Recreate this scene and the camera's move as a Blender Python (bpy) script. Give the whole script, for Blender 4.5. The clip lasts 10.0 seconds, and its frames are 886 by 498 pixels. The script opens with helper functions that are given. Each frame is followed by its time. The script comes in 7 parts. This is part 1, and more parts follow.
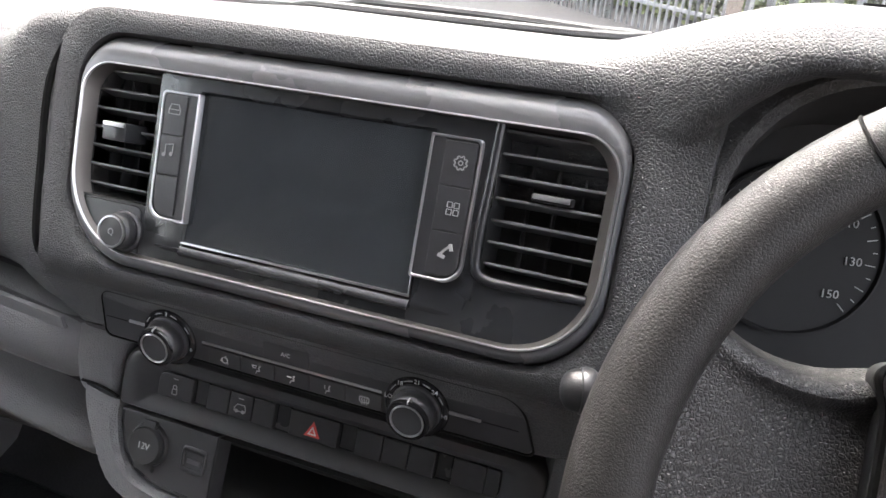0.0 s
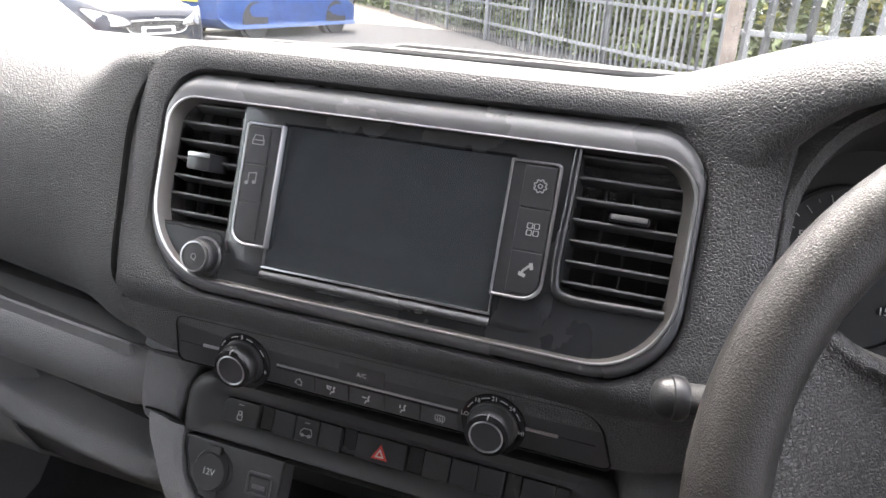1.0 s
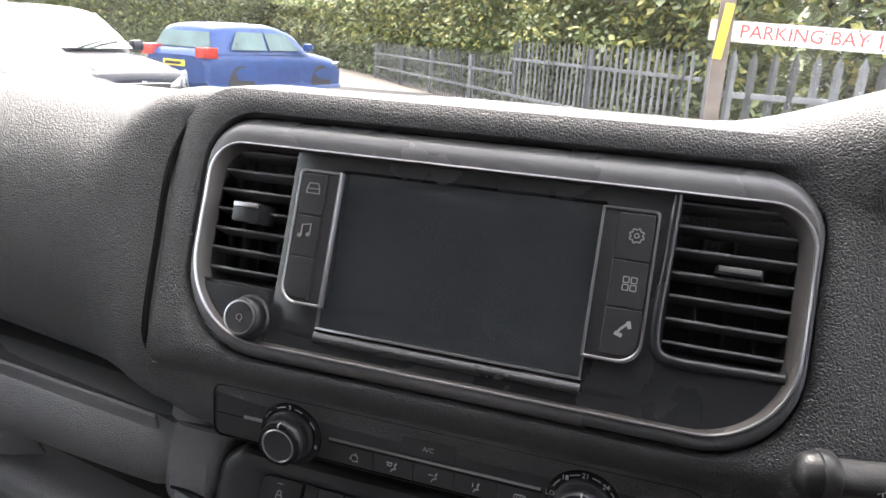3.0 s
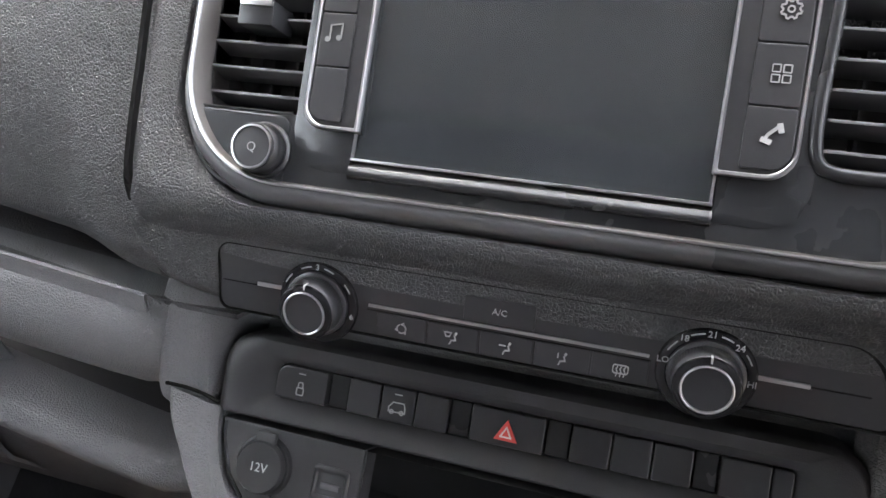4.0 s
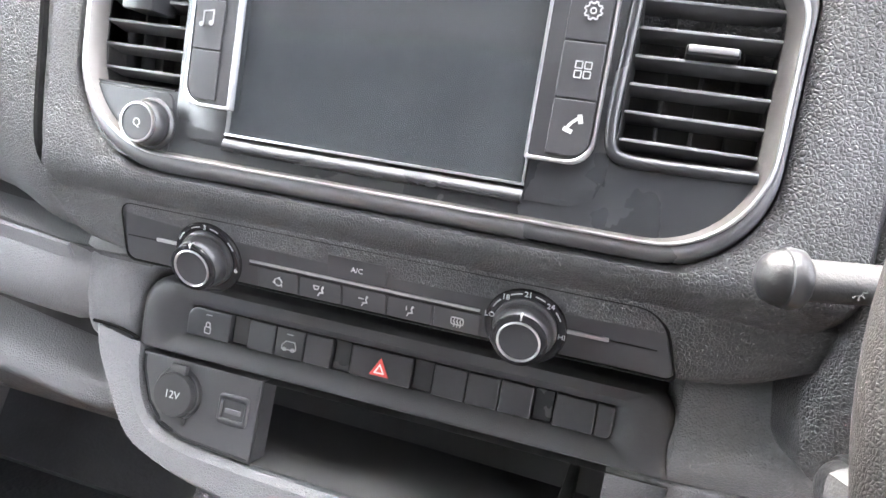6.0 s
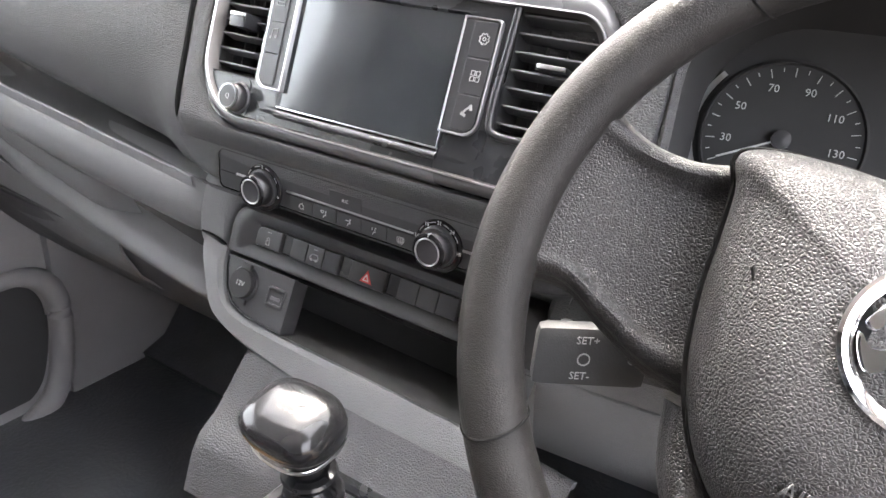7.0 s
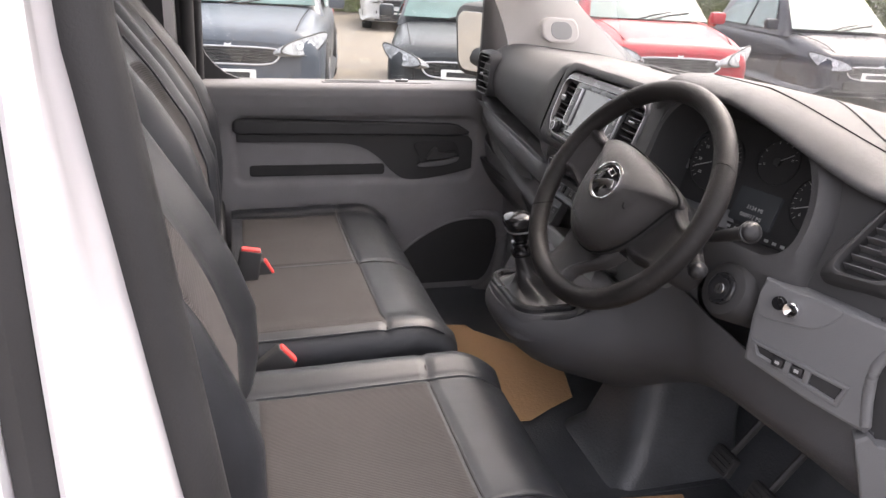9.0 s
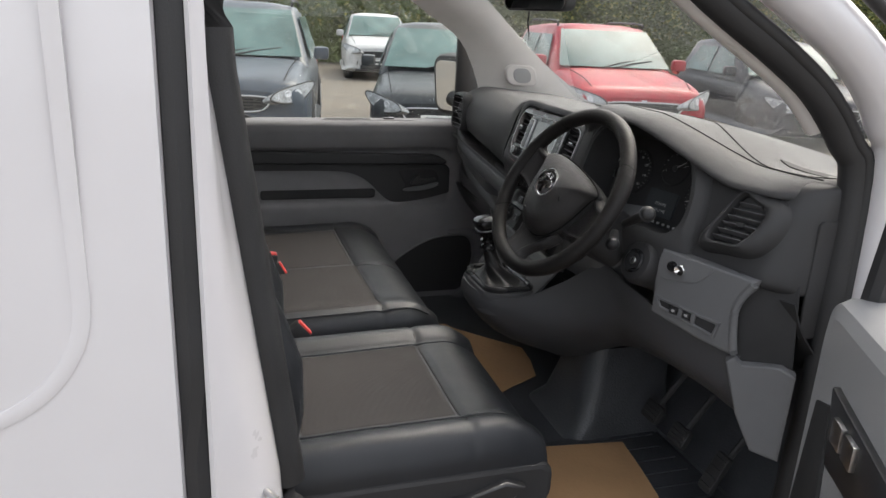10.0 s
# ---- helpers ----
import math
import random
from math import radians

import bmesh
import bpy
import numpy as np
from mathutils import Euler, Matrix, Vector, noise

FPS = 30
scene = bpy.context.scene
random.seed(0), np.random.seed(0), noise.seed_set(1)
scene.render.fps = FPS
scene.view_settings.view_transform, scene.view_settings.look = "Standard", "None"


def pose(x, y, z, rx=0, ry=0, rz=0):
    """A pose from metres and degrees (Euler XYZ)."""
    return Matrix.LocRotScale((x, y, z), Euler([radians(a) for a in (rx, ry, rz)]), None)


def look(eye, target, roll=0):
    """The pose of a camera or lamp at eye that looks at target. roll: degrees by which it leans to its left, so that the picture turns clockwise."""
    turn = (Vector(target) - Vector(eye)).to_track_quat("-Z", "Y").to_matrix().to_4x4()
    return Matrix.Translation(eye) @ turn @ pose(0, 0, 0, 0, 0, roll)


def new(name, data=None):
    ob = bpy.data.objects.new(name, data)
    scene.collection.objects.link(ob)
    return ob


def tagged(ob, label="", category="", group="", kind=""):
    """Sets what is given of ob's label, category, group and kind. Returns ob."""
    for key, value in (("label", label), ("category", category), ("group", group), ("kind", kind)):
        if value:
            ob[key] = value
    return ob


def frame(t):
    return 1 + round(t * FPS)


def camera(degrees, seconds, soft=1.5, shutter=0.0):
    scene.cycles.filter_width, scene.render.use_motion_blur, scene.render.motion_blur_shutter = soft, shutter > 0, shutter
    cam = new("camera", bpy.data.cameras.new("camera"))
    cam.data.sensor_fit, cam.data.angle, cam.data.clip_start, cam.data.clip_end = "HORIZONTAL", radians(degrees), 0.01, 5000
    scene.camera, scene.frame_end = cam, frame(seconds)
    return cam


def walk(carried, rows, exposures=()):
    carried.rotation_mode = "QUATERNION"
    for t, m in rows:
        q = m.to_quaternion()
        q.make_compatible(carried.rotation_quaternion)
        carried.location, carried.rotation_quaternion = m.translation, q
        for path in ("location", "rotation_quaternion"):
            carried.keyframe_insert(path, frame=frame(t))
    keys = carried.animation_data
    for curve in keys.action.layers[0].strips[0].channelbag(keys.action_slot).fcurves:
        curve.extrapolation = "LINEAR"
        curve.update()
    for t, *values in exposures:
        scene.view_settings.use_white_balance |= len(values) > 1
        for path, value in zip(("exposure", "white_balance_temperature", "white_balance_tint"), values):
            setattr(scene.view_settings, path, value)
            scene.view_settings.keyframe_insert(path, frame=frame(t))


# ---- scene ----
cam = camera(62.5, 10.0, soft=1.5)
PATH = [
    (0.0, pose(0.2317, -0.3723, 1.0188, 64.89, -3.19, 20.60)),
    (0.5, pose(0.2007, -0.3862, 1.0091, 67.19, -3.19, 20.33)),
    (1.0, pose(0.1911, -0.4163, 1.0066, 68.90, -3.14, 20.11)),
    (1.5, pose(0.2005, -0.4302, 1.0204, 70.93, -3.25, 20.17)),
    (2.0, pose(0.1844, -0.4403, 1.0072, 72.68, -3.09, 20.07)),
    (2.2, pose(0.1639, -0.4407, 1.0020, 73.19, -3.14, 19.95)),
    (3.3, pose(0.1124, -0.3811, 0.9694, 73.73, -3.25, 18.03)),
    (3.5, pose(0.1025, -0.3783, 0.9506, 73.07, -3.20, 17.69)),
    (4.0, pose(0.0599, -0.3321, 0.8798, 70.81, -3.17, 17.37)),
    (4.5, pose(0.0532, -0.3118, 0.8767, 67.63, -3.06, 16.57)),
    (5.0, pose(0.0627, -0.3172, 0.8853, 65.44, -3.19, 16.35)),
    (5.5, pose(0.0855, -0.3193, 0.9022, 64.42, -3.24, 16.53)),
    (6.0, pose(0.1460, -0.3418, 0.9290, 63.83, -3.25, 18.33)),
    (6.2, pose(0.1936, -0.3569, 0.9354, 63.87, -3.10, 20.24)),
    (7.3, pose(0.4742, -0.4948, 0.9906, 65.64, -3.80, 40.98)),
    (7.5, pose(0.5582, -0.5131, 1.0121, 66.11, -3.83, 46.78)),
    (8.0, pose(0.8187, -0.5581, 1.0776, 66.92, -3.22, 60.94)),
    (8.5, pose(1.1112, -0.6432, 1.1036, 67.89, -2.82, 71.02)),
    (9.0, pose(1.4381, -0.7280, 1.1377, 68.81, -2.95, 74.80)),
    (9.5, pose(1.7646, -0.7882, 1.1496, 69.95, -2.74, 75.63)),
    (10.0, pose(1.8369, -0.8444, 1.1569, 72.52, -2.63, 73.12)),
]
EXPOSURES = [(0.0, 3.03, 6650, 13), (1.0, 3.13, 6650, 13), (2.0, 2.86, 6680, 13), (3.5, 2.60, 6650, 13), (4.0, 3.53, 6560, 12), (4.5, 4.72, 6600, 11), (5.0, 5.03, 6560, 11), (6.0, 4.86, 6560, 12), (6.6, 4.17, 6700, 13),
             (7.3, 3.78, 6850, 14), (8.0, 2.63, 7000, 16), (8.5, 2.46, 7050, 17), (9.0, 2.04, 6950, 19), (9.5, 1.13, 6850, 13), (10.0, 1.01, 6720, 10)]
walk(cam, PATH, EXPOSURES)

# ---- world and light: a bright overcast day ----
world = bpy.data.worlds.new("overcast_sky")
scene.world = world
world.use_nodes = True
wn, wl = world.node_tree.nodes, world.node_tree.links
wn.clear()
sky = wn.new("ShaderNodeTexSky")
sky.sky_type, sky.sun_disc = "NISHITA", False
sky.sun_elevation, sky.sun_rotation = radians(54), radians(329)
sky.air_density, sky.dust_density, sky.ozone_density = 1.0, 6.0, 1.0
mixed = wn.new("ShaderNodeMix")
mixed.data_type = "RGBA"
mixed.inputs[0].default_value = 0.5
mixed.inputs[7].default_value = (9.0, 9.2, 9.6, 1)
wl.new(sky.outputs[0], mixed.inputs[6])
back = wn.new("ShaderNodeBackground")
back.inputs[1].default_value = 0.15
wl.new(mixed.outputs[2], back.inputs[0])
wout = wn.new("ShaderNodeOutputWorld")
wl.new(back.outputs[0], wout.inputs[0])
sun = new("sun", bpy.data.lights.new("sun", "SUN"))
sun.data.energy, sun.data.angle, sun.data.color = 1.4, radians(35), (1.0, 0.97, 0.92)
sun.matrix_world = look((-3.0, 5.0, 8.0), (0, 0, 0))


# ---- materials ----
def material(name, color, rough=0.5, metal=0.0, grain=0.0, grain_scale=500.0, vary=0.15, vary_scale=8.0, coat=0.0, pebble=False,
             dust=0.0, spec=0.5, per_object=0.0):
    m = bpy.data.materials.new(name)
    m.use_nodes = True
    nt = m.node_tree
    b = nt.nodes["Principled BSDF"]
    b.inputs["Metallic"].default_value = metal
    b.inputs["Roughness"].default_value = rough
    b.inputs["Specular IOR Level"].default_value = spec
    if coat:
        b.inputs["Coat Weight"].default_value, b.inputs["Coat Roughness"].default_value = coat, 0.06
    tc = nt.nodes.new("ShaderNodeTexCoord")
    big = nt.nodes.new("ShaderNodeTexNoise")
    big.inputs["Scale"].default_value, big.inputs["Detail"].default_value = vary_scale, 6.0
    nt.links.new(tc.outputs["Object"], big.inputs["Vector"])
    ramp = nt.nodes.new("ShaderNodeMapRange")
    ramp.inputs[1].default_value, ramp.inputs[2].default_value = 0.3, 0.7
    ramp.inputs[3].default_value, ramp.inputs[4].default_value = 1 - vary, 1 + vary
    nt.links.new(big.outputs[0], ramp.inputs[0])
    mul = nt.nodes.new("ShaderNodeMix")
    mul.data_type, mul.blend_type = "RGBA", "MULTIPLY"
    mul.inputs[0].default_value = 1.0
    mul.inputs[6].default_value = (*color, 1)
    nt.links.new(ramp.outputs[0], mul.inputs[7])
    col = mul.outputs[2]
    if per_object:
        info = nt.nodes.new("ShaderNodeObjectInfo")
        r2 = nt.nodes.new("ShaderNodeMapRange")
        r2.inputs[3].default_value, r2.inputs[4].default_value = 1 - per_object, 1 + per_object
        nt.links.new(info.outputs["Random"], r2.inputs[0])
        mul2 = nt.nodes.new("ShaderNodeMix")
        mul2.data_type, mul2.blend_type = "RGBA", "MULTIPLY"
        mul2.inputs[0].default_value = 1.0
        nt.links.new(col, mul2.inputs[6])
        nt.links.new(r2.outputs[0], mul2.inputs[7])
        col = mul2.outputs[2]
    if dust:
        fine = nt.nodes.new("ShaderNodeTexNoise")
        fine.inputs["Scale"].default_value, fine.inputs["Detail"].default_value = 160.0, 3.0
        nt.links.new(tc.outputs["Object"], fine.inputs["Vector"])
        r3 = nt.nodes.new("ShaderNodeMapRange")
        r3.inputs[1].default_value, r3.inputs[2].default_value, r3.inputs[4].default_value = 0.6, 0.8, dust
        nt.links.new(fine.outputs[0], r3.inputs[0])
        mx = nt.nodes.new("ShaderNodeMix")
        mx.data_type = "RGBA"
        mx.inputs[7].default_value = (0.25, 0.24, 0.22, 1)
        nt.links.new(r3.outputs[0], mx.inputs[0])
        nt.links.new(col, mx.inputs[6])
        col = mx.outputs[2]
    nt.links.new(col, b.inputs["Base Color"])
    rr = nt.nodes.new("ShaderNodeMapRange")
    rr.inputs[1].default_value, rr.inputs[2].default_value = 0.3, 0.7
    rr.inputs[3].default_value, rr.inputs[4].default_value = max(rough * 0.88, 0.0), min(rough * 1.12, 1.0)
    nt.links.new(big.outputs[0], rr.inputs[0])
    nt.links.new(rr.outputs[0], b.inputs["Roughness"])
    if grain:
        if pebble:
            g = nt.nodes.new("ShaderNodeTexVoronoi")
            g.feature = "DISTANCE_TO_EDGE"
        else:
            g = nt.nodes.new("ShaderNodeTexNoise")
            g.inputs["Detail"].default_value = 4.0
        g.inputs["Scale"].default_value = grain_scale
        nt.links.new(tc.outputs["Object"], g.inputs["Vector"])
        bump = nt.nodes.new("ShaderNodeBump")
        bump.inputs["Strength"].default_value = grain
        bump.inputs["Distance"].default_value = 0.6 / grain_scale
        height = g.outputs[0]
        if pebble:
            warp = nt.nodes.new("ShaderNodeTexNoise")
            warp.inputs["Scale"].default_value = grain_scale * 0.6
            nt.links.new(tc.outputs["Object"], warp.inputs["Vector"])
            push = nt.nodes.new("ShaderNodeVectorMath")
            push.operation = "MULTIPLY_ADD"
            push.inputs[1].default_value = (1.2 / grain_scale,) * 3
            nt.links.new(warp.outputs["Color"], push.inputs[0])
            nt.links.new(tc.outputs["Object"], push.inputs[2])
            nt.links.new(push.outputs[0], g.inputs["Vector"])
            flat_top = nt.nodes.new("ShaderNodeMapRange")
            flat_top.interpolation_type = "SMOOTHSTEP"
            flat_top.inputs[2].default_value = 0.28
            nt.links.new(g.outputs[0], flat_top.inputs[0])
            height = flat_top.outputs[0]
        nt.links.new(height, bump.inputs["Height"])
        nt.links.new(bump.outputs[0], b.inputs["Normal"])
    return m


def glass(name, tint, rough=0.0):
    m = bpy.data.materials.new(name)
    m.use_nodes = True
    b = m.node_tree.nodes["Principled BSDF"]
    b.inputs["Base Color"].default_value = (*tint, 1)
    b.inputs["Roughness"].default_value, b.inputs["Transmission Weight"].default_value, b.inputs["IOR"].default_value = rough, 1.0, 1.45
    return m


def woven(name, color, scale, across="X"):
    """A ribbed upholstery cloth, its ribs side by side along one axis."""
    m = material(name, color, 0.85, vary=0.12, vary_scale=14, spec=0.25)
    nt = m.node_tree
    b = nt.nodes["Principled BSDF"]
    tc = nt.nodes.new("ShaderNodeTexCoord")
    w = nt.nodes.new("ShaderNodeTexWave")
    w.bands_direction = across
    w.inputs["Scale"].default_value, w.inputs["Distortion"].default_value = scale, 0.5
    w.inputs["Detail"].default_value, w.inputs["Detail Scale"].default_value = 2.0, 6.0
    nt.links.new(tc.outputs["Object"], w.inputs["Vector"])
    bump = nt.nodes.new("ShaderNodeBump")
    bump.inputs["Strength"].default_value, bump.inputs["Distance"].default_value = 0.6, 0.0012
    nt.links.new(w.outputs[1], bump.inputs["Height"])
    nt.links.new(bump.outputs[0], b.inputs["Normal"])
    # the grooves between the ribs are darkened, their shade put into the colour
    groove_shade = nt.nodes.new("ShaderNodeMapRange")
    groove_shade.inputs[3].default_value, groove_shade.inputs[4].default_value = 0.6, 1.2
    nt.links.new(w.outputs[1], groove_shade.inputs[0])
    mul = nt.nodes.new("ShaderNodeMix")
    mul.data_type, mul.blend_type = "RGBA", "MULTIPLY"
    mul.inputs[0].default_value = 1.0
    nt.links.new(b.inputs["Base Color"].links[0].from_socket, mul.inputs[6])
    nt.links.new(groove_shade.outputs[0], mul.inputs[7])
    nt.links.new(mul.outputs[2], b.inputs["Base Color"])
    return m


DASH = material("grained_black_plastic", (0.046, 0.046, 0.048), 0.52, grain=0.5, grain_scale=480, pebble=True, vary=0.1, dust=0.03, spec=0.4)
# same plastic as DASH, its base lightened for sky light on the top
DASH_TOP = material("grained_black_plastic_skylit", (0.060, 0.060, 0.062), 0.54, grain=0.6, grain_scale=480, pebble=True, vary=0.1, dust=0.06, spec=0.35)
GREY = material("grained_grey_plastic", (0.128, 0.130, 0.134), 0.52, grain=0.42, grain_scale=470, pebble=True, vary=0.08, dust=0.04)
DOOR_GREY = material("grey_door_plastic", (0.195, 0.191, 0.197), 0.55, grain=0.35, grain_scale=480, pebble=True, vary=0.08, spec=0.3)
SATIN = material("satin_black_plastic", (0.022, 0.022, 0.024), 0.36, grain=0.08, grain_scale=900, vary=0.08, dust=0.03)
MATT = material("matt_black_plastic", (0.026, 0.026, 0.0272), 0.62, grain=0.25, grain_scale=800, vary=0.1)
BROW = material("satin_dark_grey_plastic", (0.085, 0.085, 0.089), 0.28, grain=0.04, grain_scale=900, vary=0.06)
HOUSING = material("graphite_satin_plastic", (0.017, 0.0175, 0.019), 0.27, grain=0.05, grain_scale=900, vary=0.06, dust=0.02)
VOID = material("black_void_plastic", (0.034, 0.034, 0.035), 0.7, vary=0.2, spec=0.15)
SCREEN = material("screen_glass", (0.020, 0.022, 0.024), 0.12, vary=0.1, dust=0.02, vary_scale=30, spec=0.95)
CHROME = material("satin_chrome", (0.48, 0.48, 0.49), 0.32, metal=1.0, grain=0.03, grain_scale=900, vary=0.05)
# chrome darkened and warmed, its dim reflections put into the colour
DULL = material("chrome_darkened", (0.13, 0.12, 0.115), 0.45, metal=0.7, grain=0.03, grain_scale=900, vary=0.05)
BEZEL = material("smooth_black_plastic", (0.034, 0.034, 0.036), 0.48, grain=0.25, grain_scale=1100, vary=0.08, dust=0.03, spec=0.4)
BRIGHT = material("polished_chrome", (0.85, 0.85, 0.86), 0.08, metal=1.0, vary=0.04)
STEEL = material("galvanised_steel", (0.15, 0.157, 0.16), 0.6, metal=0.0, grain=0.15, grain_scale=60, vary=0.25, vary_scale=5, per_object=0.12)
WHEEL_SKIN = material("worn_wheel_rim_skin", (0.0135, 0.0125, 0.0122), 0.46, grain=0.24, grain_scale=760, pebble=True, vary=0.3, vary_scale=14, dust=0.05, spec=0.18)
WHEEL_PAD = material("wheel_hub_grained_plastic", (0.024, 0.0226, 0.0226), 0.38, grain=0.48, grain_scale=600, pebble=True, vary=0.12, dust=0.04, spec=0.4)
LEATHER = material("black_leatherette", (0.0135, 0.0152, 0.0185), 0.42, grain=0.2, grain_scale=520, pebble=True, vary=0.12, vary_scale=10, spec=0.5)
CLOTH = woven("ribbed_grey_cloth", (0.050, 0.046, 0.045), 85)
CLOTH_BACK = woven("ribbed_taupe_cloth", (0.070, 0.064, 0.063), 85, "Z")
# the GREY plastic again, darkened since its parts lie in shade
CONSOLE = material("console_grey_shaded", (0.053, 0.053, 0.057), 0.5, grain=0.5, grain_scale=420, pebble=True, vary=0.08, dust=0.04)
# paler copy of DOOR_GREY, so the open door looks better lit
DOOR_LIGHT = material("grey_door_plastic_brightened", (0.26, 0.262, 0.265), 0.55, grain=0.3, grain_scale=420, pebble=True, vary=0.06)
SLAT = material("vent_slat_plastic", (0.085, 0.085, 0.089), 0.4, vary=0.06)
BOOT = material("gaiter_leatherette", (0.014, 0.014, 0.015), 0.42, grain=0.25, grain_scale=420, vary=0.15, spec=0.35)
RUBBER = material("black_rubber", (0.022, 0.022, 0.023), 0.6, grain=0.2, grain_scale=300, vary=0.2)
FLOOR_RUBBER = material("black_floor_rubber", (0.052, 0.055, 0.060), 0.42, grain=0.35, grain_scale=160, vary=0.3, vary_scale=7, dust=0.06)
PAPER = material("brown_paper", (0.42, 0.25, 0.125), 0.8, grain=0.2, grain_scale=90, vary=0.08, vary_scale=6)
WHITE_PAINT = material("white_van_paint", (0.64, 0.625, 0.635), 0.3, vary=0.03, vary_scale=3, coat=0.6)
PILLAR_GREY = material("light_grey_pillar_trim", (0.65, 0.625, 0.6), 0.7, grain=0.3, grain_scale=500, vary=0.06)
HEADLINER = material("grey_headliner_felt", (0.6, 0.59, 0.58), 0.9, grain=0.4, grain_scale=400, vary=0.06)
RED = material("red_plastic", (0.62, 0.05, 0.045), 0.4, grain=0.1, grain_scale=500, vary=0.06)
RED_MARK = material("red_print", (0.55, 0.06, 0.05), 0.5, vary=0.05)
ICON = material("pale_grey_print", (0.36, 0.36, 0.36), 0.6, vary=0.05)
ICON_DIM = material("dim_grey_print", (0.22, 0.22, 0.22), 0.6, vary=0.05)
WEB = material("seat_belt_webbing", (0.03, 0.03, 0.032), 0.75, grain=0.5, grain_scale=400, vary=0.1)
PAD_PRINT = material("moulded_grey_lettering", (0.055, 0.055, 0.055), 0.6, vary=0.05)
DISPLAY = material("grey_lcd", (0.05, 0.055, 0.06), 0.25, vary=0.1)
GLASS = glass("tinted_safety_glass", (0.84, 0.88, 0.86))
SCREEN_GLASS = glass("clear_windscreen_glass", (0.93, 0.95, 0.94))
# opaque teal base stands in for daylight reflected by the panes
CAR_GLASS = material("car_glass_reflection_tint", (0.09, 0.145, 0.14), 0.16, vary=0.3, vary_scale=2, spec=0.3)
MIRROR = material("mirror_silver", (0.85, 0.86, 0.87), 0.03, metal=1.0, vary=0.02)
TYRE = material("tyre_rubber", (0.025, 0.025, 0.026), 0.8, grain=0.3, grain_scale=120)
ALLOY = material("alloy_rim", (0.4, 0.4, 0.42), 0.35, metal=0.9)
LAMP = material("headlamp_lens", (0.30, 0.31, 0.32), 0.2, vary=0.35, vary_scale=14, coat=0.5)
TAIL = material("tail_lamp_lens", (0.5, 0.04, 0.03), 0.15, coat=0.5)
PLATE = material("number_plate_white", (0.7, 0.7, 0.68), 0.4)
GRAVEL = material("wet_gravel", (0.130, 0.110, 0.087), 0.75, grain=0.9, grain_scale=28, vary=0.3, vary_scale=1.3, dust=0.2)
ASPHALT = material("wet_asphalt", (0.04, 0.04, 0.042), 0.75, grain=0.6, grain_scale=60, vary=0.25, vary_scale=0.8, dust=0.06, spec=0.06)
LEAF = material("hedge_leaves", (0.10, 0.125, 0.045), 0.6, vary=0.45, vary_scale=1.6)
LEAF_YELLOW = material("hedge_young_leaves", (0.26, 0.25, 0.07), 0.6, vary=0.4, vary_scale=1.6)
SIGN_WHITE = material("sign_board_white", (0.62, 0.6, 0.58), 0.5, vary=0.12, vary_scale=5)
YELLOW = material("yellow_tape", (0.75, 0.62, 0.05), 0.5, vary=0.08)
WOOD_POST = material("weathered_post", (0.16, 0.13, 0.11), 0.8, grain=0.4, grain_scale=30, vary=0.3, vary_scale=6)


def paint(name, color):
    return material(name, color, 0.32, vary=0.18, vary_scale=5, spec=0.3, grain=0.12, grain_scale=160, dust=0.03)


# ---- mesh helpers ----
BASE = {}


def thing(name, loc=(0, 0, 0), label="", category="", group="", kind=""):
    ob = new(name)
    ob.empty_display_size = 0.05
    ob.location = loc
    BASE[ob.name] = Vector(loc)
    return tagged(ob, label, category, group, kind)


def finish(bm, name, mat, smooth=40):
    bmesh.ops.recalc_face_normals(bm, faces=bm.faces)
    me = bpy.data.meshes.new(name)
    bm.to_mesh(me)
    bm.free()
    me.materials.append(mat)
    if smooth:
        me.polygons.foreach_set("use_smooth", [True] * len(me.polygons))
        me.set_sharp_from_angle(angle=radians(smooth))
        for p in me.polygons:
            if p.loop_total > 6:
                p.use_smooth = False
    return me


def part(name, bm, mat, parent=None, label="", smooth=40):
    """Links bm, given in world places, as one mesh under parent."""
    base = BASE[parent.name] if parent else Vector((0, 0, 0))
    if parent:
        bmesh.ops.translate(bm, verts=bm.verts, vec=-base)
    ob = new(name, finish(bm, name, mat, smooth))
    if parent:
        ob.parent = parent
    BASE[ob.name] = base
    return tagged(ob, label)


def solo(name, bm, mat, label, category, group="", kind="", smooth=40):
    return tagged(part(name, bm, mat, None, "", smooth), label, category, group, kind)


def axes(o, x, y, z):
    m = Matrix.Identity(4)
    for i, v in enumerate((x, y, z)):
        m.col[i][:3] = Vector(v).normalized()
    m.col[3][:3] = Vector(o)
    return m


def shape(M, verts, faces, bm=None):
    bm = bm or bmesh.new()
    vs = [bm.verts.new(M @ Vector(v)) for v in verts]
    for f in faces:
        bm.faces.new([vs[i] for i in f])
    return bm


def bevelled(bm, size, seg=2, angle=30):
    bm.normal_update()
    es = [e for e in bm.edges if len(e.link_faces) == 2 and e.calc_face_angle(0) > radians(angle)]
    if size and es:
        bmesh.ops.bevel(bm, geom=es, offset=size, segments=seg, affect="EDGES", profile=0.6, clamp_overlap=True)
    return bm


I4 = Matrix.Identity(4)


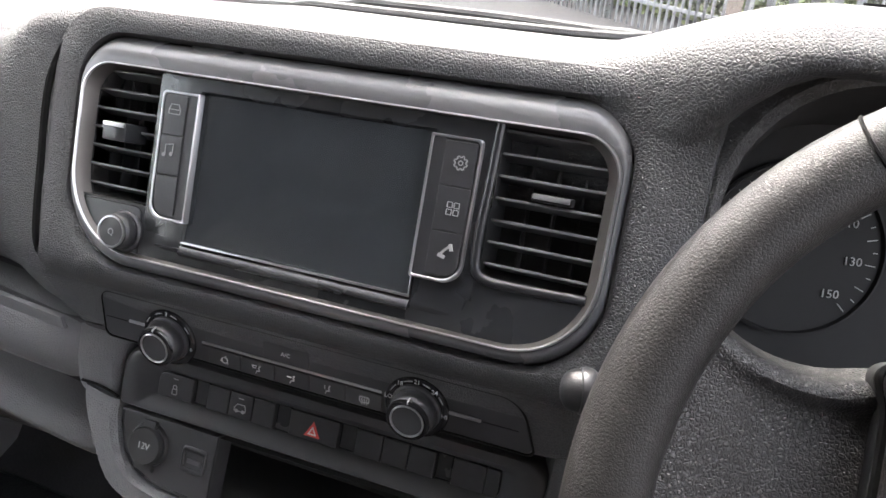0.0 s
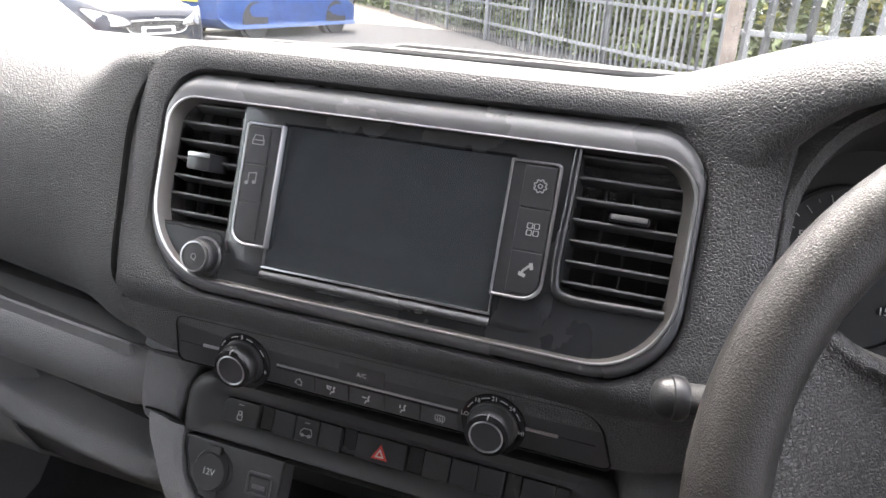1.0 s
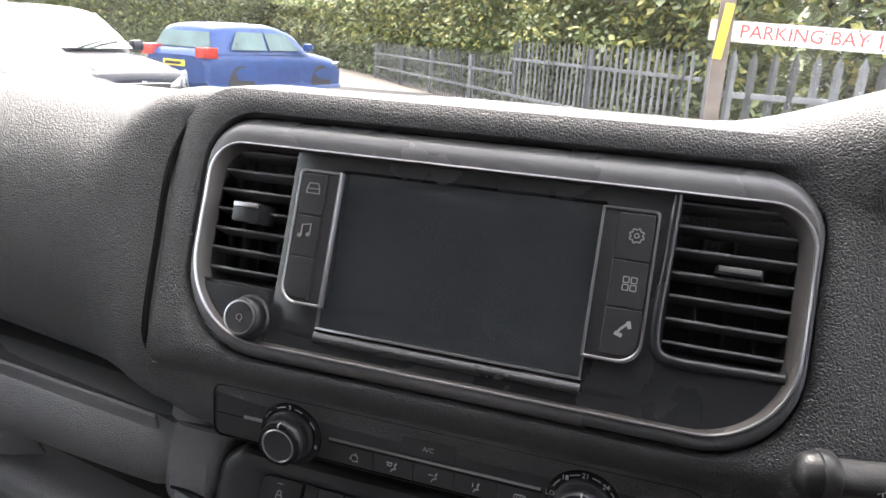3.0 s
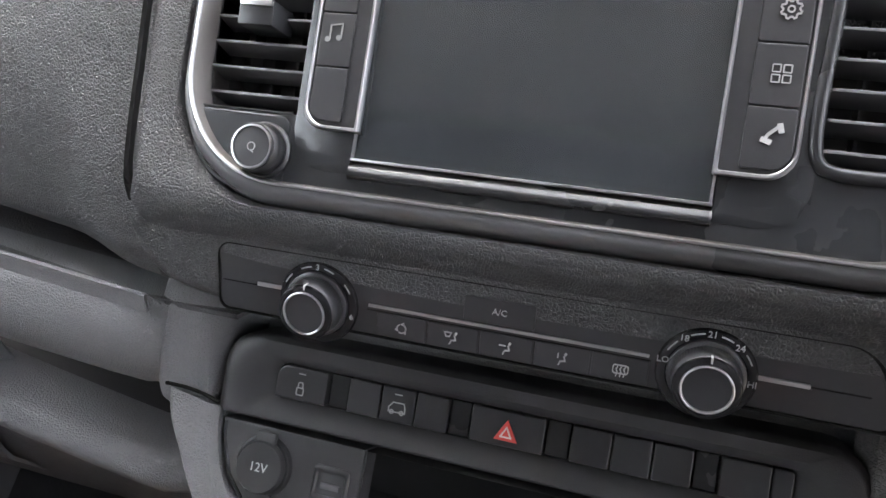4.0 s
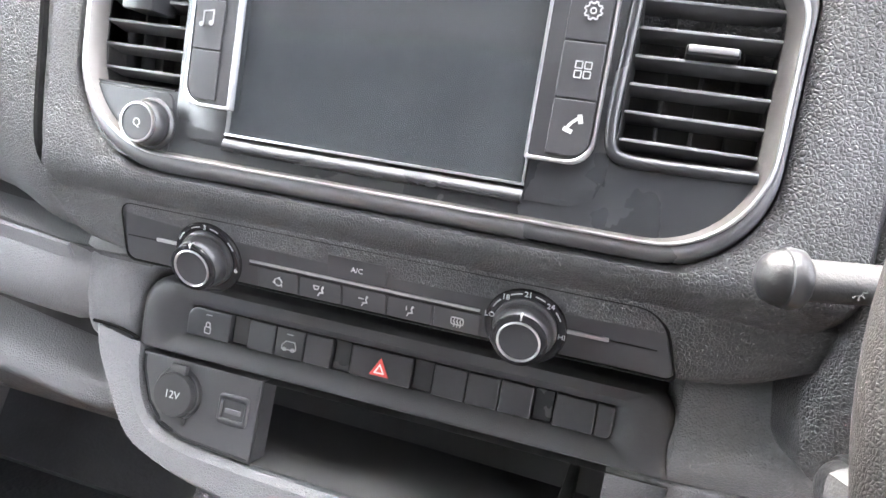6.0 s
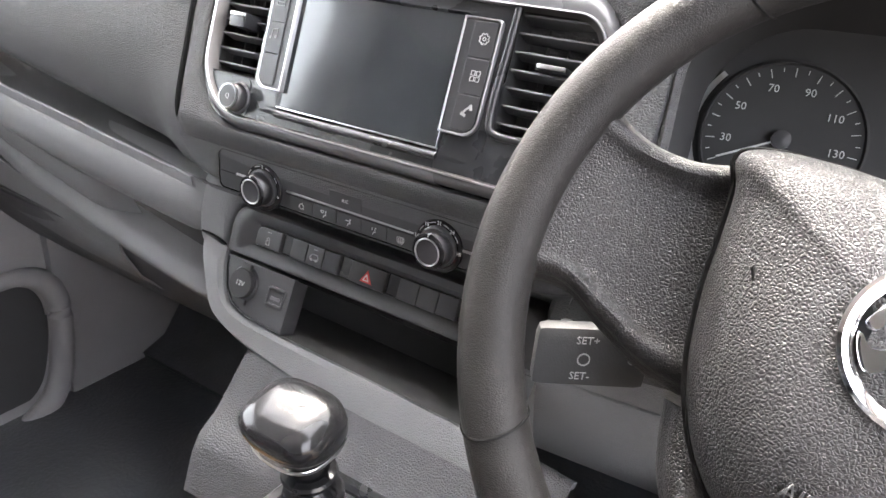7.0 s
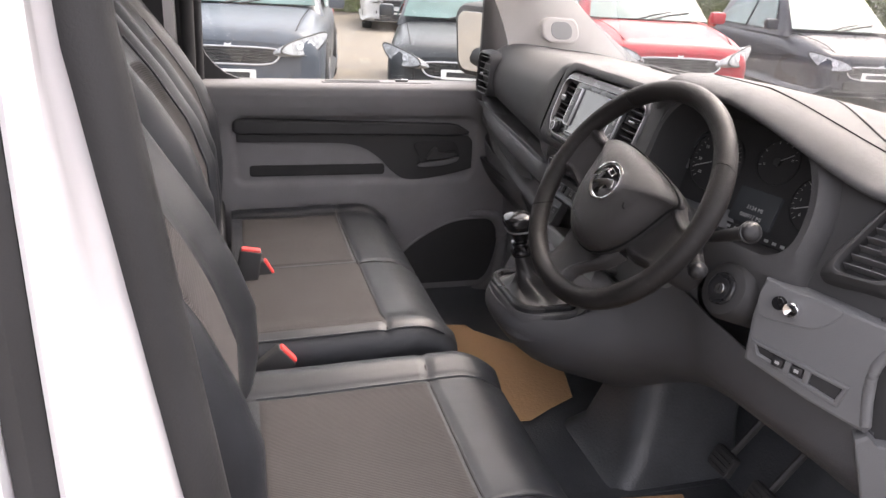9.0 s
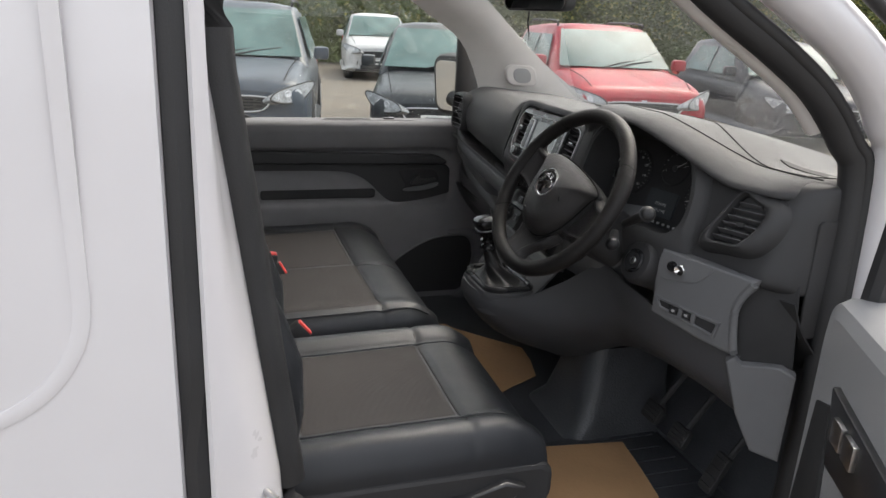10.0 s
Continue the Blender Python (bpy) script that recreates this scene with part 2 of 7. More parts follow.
def box(x0, x1, y0, y1, z0, z1, bev=0.002, M=I4, seg=2):
    v = [(x, y, z) for z in (z0, z1) for y in (y0, y1) for x in (x0, x1)]
    f = [(0, 1, 3, 2), (4, 5, 7, 6), (0, 1, 5, 4), (2, 3, 7, 6), (0, 2, 6, 4), (1, 3, 7, 5)]
    bm = shape(M, v, f)
    bmesh.ops.recalc_face_normals(bm, faces=bm.faces)
    return bevelled(bm, bev, seg)


def rrect(u0, u1, v0, v1, r=0.005, seg=6):
    """Corner radii in the order bottom left, bottom right, top right, top left."""
    r = (r,) * 4 if isinstance(r, (int, float)) else r
    out = []
    for (cx, cy, sx, sy, a0), q in zip(((u0, v0, 1, 1, 180), (u1, v0, -1, 1, 270), (u1, v1, -1, -1, 0), (u0, v1, 1, -1, 90)), r):
        for k in range(seg + 1):
            a = radians(a0 + 90 * k / seg)
            out.append((cx + sx * q + q * math.cos(a), cy + sy * q + q * math.sin(a)))
    return out


def circle(cx, cy, r, n=32, ry=None):
    return [(cx + r * math.cos(2 * math.pi * k / n), cy + (ry or r) * math.sin(2 * math.pi * k / n)) for k in range(n)]


def loft(loops, M=I4, cap0=False, cap1=False, ring=True, bm=None):
    """Joins loops of places, alike in number, by quads."""
    bm = bm or bmesh.new()
    rows = [[bm.verts.new(M @ Vector(p)) for p in L] for L in loops]
    n = len(rows[0])
    for a, b in zip(rows, rows[1:]):
        for i in range(n if ring else n - 1):
            j = (i + 1) % n
            bm.faces.new((a[i], a[j], b[j], b[i]))
    if cap0:
        bm.faces.new(list(reversed(rows[0])))
    if cap1:
        bm.faces.new(rows[-1])
    return bm


def rings(seq, M=I4, cap0=False, cap1=False):
    """seq: (outline in the plane, height) pairs."""
    return loft([[(u, v, n) for u, v in o] for o, n in seq], M, cap0, cap1)


def plate(outline, n0, n1, M=I4, bev=0.0015):
    """A slab with a rounded front edge."""
    cu = sum(p[0] for p in outline) / len(outline)
    cv = sum(p[1] for p in outline) / len(outline)
    w = max(p[0] for p in outline) - min(p[0] for p in outline)
    h = max(p[1] for p in outline) - min(p[1] for p in outline)

    def shrink(d):
        return [(cu + (u - cu) * (1 - 2 * d / w), cv + (v - cv) * (1 - 2 * d / h)) for u, v in outline]
    return rings([(outline, n0), (outline, n1 - bev), (shrink(bev * 0.3), n1 - bev * 0.3), (shrink(bev), n1)], M, True, True)


def band(outer, inner, n0, n1, M=I4, bev=0.001):
    """A frame between two outlines, raised from n0 to n1."""
    def mix(a, b, t):
        return [(p[0] + (q[0] - p[0]) * t, p[1] + (q[1] - p[1]) * t) for p, q in zip(a, b)]
    return rings([(outer, n0), (outer, n1 - bev), (mix(outer, inner, 0.25), n1), (mix(outer, inner, 0.75), n1), (inner, n1 - bev), (inner, n0)], M)


def lathe(profile, M=I4, seg=32, cap=True):
    return rings([(circle(0, 0, max(r, 1e-4), seg), h) for r, h in profile], M, cap, cap)


def spline(pts, n, closed=False):
    """n places along a smooth curve through pts."""
    P = [np.array(p, float) for p in pts]
    m = len(P)
    out = []
    for k in range(n):
        t = k * (m if closed else m - 1) / (n if closed else n - 1)
        i = int(t) if closed else min(int(t), m - 2)
        s = t - i
        a, b, c, d = (P[(i + o) % m] if closed else P[min(max(i + o, 0), m - 1)] for o in (-1, 0, 1, 2))
        out.append(0.5 * (2 * b + (c - a) * s + (2 * a - 5 * b + 4 * c - d) * s * s + (3 * b - a - 3 * c + d) * s ** 3))
    return out


def tube(path, radius, seg=12, closed=False, flat=1.0, up=(0, 0, 1)):
    """A round bar along path; radius is a number or one for each place."""
    P = [Vector(p) for p in path]
    n = len(P)
    loops = []
    for i, p in enumerate(P):
        a, b = (P[i - 1], P[(i + 1) % n]) if closed else (P[max(i - 1, 0)], P[min(i + 1, n - 1)])
        t = (b - a).normalized()
        s = t.cross(Vector(up))
        s = s.normalized() if s.length > 1e-4 else t.orthogonal().normalized()
        w = s.cross(t)
        r = radius if isinstance(radius, (int, float)) else radius[i]
        loops.append([p + s * (r * math.cos(q)) + w * (r * flat * math.sin(q)) for q in (2 * math.pi * k / seg for k in range(seg))])
    if closed:
        loops.append(loops[0])
        bm = loft(loops)
        bmesh.ops.remove_doubles(bm, verts=bm.verts, dist=1e-6)
        return bm
    return loft(loops, cap0=True, cap1=True)


def sheet(rows, thick=0.0):
    bm = loft(rows, ring=False)
    if thick:
        bmesh.ops.recalc_face_normals(bm, faces=bm.faces)
        bmesh.ops.solidify(bm, geom=bm.faces[:], thickness=thick)
    return bm


def add(bm, other):
    """Joins other into bm."""
    me = bpy.data.meshes.new("joined")
    other.to_mesh(me)
    other.free()
    bm.from_mesh(me)
    bpy.data.meshes.remove(me)
    return bm


def words(name, body, size, M, mat, parent, n=0.0003):
    """Printed characters, centred on M's origin, in its plane."""
    cu = bpy.data.curves.new(name, "FONT")
    cu.body, cu.size, cu.extrude, cu.align_x, cu.align_y, cu.resolution_u = body, size, n, "CENTER", "CENTER", 2
    tmp = bpy.data.objects.new("tmp", cu)
    scene.collection.objects.link(tmp)
    me = bpy.data.meshes.new_from_object(tmp.evaluated_get(bpy.context.evaluated_depsgraph_get()))
    bpy.data.objects.remove(tmp)
    bpy.data.curves.remove(cu)
    bm = bmesh.new()
    bm.from_mesh(me)
    bpy.data.meshes.remove(me)
    bmesh.ops.transform(bm, matrix=M, verts=bm.verts)
    return part(name, bm, mat, parent, smooth=0)


def at(M, u, v, n=0.0):
    return M @ Matrix.Translation((u, v, n))


def stroke(pts, w, M, n=0.0006, bm=None, closed=False):
    """Flat printed line in M's plane."""
    bm = bm or bmesh.new()
    segs = list(zip(pts, pts[1:])) + ([(pts[-1], pts[0])] if closed else [])
    for (a, b), (c, d) in segs:
        L = math.hypot(c - a, d - b) or 1e-6
        px, py = -(d - b) / L * w / 2, (c - a) / L * w / 2
        ex, ey = (c - a) / L * w / 2, (d - b) / L * w / 2
        q = [(a + px - ex, b + py - ey), (c + px + ex, d + py + ey), (c - px + ex, d - py + ey), (a - px - ex, b - py - ey)]
        loft([[(u, v, 0) for u, v in q], [(u, v, n) for u, v in q]], M, True, True, bm=bm)
    return bm


# the plane of the centre panel: across, up along it, out towards the seats
TILT = radians(19.7)
F = axes((0, -0.002, 0.80), (1, 0, 0), (0, math.sin(TILT), math.cos(TILT)), (0, -math.cos(TILT), math.sin(TILT)))

# joint and cubby blacks are lifted to imitate veiling glare
GAP = material("open_joint", (0.010, 0.010, 0.010), 0.9, vary=0.1, spec=0.05)
CUBBY = material("black_plastic_lifted", (0.085, 0.085, 0.084), 0.8, vary=0.15, spec=0.1)
GLOSS = material("gloss_black_plastic", (0.010, 0.010, 0.011), 0.16, vary=0.05, spec=0.35)


# ---- ground and yard ----
GROUND = -0.42
bm = bmesh.new()
loft([[(-400, -400, GROUND), (400, -400, GROUND)], [(-400, 400, GROUND), (400, 400, GROUND)]], ring=False, bm=bm)
solo("ground", bm, GRAVEL, "pale wet gravel and earth of a car yard", "ground", kind="structure", smooth=0)
bm = box(-9.0, 0.1, 9.5, 17.0, GROUND - 0.05, GROUND + 0.012, 0)
solo("road", bm, ASPHALT, "wet grey tarmac lane before the fence", "road", kind="structure", smooth=0)

# ---- the van's shell ----
HINGE_Y = 0.16
bm = box(-0.86, 0.84, -1.15, 0.55, 0.03, 0.085, 0.004)
solo("floor", bm, FLOOR_RUBBER, "black rubber floor covering of the cab", "floor", kind="structure")
rows = [[(x, y, z) for x in np.linspace(-0.86, 0.84, 6)] for y, z in ((0.30, 0.08), (0.36, 0.10), (0.46, 0.22), (0.52, 0.40), (0.55, 0.70), (0.56, 0.80))]
solo("wall_footwell", sheet(rows, 0.02), FLOOR_RUBBER, "black sloping footwell bulkhead", "bulkhead", kind="structure")
ribs = thing("floor_mat", (0.45, 0.0, 0.086), "black ribbed rubber mat on the driver's floor", "floor mat")
part("sheet", box(0.29, 0.78, -0.28, 0.285, 0.0855, 0.0885, 0.001), FLOOR_RUBBER, ribs)
for k in range(9):
    part("rib", box(0.315 + 0.055 * k, 0.325 + 0.055 * k, -0.26, 0.27, 0.088, 0.0915, 0.001), FLOOR_RUBBER, ribs)
# unseen back wall, kept dark so that the screen reflects little
solo("wall_back", box(-0.86, 0.86, -1.20, -1.15, 0.03, 1.55, 0.004), VOID, "unseen dark grey bulkhead behind the seats", "bulkhead", kind="structure")
# unseen roof lining, added to block the sky and bounce window light
rows = [[(x, y, 1.50 - 0.05 * (abs(x) / 0.85) ** 4 + 0.02) for x in np.linspace(-0.84, 0.84, 13)] for y in np.linspace(-1.18, -0.24, 8)]
solo("ceiling", sheet(rows, 0.03), HEADLINER, "unseen pale grey felt roof lining", "ceiling", kind="structure")
solo("sill_floor", box(0.80, 0.90, -0.85, 0.30, -0.02, 0.07, 0.012), MATT, "black plastic door sill step", "sill", kind="structure")

# windscreen: raked pane from the dashboard's far edge to the roof
ws = [[(x, y - 0.10 * (x / 0.8) ** 2, z) for x in np.linspace(-0.79, 0.79, 14)] for y, z in ((0.60, 0.87), (0.32, 1.10), (0.03, 1.33), (-0.20, 1.50))]
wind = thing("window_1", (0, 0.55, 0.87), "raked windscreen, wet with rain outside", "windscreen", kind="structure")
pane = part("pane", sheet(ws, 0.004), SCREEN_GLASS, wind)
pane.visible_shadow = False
part("window_seal", tube([(x, 0.60 - 0.10 * (x / 0.8) ** 2, 0.872) for x in np.linspace(-0.8, 0.8, 16)], 0.012, 8), RUBBER, wind)

# left A-pillar trim
front = spline([(-0.765, 0.565, 0.865), (-0.74, 0.29, 1.053), (-0.715, 0.10, 1.222), (-0.67, -0.21, 1.48)], 14)
rear = spline([(-0.82, 0.13, 0.86), (-0.815, 0.085, 1.0), (-0.81, 0.02, 1.11), (-0.80, -0.134, 1.21), (-0.76, -0.50, 1.45)], 14)
rows = []
for a, b in zip(front, rear):
    c = (a + b) / 2 + np.array((0.03, 0, 0))
    rows.append([tuple(p) for p in spline([a, c, b], 7)])
pil = thing("pillar_left", (-0.8, 0.3, 0.87), "pale grey moulded windscreen pillar trim", "pillar", kind="structure")
part("trim", sheet(rows, 0.02), PILLAR_GREY, pil)
TW = axes((-0.742, 0.25, 0.972), (0.05, 0.78, 0.0), (0.12, -0.25, 0.95), (0.95, 0.0, -0.1))
tw = part("tweeter_cover", plate(rrect(-0.062, 0.058, -0.04, 0.04, 0.03), -0.03, 0.014, TW, 0.006), PILLAR_GREY, pil)
part("grille", plate(rrect(-0.034, 0.034, -0.028, 0.028, 0.024), 0.012, 0.0155, TW), ICON, tw)

# right A-pillar, seen from the open doorway: pale trim, thick black seal, white body
path = spline([(0.815, 0.255, 0.10), (0.815, 0.270, 0.55), (0.805, 0.268, 0.90), (0.80, 0.228, 0.982), (0.80, 0.150, 1.065), (0.80, 0.05, 1.132), (0.79, -0.062, 1.20), (0.775, -0.32, 1.36), (0.765, -0.6, 1.42), (0.765, -0.80, 1.43)], 60)
pir = thing("pillar_right", (0.82, 0.3, 0.1), "white front door frame with a thick black rubber seal", "pillar", kind="structure")
part("trim", tube([(p[0] - 0.038, p[1] - 0.002, p[2] - 0.010) for p in path[22:]], 0.024, 14), PILLAR_GREY, pir)
part("door_seal", tube([tuple(p) for p in path], 0.028, 14), RUBBER, pir)
part("seal_lip", tube([(p[0] + 0.022, p[1] + 0.006, p[2] + 0.006) for p in path], 0.012, 10), RUBBER, pir)
part("frame", tube([(p[0] + 0.040, p[1] + 0.046, p[2] + 0.055 * min(1, max(0, (p[2] - 0.8) / 0.2))) for p in path], 0.042, 16), WHITE_PAINT, pir)
part("outer_seal", tube([(p[0] + 0.085, p[1] + 0.090, p[2] + 0.085 * min(1, max(0, (p[2] - 0.8) / 0.2))) for p in path], 0.012, 10), RUBBER, pir)
part("wing", box(0.80, 0.97, 0.30, 1.05, -0.25, 0.72, 0.03), WHITE_PAINT, pir)

# right B-pillar and side: rubber strip, white jamb, door seal
side = thing("van_side", (0.93, -0.9, -0.3), "white painted van side with a pressed panel line", "van side", kind="structure")
zs = np.linspace(-0.30, 1.75, 22)


def bulge(z):
    return 0.935 - 0.045 * max(0.0, (z - 0.75)) ** 2 / 0.6 - 0.02 * max(0.0, 0.3 - z)


rows = [[(bulge(z) - (0.012 if k == 0 else 0), y, z) for k, y in enumerate((-0.905, -0.909, -0.925, -1.2, -1.8, -2.6))] for z in zs]
part("outer_panel", sheet(rows, 0.01), WHITE_PAINT, side)
S = axes((0.937, 0, 0), (0, 1, 0), (0, 0, 1), (1, 0, 0))
part("pressed_line", band(rrect(-2.5, -0.998, 0.645, 1.9, 0.17, 16), rrect(-2.48, -1.018, 0.665, 1.88, 0.15, 16), -0.004, 0.0012, S, 0.0012), WHITE_PAINT, side)
part("rubber_strip", tube([(bulge(z) - 0.022, -0.889, z) for z in zs], 0.021, 8), RUBBER, side)
rows = []
for z in zs:
    e = -0.86 + 0.085 * min(1, max(0, (1.1 - z) / 0.65))
    rows.append([tuple(p) for p in spline([(bulge(z) - 0.006, -0.873, z), (bulge(z) - 0.012, -0.866, z), (0.905, -0.858 + (e + 0.858) * 0.35, z), (0.87, e - 0.012, z), (0.82, e, z), (0.79, e - 0.02, z)], 10)])
part("jamb", sheet(rows, 0.008), WHITE_PAINT, side)
seal = [(0.808, -0.845 + 0.085 * min(1, max(0, (1.1 - z) / 0.65)), z) for z in np.linspace(0.0, 1.43, 30)]
part("door_seal", tube(seal, [0.029] * 30, 14), RUBBER, side)
part("inner_trim", box(0.76, 0.80, -1.15, -0.87, 0.08, 1.46, 0.01), DOOR_GREY, side)
st = part("striker_plate", box(0.862, 0.869, -0.845, -0.805, 0.43, 0.51, 0.002), CHROME, side)
part("striker_loop", tube([(0.865, -0.815, 0.48), (0.895, -0.795, 0.482), (0.91, -0.785, 0.482), (0.91, -0.785, 0.462), (0.895, -0.795, 0.46), (0.865, -0.815, 0.458)], 0.0055, 8), CHROME, st)

# left B-pillar with the belt anchor, behind the passenger door
pl = thing("pillar_back_left", (-0.85, -0.9, 0.1), "white rear door pillar with black seals", "pillar", kind="structure")
part("frame", box(-0.92, -0.825, -0.97, -0.885, 0.05, 1.5, 0.012), WHITE_PAINT, pl)
part("door_seal", tube([(-0.81, -0.855 + 0.02 * (z - 0.8), z) for z in np.linspace(0.1, 1.48, 12)], 0.02, 10), RUBBER, pl)
part("window_seal", tube([(-0.865, -0.83 + 0.02 * (z - 0.8), z) for z in np.linspace(0.75, 1.42, 8)], 0.014, 10), RUBBER, pl)
part("inner_trim", box(-0.84, -0.79, -1.15, -0.925, 0.1, 1.5, 0.01), MATT, pl)

# ---- passenger door ----
D = axes((-0.84, 0, 0), (0, 1, 0), (0, 0, 1), (1, 0, 0))
door = thing("door_1", (-0.86, -0.35, 0.1), "closed passenger door with grey plastic trim and a dark armrest", "door", kind="structure")
def door_depth(u, v):
    """How far the trim stands in from the door's plane: a bulged belt, a hollow round the armrest, a bellied foot."""
    h = float(np.interp(v, (0.05, 0.20, 0.40, 0.45, 0.475, 0.50, 0.66, 0.69, 0.72, 0.755, 0.775, 0.784, 0.788), (0.030, 0.026, 0.022, 0.020, 0.017, 0.015, 0.017, 0.026, 0.040, 0.050, 0.050, 0.044, 0.032)))
    du = max(abs(u + 0.362) - 0.350, 0.0)
    dv = max(abs(v - 0.578) - 0.072, 0.0)
    d = math.hypot(du, dv) - 0.032
    t = min(1.0, max(0.0, 0.5 - d / 0.016))
    h -= (h - 0.001) * t * t * (3 - 2 * t)
    return h


NU, NV = 150, 110
rows = [[(-0.83 + 1.03 * i / NU, 0.05 + 0.738 * j / NV, door_depth(-0.83 + 1.03 * i / NU, 0.05 + 0.738 * j / NV)) for i in range(NU + 1)] for j in range(NV + 1)]
rows.append([(p[0], 0.789, 0.020) for p in rows[0]])
rows.append([(p[0], 0.789, -0.060) for p in rows[0]])
part("trim_panel", loft(rows, D, ring=False), DOOR_GREY, door, smooth=60)
part("inner_skin", plate(rrect(-0.83, 0.20, 0.05, 0.78, 0.02), -0.07, -0.03, D, 0.004), MATT, door)
part("armrest_strip", plate([(-0.745, 0.642), (-0.735, 0.632), (-0.05, 0.622), (0.0, 0.625), (0.005, 0.635), (-0.03, 0.655), (-0.06, 0.662), (-0.735, 0.68), (-0.745, 0.672)], 0.0, 0.02, D, 0.008), MATT, door)
swoop = [(-0.735, 0.630)] + [tuple(p) for p in spline([(-0.735, 0.607), (-0.45, 0.603), (-0.36, 0.59), (-0.30, 0.555), (-0.25, 0.505), (-0.20, 0.476), (-0.10, 0.482), (0.015, 0.508), (0.035, 0.53), (0.02, 0.60), (0.0, 0.62)], 30)] + [(-0.3, 0.626)]
part("dark_insert", plate(swoop, -0.004, 0.008, D, 0.003), MATT, door)
# raised dark plates stand in for the shaded slot, recess and bin
part("pull_slot", plate(rrect(-0.70, -0.275, 0.495, 0.53, 0.01), -0.004, 0.0055, D, 0.002), VOID, door)
part("handle_recess", plate([tuple(p) for p in spline([(-0.180, 0.596), (-0.11, 0.606), (-0.050, 0.602), (-0.026, 0.575), (-0.030, 0.545), (-0.09, 0.532), (-0.150, 0.524), (-0.160, 0.550)], 40, True)], 0.004, 0.0095, D, 0.003), VOID, door)
part("door_handle", plate([tuple(p) for p in spline([(-0.140, 0.548), (-0.118, 0.580), (-0.106, 0.583), (-0.098, 0.566), (-0.060, 0.567), (-0.042, 0.570), (-0.040, 0.557), (-0.07, 0.548), (-0.11, 0.543)], 40, True)], 0.008, 0.024, D, 0.005), MATT, door)
part("handle_lip", plate([tuple(p) for p in spline([(-0.160, 0.520), (-0.155, 0.531), (-0.09, 0.541), (-0.035, 0.552), (-0.026, 0.546), (-0.04, 0.533), (-0.09, 0.521)], 36, True)], 0.006, 0.016, D, 0.004), GREY, door)
bin_ = [tuple(p) for p in spline([(-0.30, 0.10), (-0.215, 0.222), (-0.14, 0.284), (-0.05, 0.328), (0.04, 0.340), (0.100, 0.330), (0.124, 0.268), (0.100, 0.145), (0.05, 0.098), (-0.05, 0.078), (-0.20, 0.078)], 60, True)]
part("door_bin", plate(bin_, 0.016, 0.0285, D, 0.001), MATT, door, "dark plate in place of the shaded door bin hollow")
rim_ = [tuple(p) for p in spline([(0.02, 0.352, 0.022), (0.085, 0.350, 0.028), (0.128, 0.325, 0.034), (0.142, 0.262, 0.038), (0.118, 0.130, 0.042), (0.060, 0.072, 0.044), (-0.05, 0.048, 0.045), (-0.25, 0.046, 0.045)], 40)]
part("bin_rim", tube([D @ Vector(p) for p in rim_], [0.008 + 0.013 * min(1, k / 10) for k in range(40)], 14), DOOR_GREY, door)
part("bin_wall", plate([(-0.5, 0.03), (0.10, 0.03), (0.10, 0.075), (0.0, 0.052), (-0.5, 0.052)], 0.015, 0.052, D, 0.008), DOOR_GREY, door)
part("bin_edge", tube([D @ Vector((u, v, 0.0285)) for u, v in bin_[5:34]], 0.004, 8), DOOR_GREY, door)
top = axes((-0.838, 0, 0.7895), (0, 1, 0), (-1, 0, 0), (0, 0, 1))
sw = part("switch_plate", plate(rrect(-0.475, -0.13, -0.012, 0.03, 0.008), -0.002, 0.002, top, 0.001), DOOR_GREY, door)
part("grab_slot", plate(rrect(-0.465, -0.295, -0.004, 0.022, 0.006), 0.001, 0.0028, top, 0.0004), VOID, sw)
part("window_switch", box(-0.245, -0.205, 0.002, 0.018, 0.001, 0.008, 0.002, top), SATIN, sw)
part("switch_chrome", box(-0.225, -0.205, 0.004, 0.016, 0.006, 0.0092, 0.001, top), CHROME, sw)
part("window_frame", band(rrect(-0.90, 0.10, 0.70, 1.46, (0.02, 0.02, 0.16, 0.05)), rrect(-0.83, 0.045, 0.785, 1.40, (0.15, 0.01, 0.16, 0.05)), -0.06, -0.035, D, 0.006), MATT, door)
gl = part("pane", plate(rrect(-0.86, 0.07, 0.74, 1.43, 0.02), -0.052, -0.048, D, 0.0005), GLASS, door)
gl.visible_shadow = False

# ---- open driver's door ----
TH = radians(62)
Q = axes((0.90, HINGE_Y - 0.015, -0.02), (math.sin(TH), -math.cos(TH), 0), (0, 0, 1), (-math.cos(TH), -math.sin(TH), 0))
dd = thing("door_2", (0.93, HINGE_Y, 0.1), "open driver's door with grey plastic trim", "door", kind="structure")
part("trim_panel", plate(rrect(0.03, 1.0, 0.05, 0.775, (0.03, 0.03, 0.03, 0.05)), -0.08, 0.0, Q, 0.03), DOOR_LIGHT, dd)
part("outer_skin", plate(rrect(0.02, 1.03, -0.05, 0.76, 0.03), -0.13, -0.085, Q, 0.02), WHITE_PAINT, dd)
# a dark plate stands in for the shaded pocket
part("pocket", plate([(0.05, 0.12), (0.10, 0.60), (0.16, 0.62), (0.21, 0.35), (0.24, 0.12)], 0.0, 0.006, Q, 0.003), VOID, dd)
sp = part("switch_panel", plate([(0.17, 0.66), (0.42, 0.64), (0.42, 0.55), (0.20, 0.54)], 0.0, 0.012, Q, 0.004), SATIN, dd)
for k in range(2):
    part("window_switch", box(0.22 + 0.05 * k, 0.26 + 0.05 * k, 0.595, 0.635, 0.01, 0.02, 0.003, Q), CHROME, sp)
